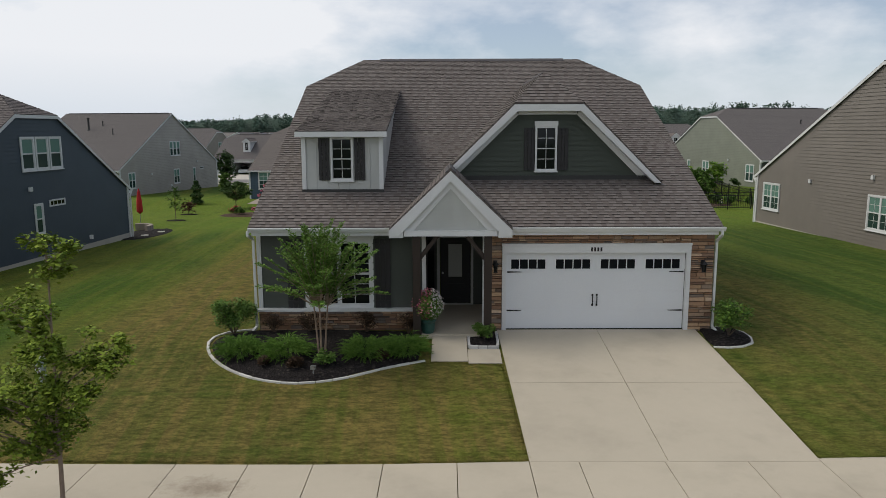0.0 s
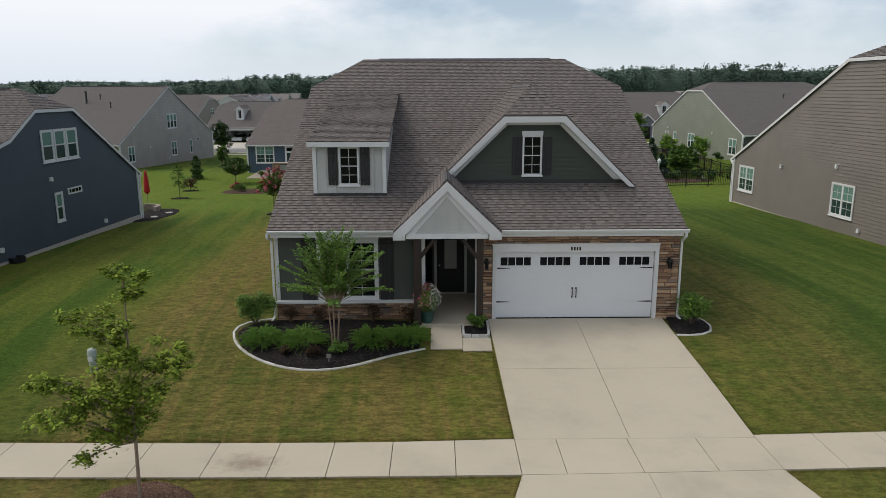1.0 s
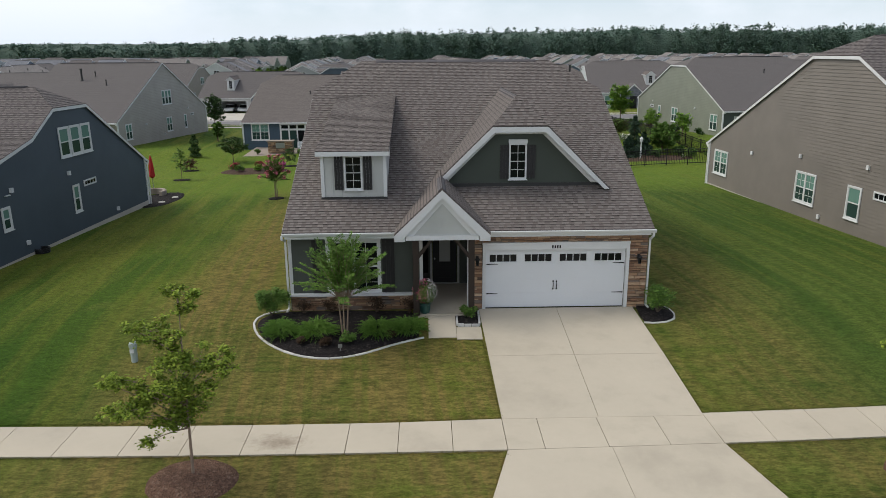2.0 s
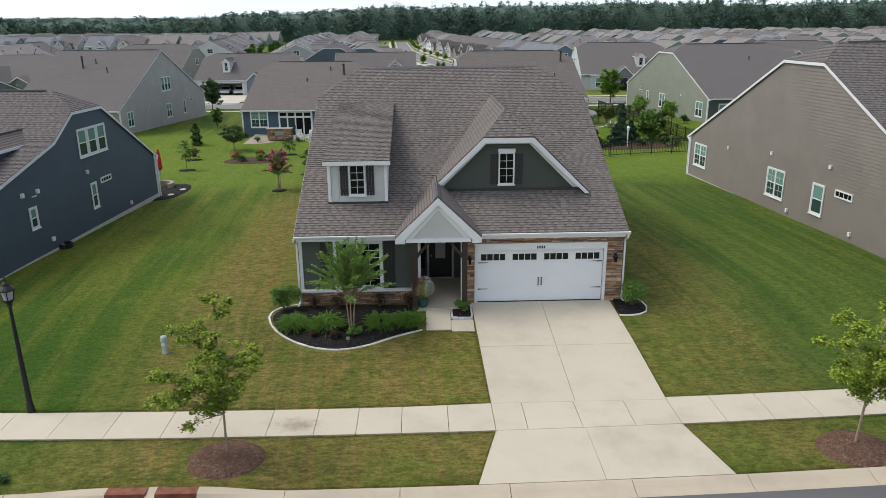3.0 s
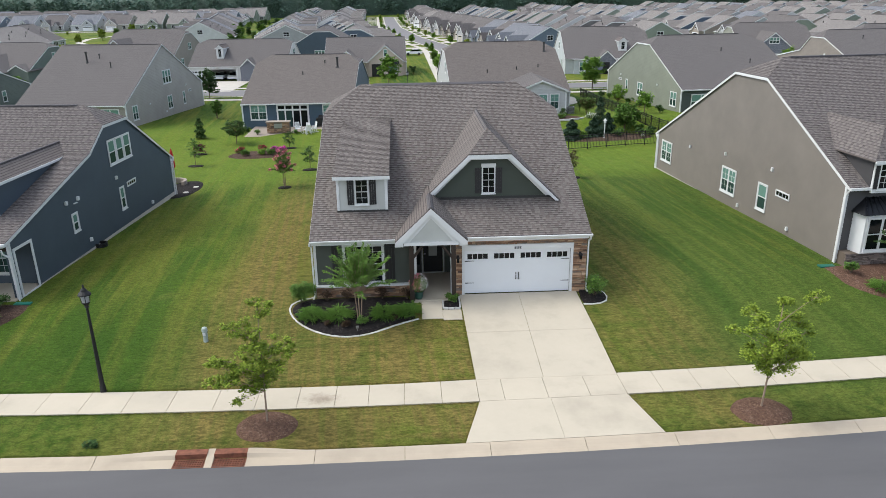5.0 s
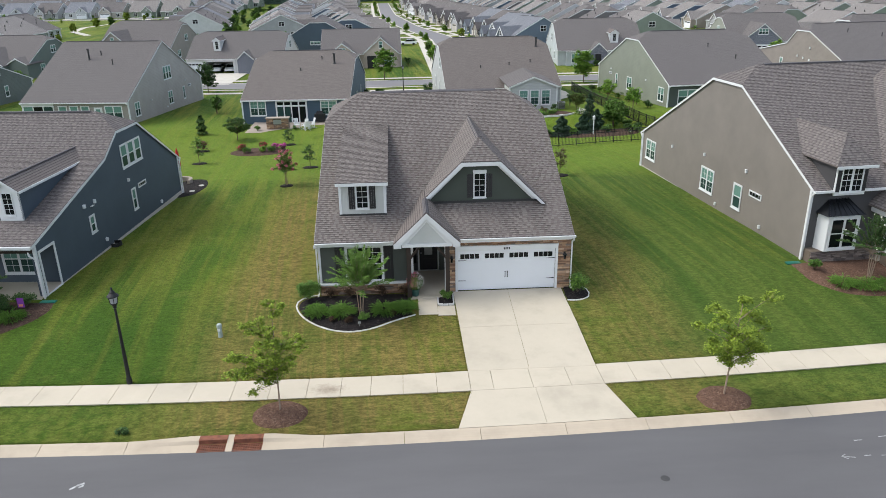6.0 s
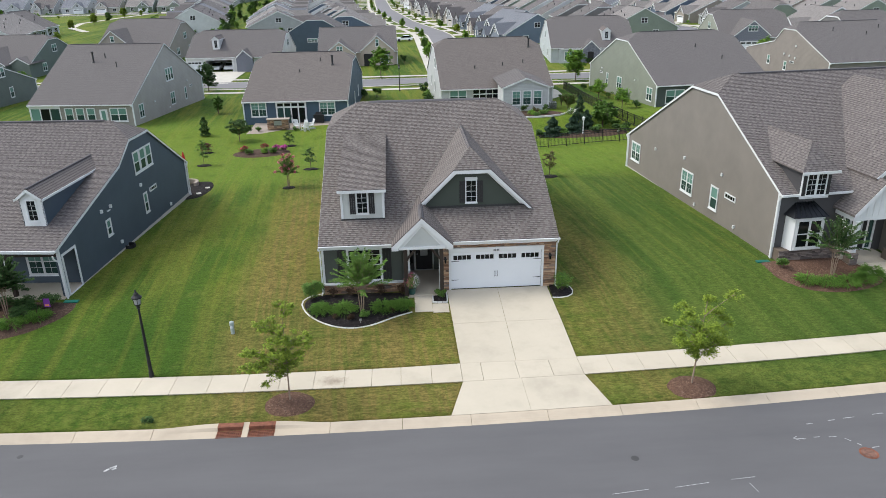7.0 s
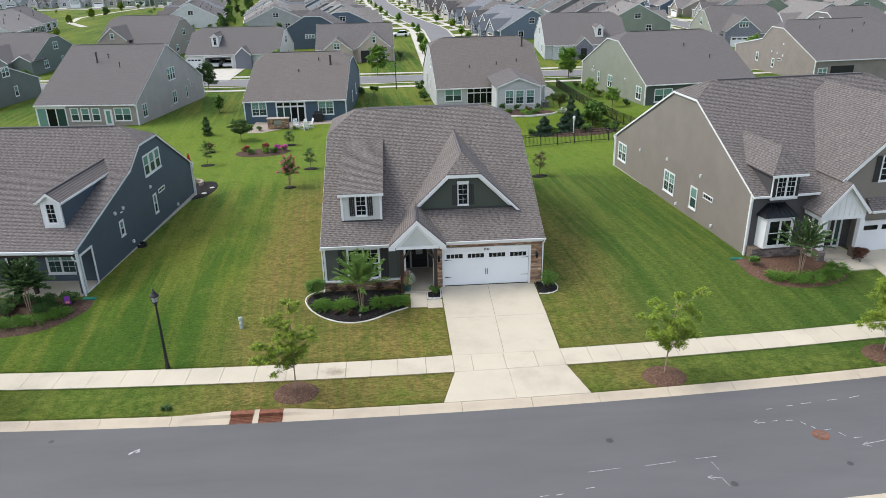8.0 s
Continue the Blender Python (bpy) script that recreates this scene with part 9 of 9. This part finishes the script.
for i, (x, y, lf) in enumerate(((28.2, 60.5, "leaf_lime"), (27.6, 66.5, "leaf_shrub"), (27.3, 71, "leaf_red"), (28.6, 57.2, "leaf_dark"), (28.0, 63.5, "leaf_dark"), (26.9, 74, "leaf_shrub"), (26.5, 77, "leaf_dark"))):
    bush("garden shrub along the sage house", on_ground(x, y), 0.7, 1.0, lf, 210 + i, 500, 0.12, "shrubs along the sage house")
clump_tree("small yellow-green tree beside the sage house", on_ground(26.6, 57.0), 2.8, round_clumps(220, 10, 0.9, 1.1, 2.5, 0.5), "leaf_lime", "bark", 220, 0.06, 0.14, 150)
clump_tree("small yellow-green tree beside the sage house", on_ground(26.2, 67.0), 2.6, round_clumps(221, 10, 0.9, 1.0, 2.4, 0.5), "leaf_lime", "bark", 221, 0.06, 0.14, 150)
bed("planted bed before the pale wing", ring_outline(14.6, 54.8, 4.0, 2.9, seed=8), "mulch_brown", 0.05, 0.08)
edging("pale stone border of the wing's bed", [Vector(p) for p in ring_outline(14.6, 54.8, 4.05, 2.95, seed=8)][14:27], 0.18, 0.15, 0.4)
for i, (x, y, r, h, lf) in enumerate(((11.6, 56.6, 0.6, 1.2, "leaf_dark"), (12.4, 54.6, 0.55, 0.7, "leaf_shrub"), (13.6, 55.9, 0.6, 1.1, "leaf_dark"), (13.9, 53.4, 0.8, 0.6, "leaf_lime"), (15.0, 55.4, 0.6, 0.8, "leaf_bronze"), (15.6, 53.8, 0.8, 0.6, "leaf_shrub"), (16.4, 56.0, 0.55, 1.0, "leaf_dark"), (14.6, 52.5, 0.6, 0.4, "leaf_shrub"), (19.3, 60.2, 0.5, 1.9, "leaf_dark"))):
    bush("mixed garden shrub before the wing", on_ground(x, y, 0.06), r, h, lf, 230 + i, 700, 0.09, "shrubs before the wing")
ac = thing("air_conditioner", "grey outdoor air conditioner beside a house wall", "air conditioner", pose(17.9, 59.0, ground_z(17.9, 59.0)))
part("case", MB().box(-0.42, 0.42, -0.42, 0.42, 0.02, 0.86), "steel", ac)
for k in range(7):
    part("louvre", MB().box(-0.40, 0.40, -0.44, -0.421, 0.10 + k * 0.105, 0.15 + k * 0.105), "trim_shadow", ac)
part("fan_guard", MB().lathe((0, 0, 0.86), [(0.34, 0.0), (0.34, 0.03), (0.08, 0.05)], 14), "trim_shadow", ac)
ribbon("pavement", [(20.5, 83), (21.5, 76), (21.2, 71), (19.2, 68.5)], 1.6, 0.08, "concrete_far", "pale curved concrete path", "path")
cover = thing("covered_grill", "black covered barbecue grill on the patio", "grill", pose(-12.3, 53.8, PZ))
part("body", MB().slab([(-0.62, -0.32, 0.1), (0.62, -0.32, 0.1), (0.62, 0.32, 0.1), (-0.62, 0.32, 0.1)], (0, 0, 0.85)), "black", cover)
part("lid", MB().slab([(-0.42, -0.28, 0.95), (0.42, -0.28, 0.95), (0.36, 0.22, 1.25), (-0.36, 0.22, 1.25)], (0, 0.06, -0.2)), "black", cover)
for sx in (-0.55, 0.55):
    part("leg", MB().box(sx - 0.04, sx + 0.04, -0.28, 0.28, 0.0, 0.1), "black", cover)
# street trees and shrubs along the back street
for i, (x, y, h, lf) in enumerate(((27.7, 87.2, 5.2, "leaf_lime"), (-5.5, 98.0, 5.4, "leaf_lime"), (-33.6, 86.4, 4.6, "leaf_dark"), (-27.0, 64.2, 2.3, "leaf_shrub"), (4.0, 128, 2.4, "leaf_lime"), (4.2, 146, 2.4, "leaf_shrub"), (-58, 99, 5, "leaf_lime"), (-63, 86, 4, "leaf_lime"), (66, 100, 5, "leaf_lime"), (-25, 107, 4, "leaf_lime"))):
    clump_tree("leafy young street tree along the back street", on_ground(x, y), h, round_clumps(240 + i, 14, h * 0.3, h * 0.3, h * 0.95, h * 0.15), lf, "bark", 240 + i, 0.09, 0.2, 120, "street trees of the back street")
for i, (x, y, r, h) in enumerate(((-5.7, 76.0, 0.8, 1.6), (-7.6, 75.3, 1.0, 1.3), (1.6, 76, 1.0, 2.4), (1.8, 72.5, 0.9, 1.4), (1.9, 68.5, 0.9, 1.2), (-33.4, 79.8, 0.8, 1.1), (-34.2, 76.5, 0.5, 1.4), (36, 111, 0.8, 1.2), (39, 110.5, 0.9, 1.0), (31.5, 116, 1.3, 2.6), (30.8, 122, 1.0, 1.2), (-1.0, 119, 0.8, 2.0), (-12, 115, 0.9, 1.2))):
    bush("dark green garden shrub beside a house", on_ground(x, y), r, h, "leaf_dark" if i % 3 else "leaf_shrub", 260 + i, 600, 0.16, "shrubs of the back street")
for x in (-46.6, -45.0, -43.4, -41.8):
    conifer("small clipped evergreen in a row behind a house", on_ground(x, 143.0), 2.6, 0.7, 290 + int(x), "leaf_dark", 300, True)
for i, (x, y) in enumerate(((-47, 150), (-44, 166), (-38, 158), (-41, 178), (-34, 170), (-36, 186), (-46, 186), (-31, 152))):
    clump_tree("young tree on the lawn behind the back street", on_ground(x, y), 3.0, round_clumps(280 + i, 8, 0.8, 1.0, 2.9, 0.5), "leaf_shrub" if i % 2 else "leaf_lime", "bark", 280 + i, 0.06, 0.24, 60, "trees behind the back street")
# trees of the garden strip
rt = random.Random(31)
for i in range(30):
    y = 190 + i * 6.2
    x = garden_l(y) + 20 + (garden_r(y) - garden_l(y) - 40) * rt.random()
    h = rt.uniform(2.4, 4.6)
    clump_tree("young tree in a strip of back gardens", on_ground(x, y), h, round_clumps(310 + i, 9, h * 0.24, h * 0.25, h * 0.95, h * 0.17), ("leaf_shrub", "leaf_dark", "leaf_lime")[i % 3], "bark", 310 + i, 0.07, 0.34, 60, "trees of the garden strip")
# drives of the back street
for x0, x1, y0, y1 in ((-40.5, -32.5, 100, 113.2), (-46, -42, 100, 113.2), (38.4, 42.9, 101, 111.5), (-82, -77, 98, 110)):
    ribbon("driveway", [((x0 + x1) / 2, y0 - 4), ((x0 + x1) / 2, y1)], x1 - x0, 0.09, "concrete_far", "pale concrete drive on the back street", "driveway")


def car(at, rz, paint, label):
    t = thing("car", label, "car", pose(*at, 0, 0, rz))
    body = MB()
    side = [(-2.2, 0.35), (2.2, 0.35), (2.25, 0.75), (1.3, 0.95), (-2.1, 0.98), (-2.25, 0.7)]
    cab = [(-1.9, 0.96), (0.95, 0.94), (0.3, 1.45), (-1.3, 1.48)]
    body.slab([(x, -0.9, z) for x, z in side], (0, 1.8, 0))
    part("body", body, paint, t)
    part("cabin", MB().slab([(x, -0.78, z) for x, z in cab], (0, 1.56, 0)), "glass", t)
    part("roof", MB().box(-1.3, 0.3, -0.76, 0.76, 1.45, 1.50), paint, t)
    for x in (-1.4, 1.4):
        for y in (-0.85, 0.85):
            part("wheel", MB().tube((x, y - 0.1, 0.33), (x, y + 0.1, 0.33), 0.33, 0.33, 12), "black", t)
    for y in (-0.6, 0.6):
        part("headlight", MB().box(2.2, 2.27, y - 0.2, y + 0.2, 0.62, 0.75), "petal_white", t)


M["car_white"] = mat("white_car_paint", (0.75, 0.76, 0.78), 0.25)
for cx in (-4.35, -1.65):
    p = G4_M @ Vector((cx, 3.0, 0.02))
    car(p, -90, "car_white", "white car parked in an open garage")
car((-0.4, 166.0, ground_z(0, 166) + 0.12), 178, "car_white", "white car parked on a drive")

# trees and shrubs scattered between the far houses
proto = [clump_tree("young tree among the far houses", (0, 0, -300), 4.5, round_clumps(300 + i, 9, 1.2, 1.3, 4.3, 0.75), lf, "bark", 300 + i, 0.09, 0.42, 60, "trees of the estate") for i, lf in enumerate(("leaf_lime", "leaf_shrub", "leaf_dark", "leaf_oak"))]
rnd = random.Random(11)
for k, off in enumerate(STREETS):
    for sg in (-1, 1):
        y = 108 + rnd.uniform(0, 9)
        while y < 455:
            x = street_x(y) + off + sg * 5.7
            if abs(x) < 100 + (y - 100) * 0.6 and not any(a < x < b and c < y < d for a, b, c, d in KEEP_CLEAR[:6]):
                s = rnd.uniform(0.38, 0.62) if off == 0 else rnd.uniform(0.30, 0.50)
                copy_thing(rnd.choice((proto[0], proto[3], proto[0])), Matrix.Translation(on_ground(x, y)) @ Matrix.Rotation(rnd.uniform(0, 6), 4, "Z") @ Matrix.Scale(s, 4))
            y += rnd.uniform(16, 26) if off == 0 else rnd.uniform(24, 42)
    y = 150
    while y < 440:
        x = street_x(y) + off + 37 + rnd.uniform(-5, 5)
        if abs(x) < 100 + (y - 100) * 0.6 and not any(a < x < b and c < y < d for a, b, c, d in KEEP_CLEAR[:6]):
            s = rnd.uniform(0.4, 1.0)
            copy_thing(rnd.choice(proto), Matrix.Translation(on_ground(x, y)) @ Matrix.Rotation(rnd.uniform(0, 6), 4, "Z") @ Matrix.Scale(s, 4))
        y += rnd.uniform(14, 26)
for p in proto:
    for o in list(p.children_recursive):
        bpy.data.objects.remove(o)
    bpy.data.objects.remove(p)


def shrubs_stuff():
    """Low planting round the far houses."""
    rg = np.random.default_rng(12)
    pts = []
    for x, y in placed + backs:
        for k in range(7):
            a = rg.uniform(0, math.tau)
            cx, cy = x + 14 * math.cos(a), y + 9 * math.sin(a)
            if min(abs(cx - street_x(cy) - o) for o in STREETS) < 9.0:
                continue
            pts.append(ball_points(rg, 26, (cx, cy, ground_z(cx, cy) + 0.5), rg.uniform(0.5, 1.0), 0.8))
    me = leaf_mesh("shrubs", np.concatenate(pts), 0.45, "leaf_shrub", 3)
    tagged(new("shrubs", me), "low green shrubs round the far houses", "shrubs", kind="stuff")


shrubs_stuff()


def pull_in_back_land():
    """Everything behind the gardens, shrunk towards the last camera eye to fit its views: whole things by the factor at
    their own place, long strips point by point.
    """
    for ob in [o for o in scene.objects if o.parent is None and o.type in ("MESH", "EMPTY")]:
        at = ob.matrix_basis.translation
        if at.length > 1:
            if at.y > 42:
                k = fit_scale(at.x, at.y)
                ob.matrix_basis = Matrix.Translation(LAST_EYE * (1 - k)) @ Matrix.Scale(k, 4) @ ob.matrix_basis
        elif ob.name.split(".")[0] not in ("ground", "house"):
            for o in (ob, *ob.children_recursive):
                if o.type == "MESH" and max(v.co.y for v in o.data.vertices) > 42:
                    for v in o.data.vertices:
                        v.co = pulled_in(v.co)


pull_in_back_land()


def wood_height(x, y):
    h = 19 + 4.5 * noise.noise(Vector((x * 0.012, y * 0.012, 0)))
    return h * float(np.interp(x, [-420, -260, -60, 200], [0.60, 0.70, 1.02, 1.28]))


def wood_edge(x):
    return 482 + 22 * math.sin(x * 0.013) + 0.05 * abs(x)


def forest():
    """Dense mixed wood on rising ground behind the estate: lobed crowns of leaves over a closed, lumpy canopy."""
    rg = np.random.default_rng(13)
    pts = []
    for i in range(2100):
        x = rg.uniform(-560, 580)
        y = wood_edge(x) + 280 * rg.random() ** 1.8
        h = wood_height(x, y) * rg.uniform(0.88, 1.10)
        r = rg.uniform(4.0, 7.0)
        z = ground_z(x, y)
        lobes, per = (6, 34) if y < 560 else (4, 26)
        for k in range(lobes):
            f = 1.0 - k / lobes * (0.8 if y < wood_edge(x) + 25 else 0.4)
            a = rg.uniform(0, math.tau)
            d = r * (0.15 + 0.7 * min(1.0, 2.2 * (1 - f))) * rg.uniform(0.6, 1.1)
            pts.append(ball_points(rg, per, (x + d * math.cos(a), y + d * math.sin(a), z + h * f - r * 0.3), r * rg.uniform(0.42, 0.62), 0.85))
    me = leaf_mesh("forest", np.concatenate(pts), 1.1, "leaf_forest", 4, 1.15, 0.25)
    wood = tagged(new("forest", me), "dark green wood on the rise behind the estate", "forest", kind="stuff")
    verts, faces = [], []
    xs = np.arange(-600, 621, 5.0)
    ys = [0, 0.5, 4, 10, 18, 28, 40, 55, 75, 100, 130, 170, 220, 290]
    for j, dy in enumerate(ys):
        for x in xs:
            y = wood_edge(x) + 4 + dy
            z = ground_z(x, y)
            lump = 2.6 * noise.noise(Vector((x * 0.13, y * 0.13, 2))) + 1.4 * noise.noise(Vector((x * 0.31, y * 0.31, 5)))
            verts.append((x, y + (lump if j else 0), z - 1 if j == 0 else z + wood_height(x, y) * (0.5 if j == 1 else 0.88) + lump))
    n = len(xs)
    for j in range(len(ys) - 1):
        for i in range(n - 1):
            faces.append((j * n + i, j * n + i + 1, (j + 1) * n + i + 1, (j + 1) * n + i))
    body = bpy.data.meshes.new("canopy")
    body.from_pydata(verts, [], faces)
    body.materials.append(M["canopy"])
    body.shade_smooth()
    part("canopy", body, None, wood)


forest()


def turf():
    """Uneven blades of grass along the edges of paving, kerb and beds."""
    rg = np.random.default_rng(14)
    lines = []
    for s in (-6.62, -8.17, -10.4):
        xs = np.arange(-45, 45, 0.012)
        ok = ~((xs > (-0.72 if s < -8.2 else DRIVE_L - 0.02)) & (xs < (6.12 if s < -8.2 else DRIVE_R + 0.02)))
        if s < -10:
            ok &= ~((xs > -12.9) & (xs < -6.9))
        xs = xs[ok]
        lines.append(np.stack([xs, s + (0.03 if s > -7 else -0.03 if s > -9 else 0.04) + np.array([bend(v) for v in xs])], 1))
    for (x0, y0), (x1, y1) in (((-0.16, -2.25), (0.0, -6.55)), ((5.36, -1.3), (5.49, -6.5)), ((0.0, -8.15), (-0.69, -10.4)), ((5.49, -8.05), (6.12, -10.25)), ((-1.9, -2.12), (-0.16, -2.26))):
        t = np.linspace(0, 1, int(math.hypot(x1 - x0, y1 - y0) / 0.012))[:, None]
        lines.append(np.array([x0, y0]) + t * np.array([x1 - x0, y1 - y0]))
    p = np.concatenate(lines)
    p = np.repeat(p, 2, 0) + rg.normal(size=(2 * len(p), 2)) * 0.022
    x, y = p[:, 0], p[:, 1]
    z = np.array([ground_z(a, b) for a, b in zip(x, y)])
    n = len(x)
    a = rg.uniform(0, math.tau, n)
    w, h = rg.uniform(0.005, 0.011, n), rg.uniform(0.012, 0.034, n)
    lx, ly = rg.normal(size=n) * 0.03, rg.normal(size=n) * 0.03
    ca, sa = np.cos(a) * w, np.sin(a) * w
    v = np.stack([np.stack([x - ca, y - sa, z - 0.01], 1), np.stack([x + ca, y + sa, z - 0.01], 1), np.stack([x + lx + ca * 0.4, y + ly + sa * 0.4, z + h], 1), np.stack([x + lx - ca * 0.4, y + ly - sa * 0.4, z + h], 1)], 1).reshape(-1, 3)
    tagged(new("turf", quads("turf", v, "grass")), "uneven blades of grass along paving edges", "grass", kind="stuff")


turf()

# stones of the main house, last
stones(HX0 + 0.02, -2.36, -0.12, 0.49, 0.20, stone_face, "stone", 1)
stones(-0.35, 0.0, -0.02, 2.66, 0.02, stone_face, "stone", 2)
stones(5.10, HX1, -0.06, 2.66, 0.02, stone_face, "stone", 3)
stones(0.0, 5.10, 2.40, 2.66, 0.02, stone_face, "stone", 4)
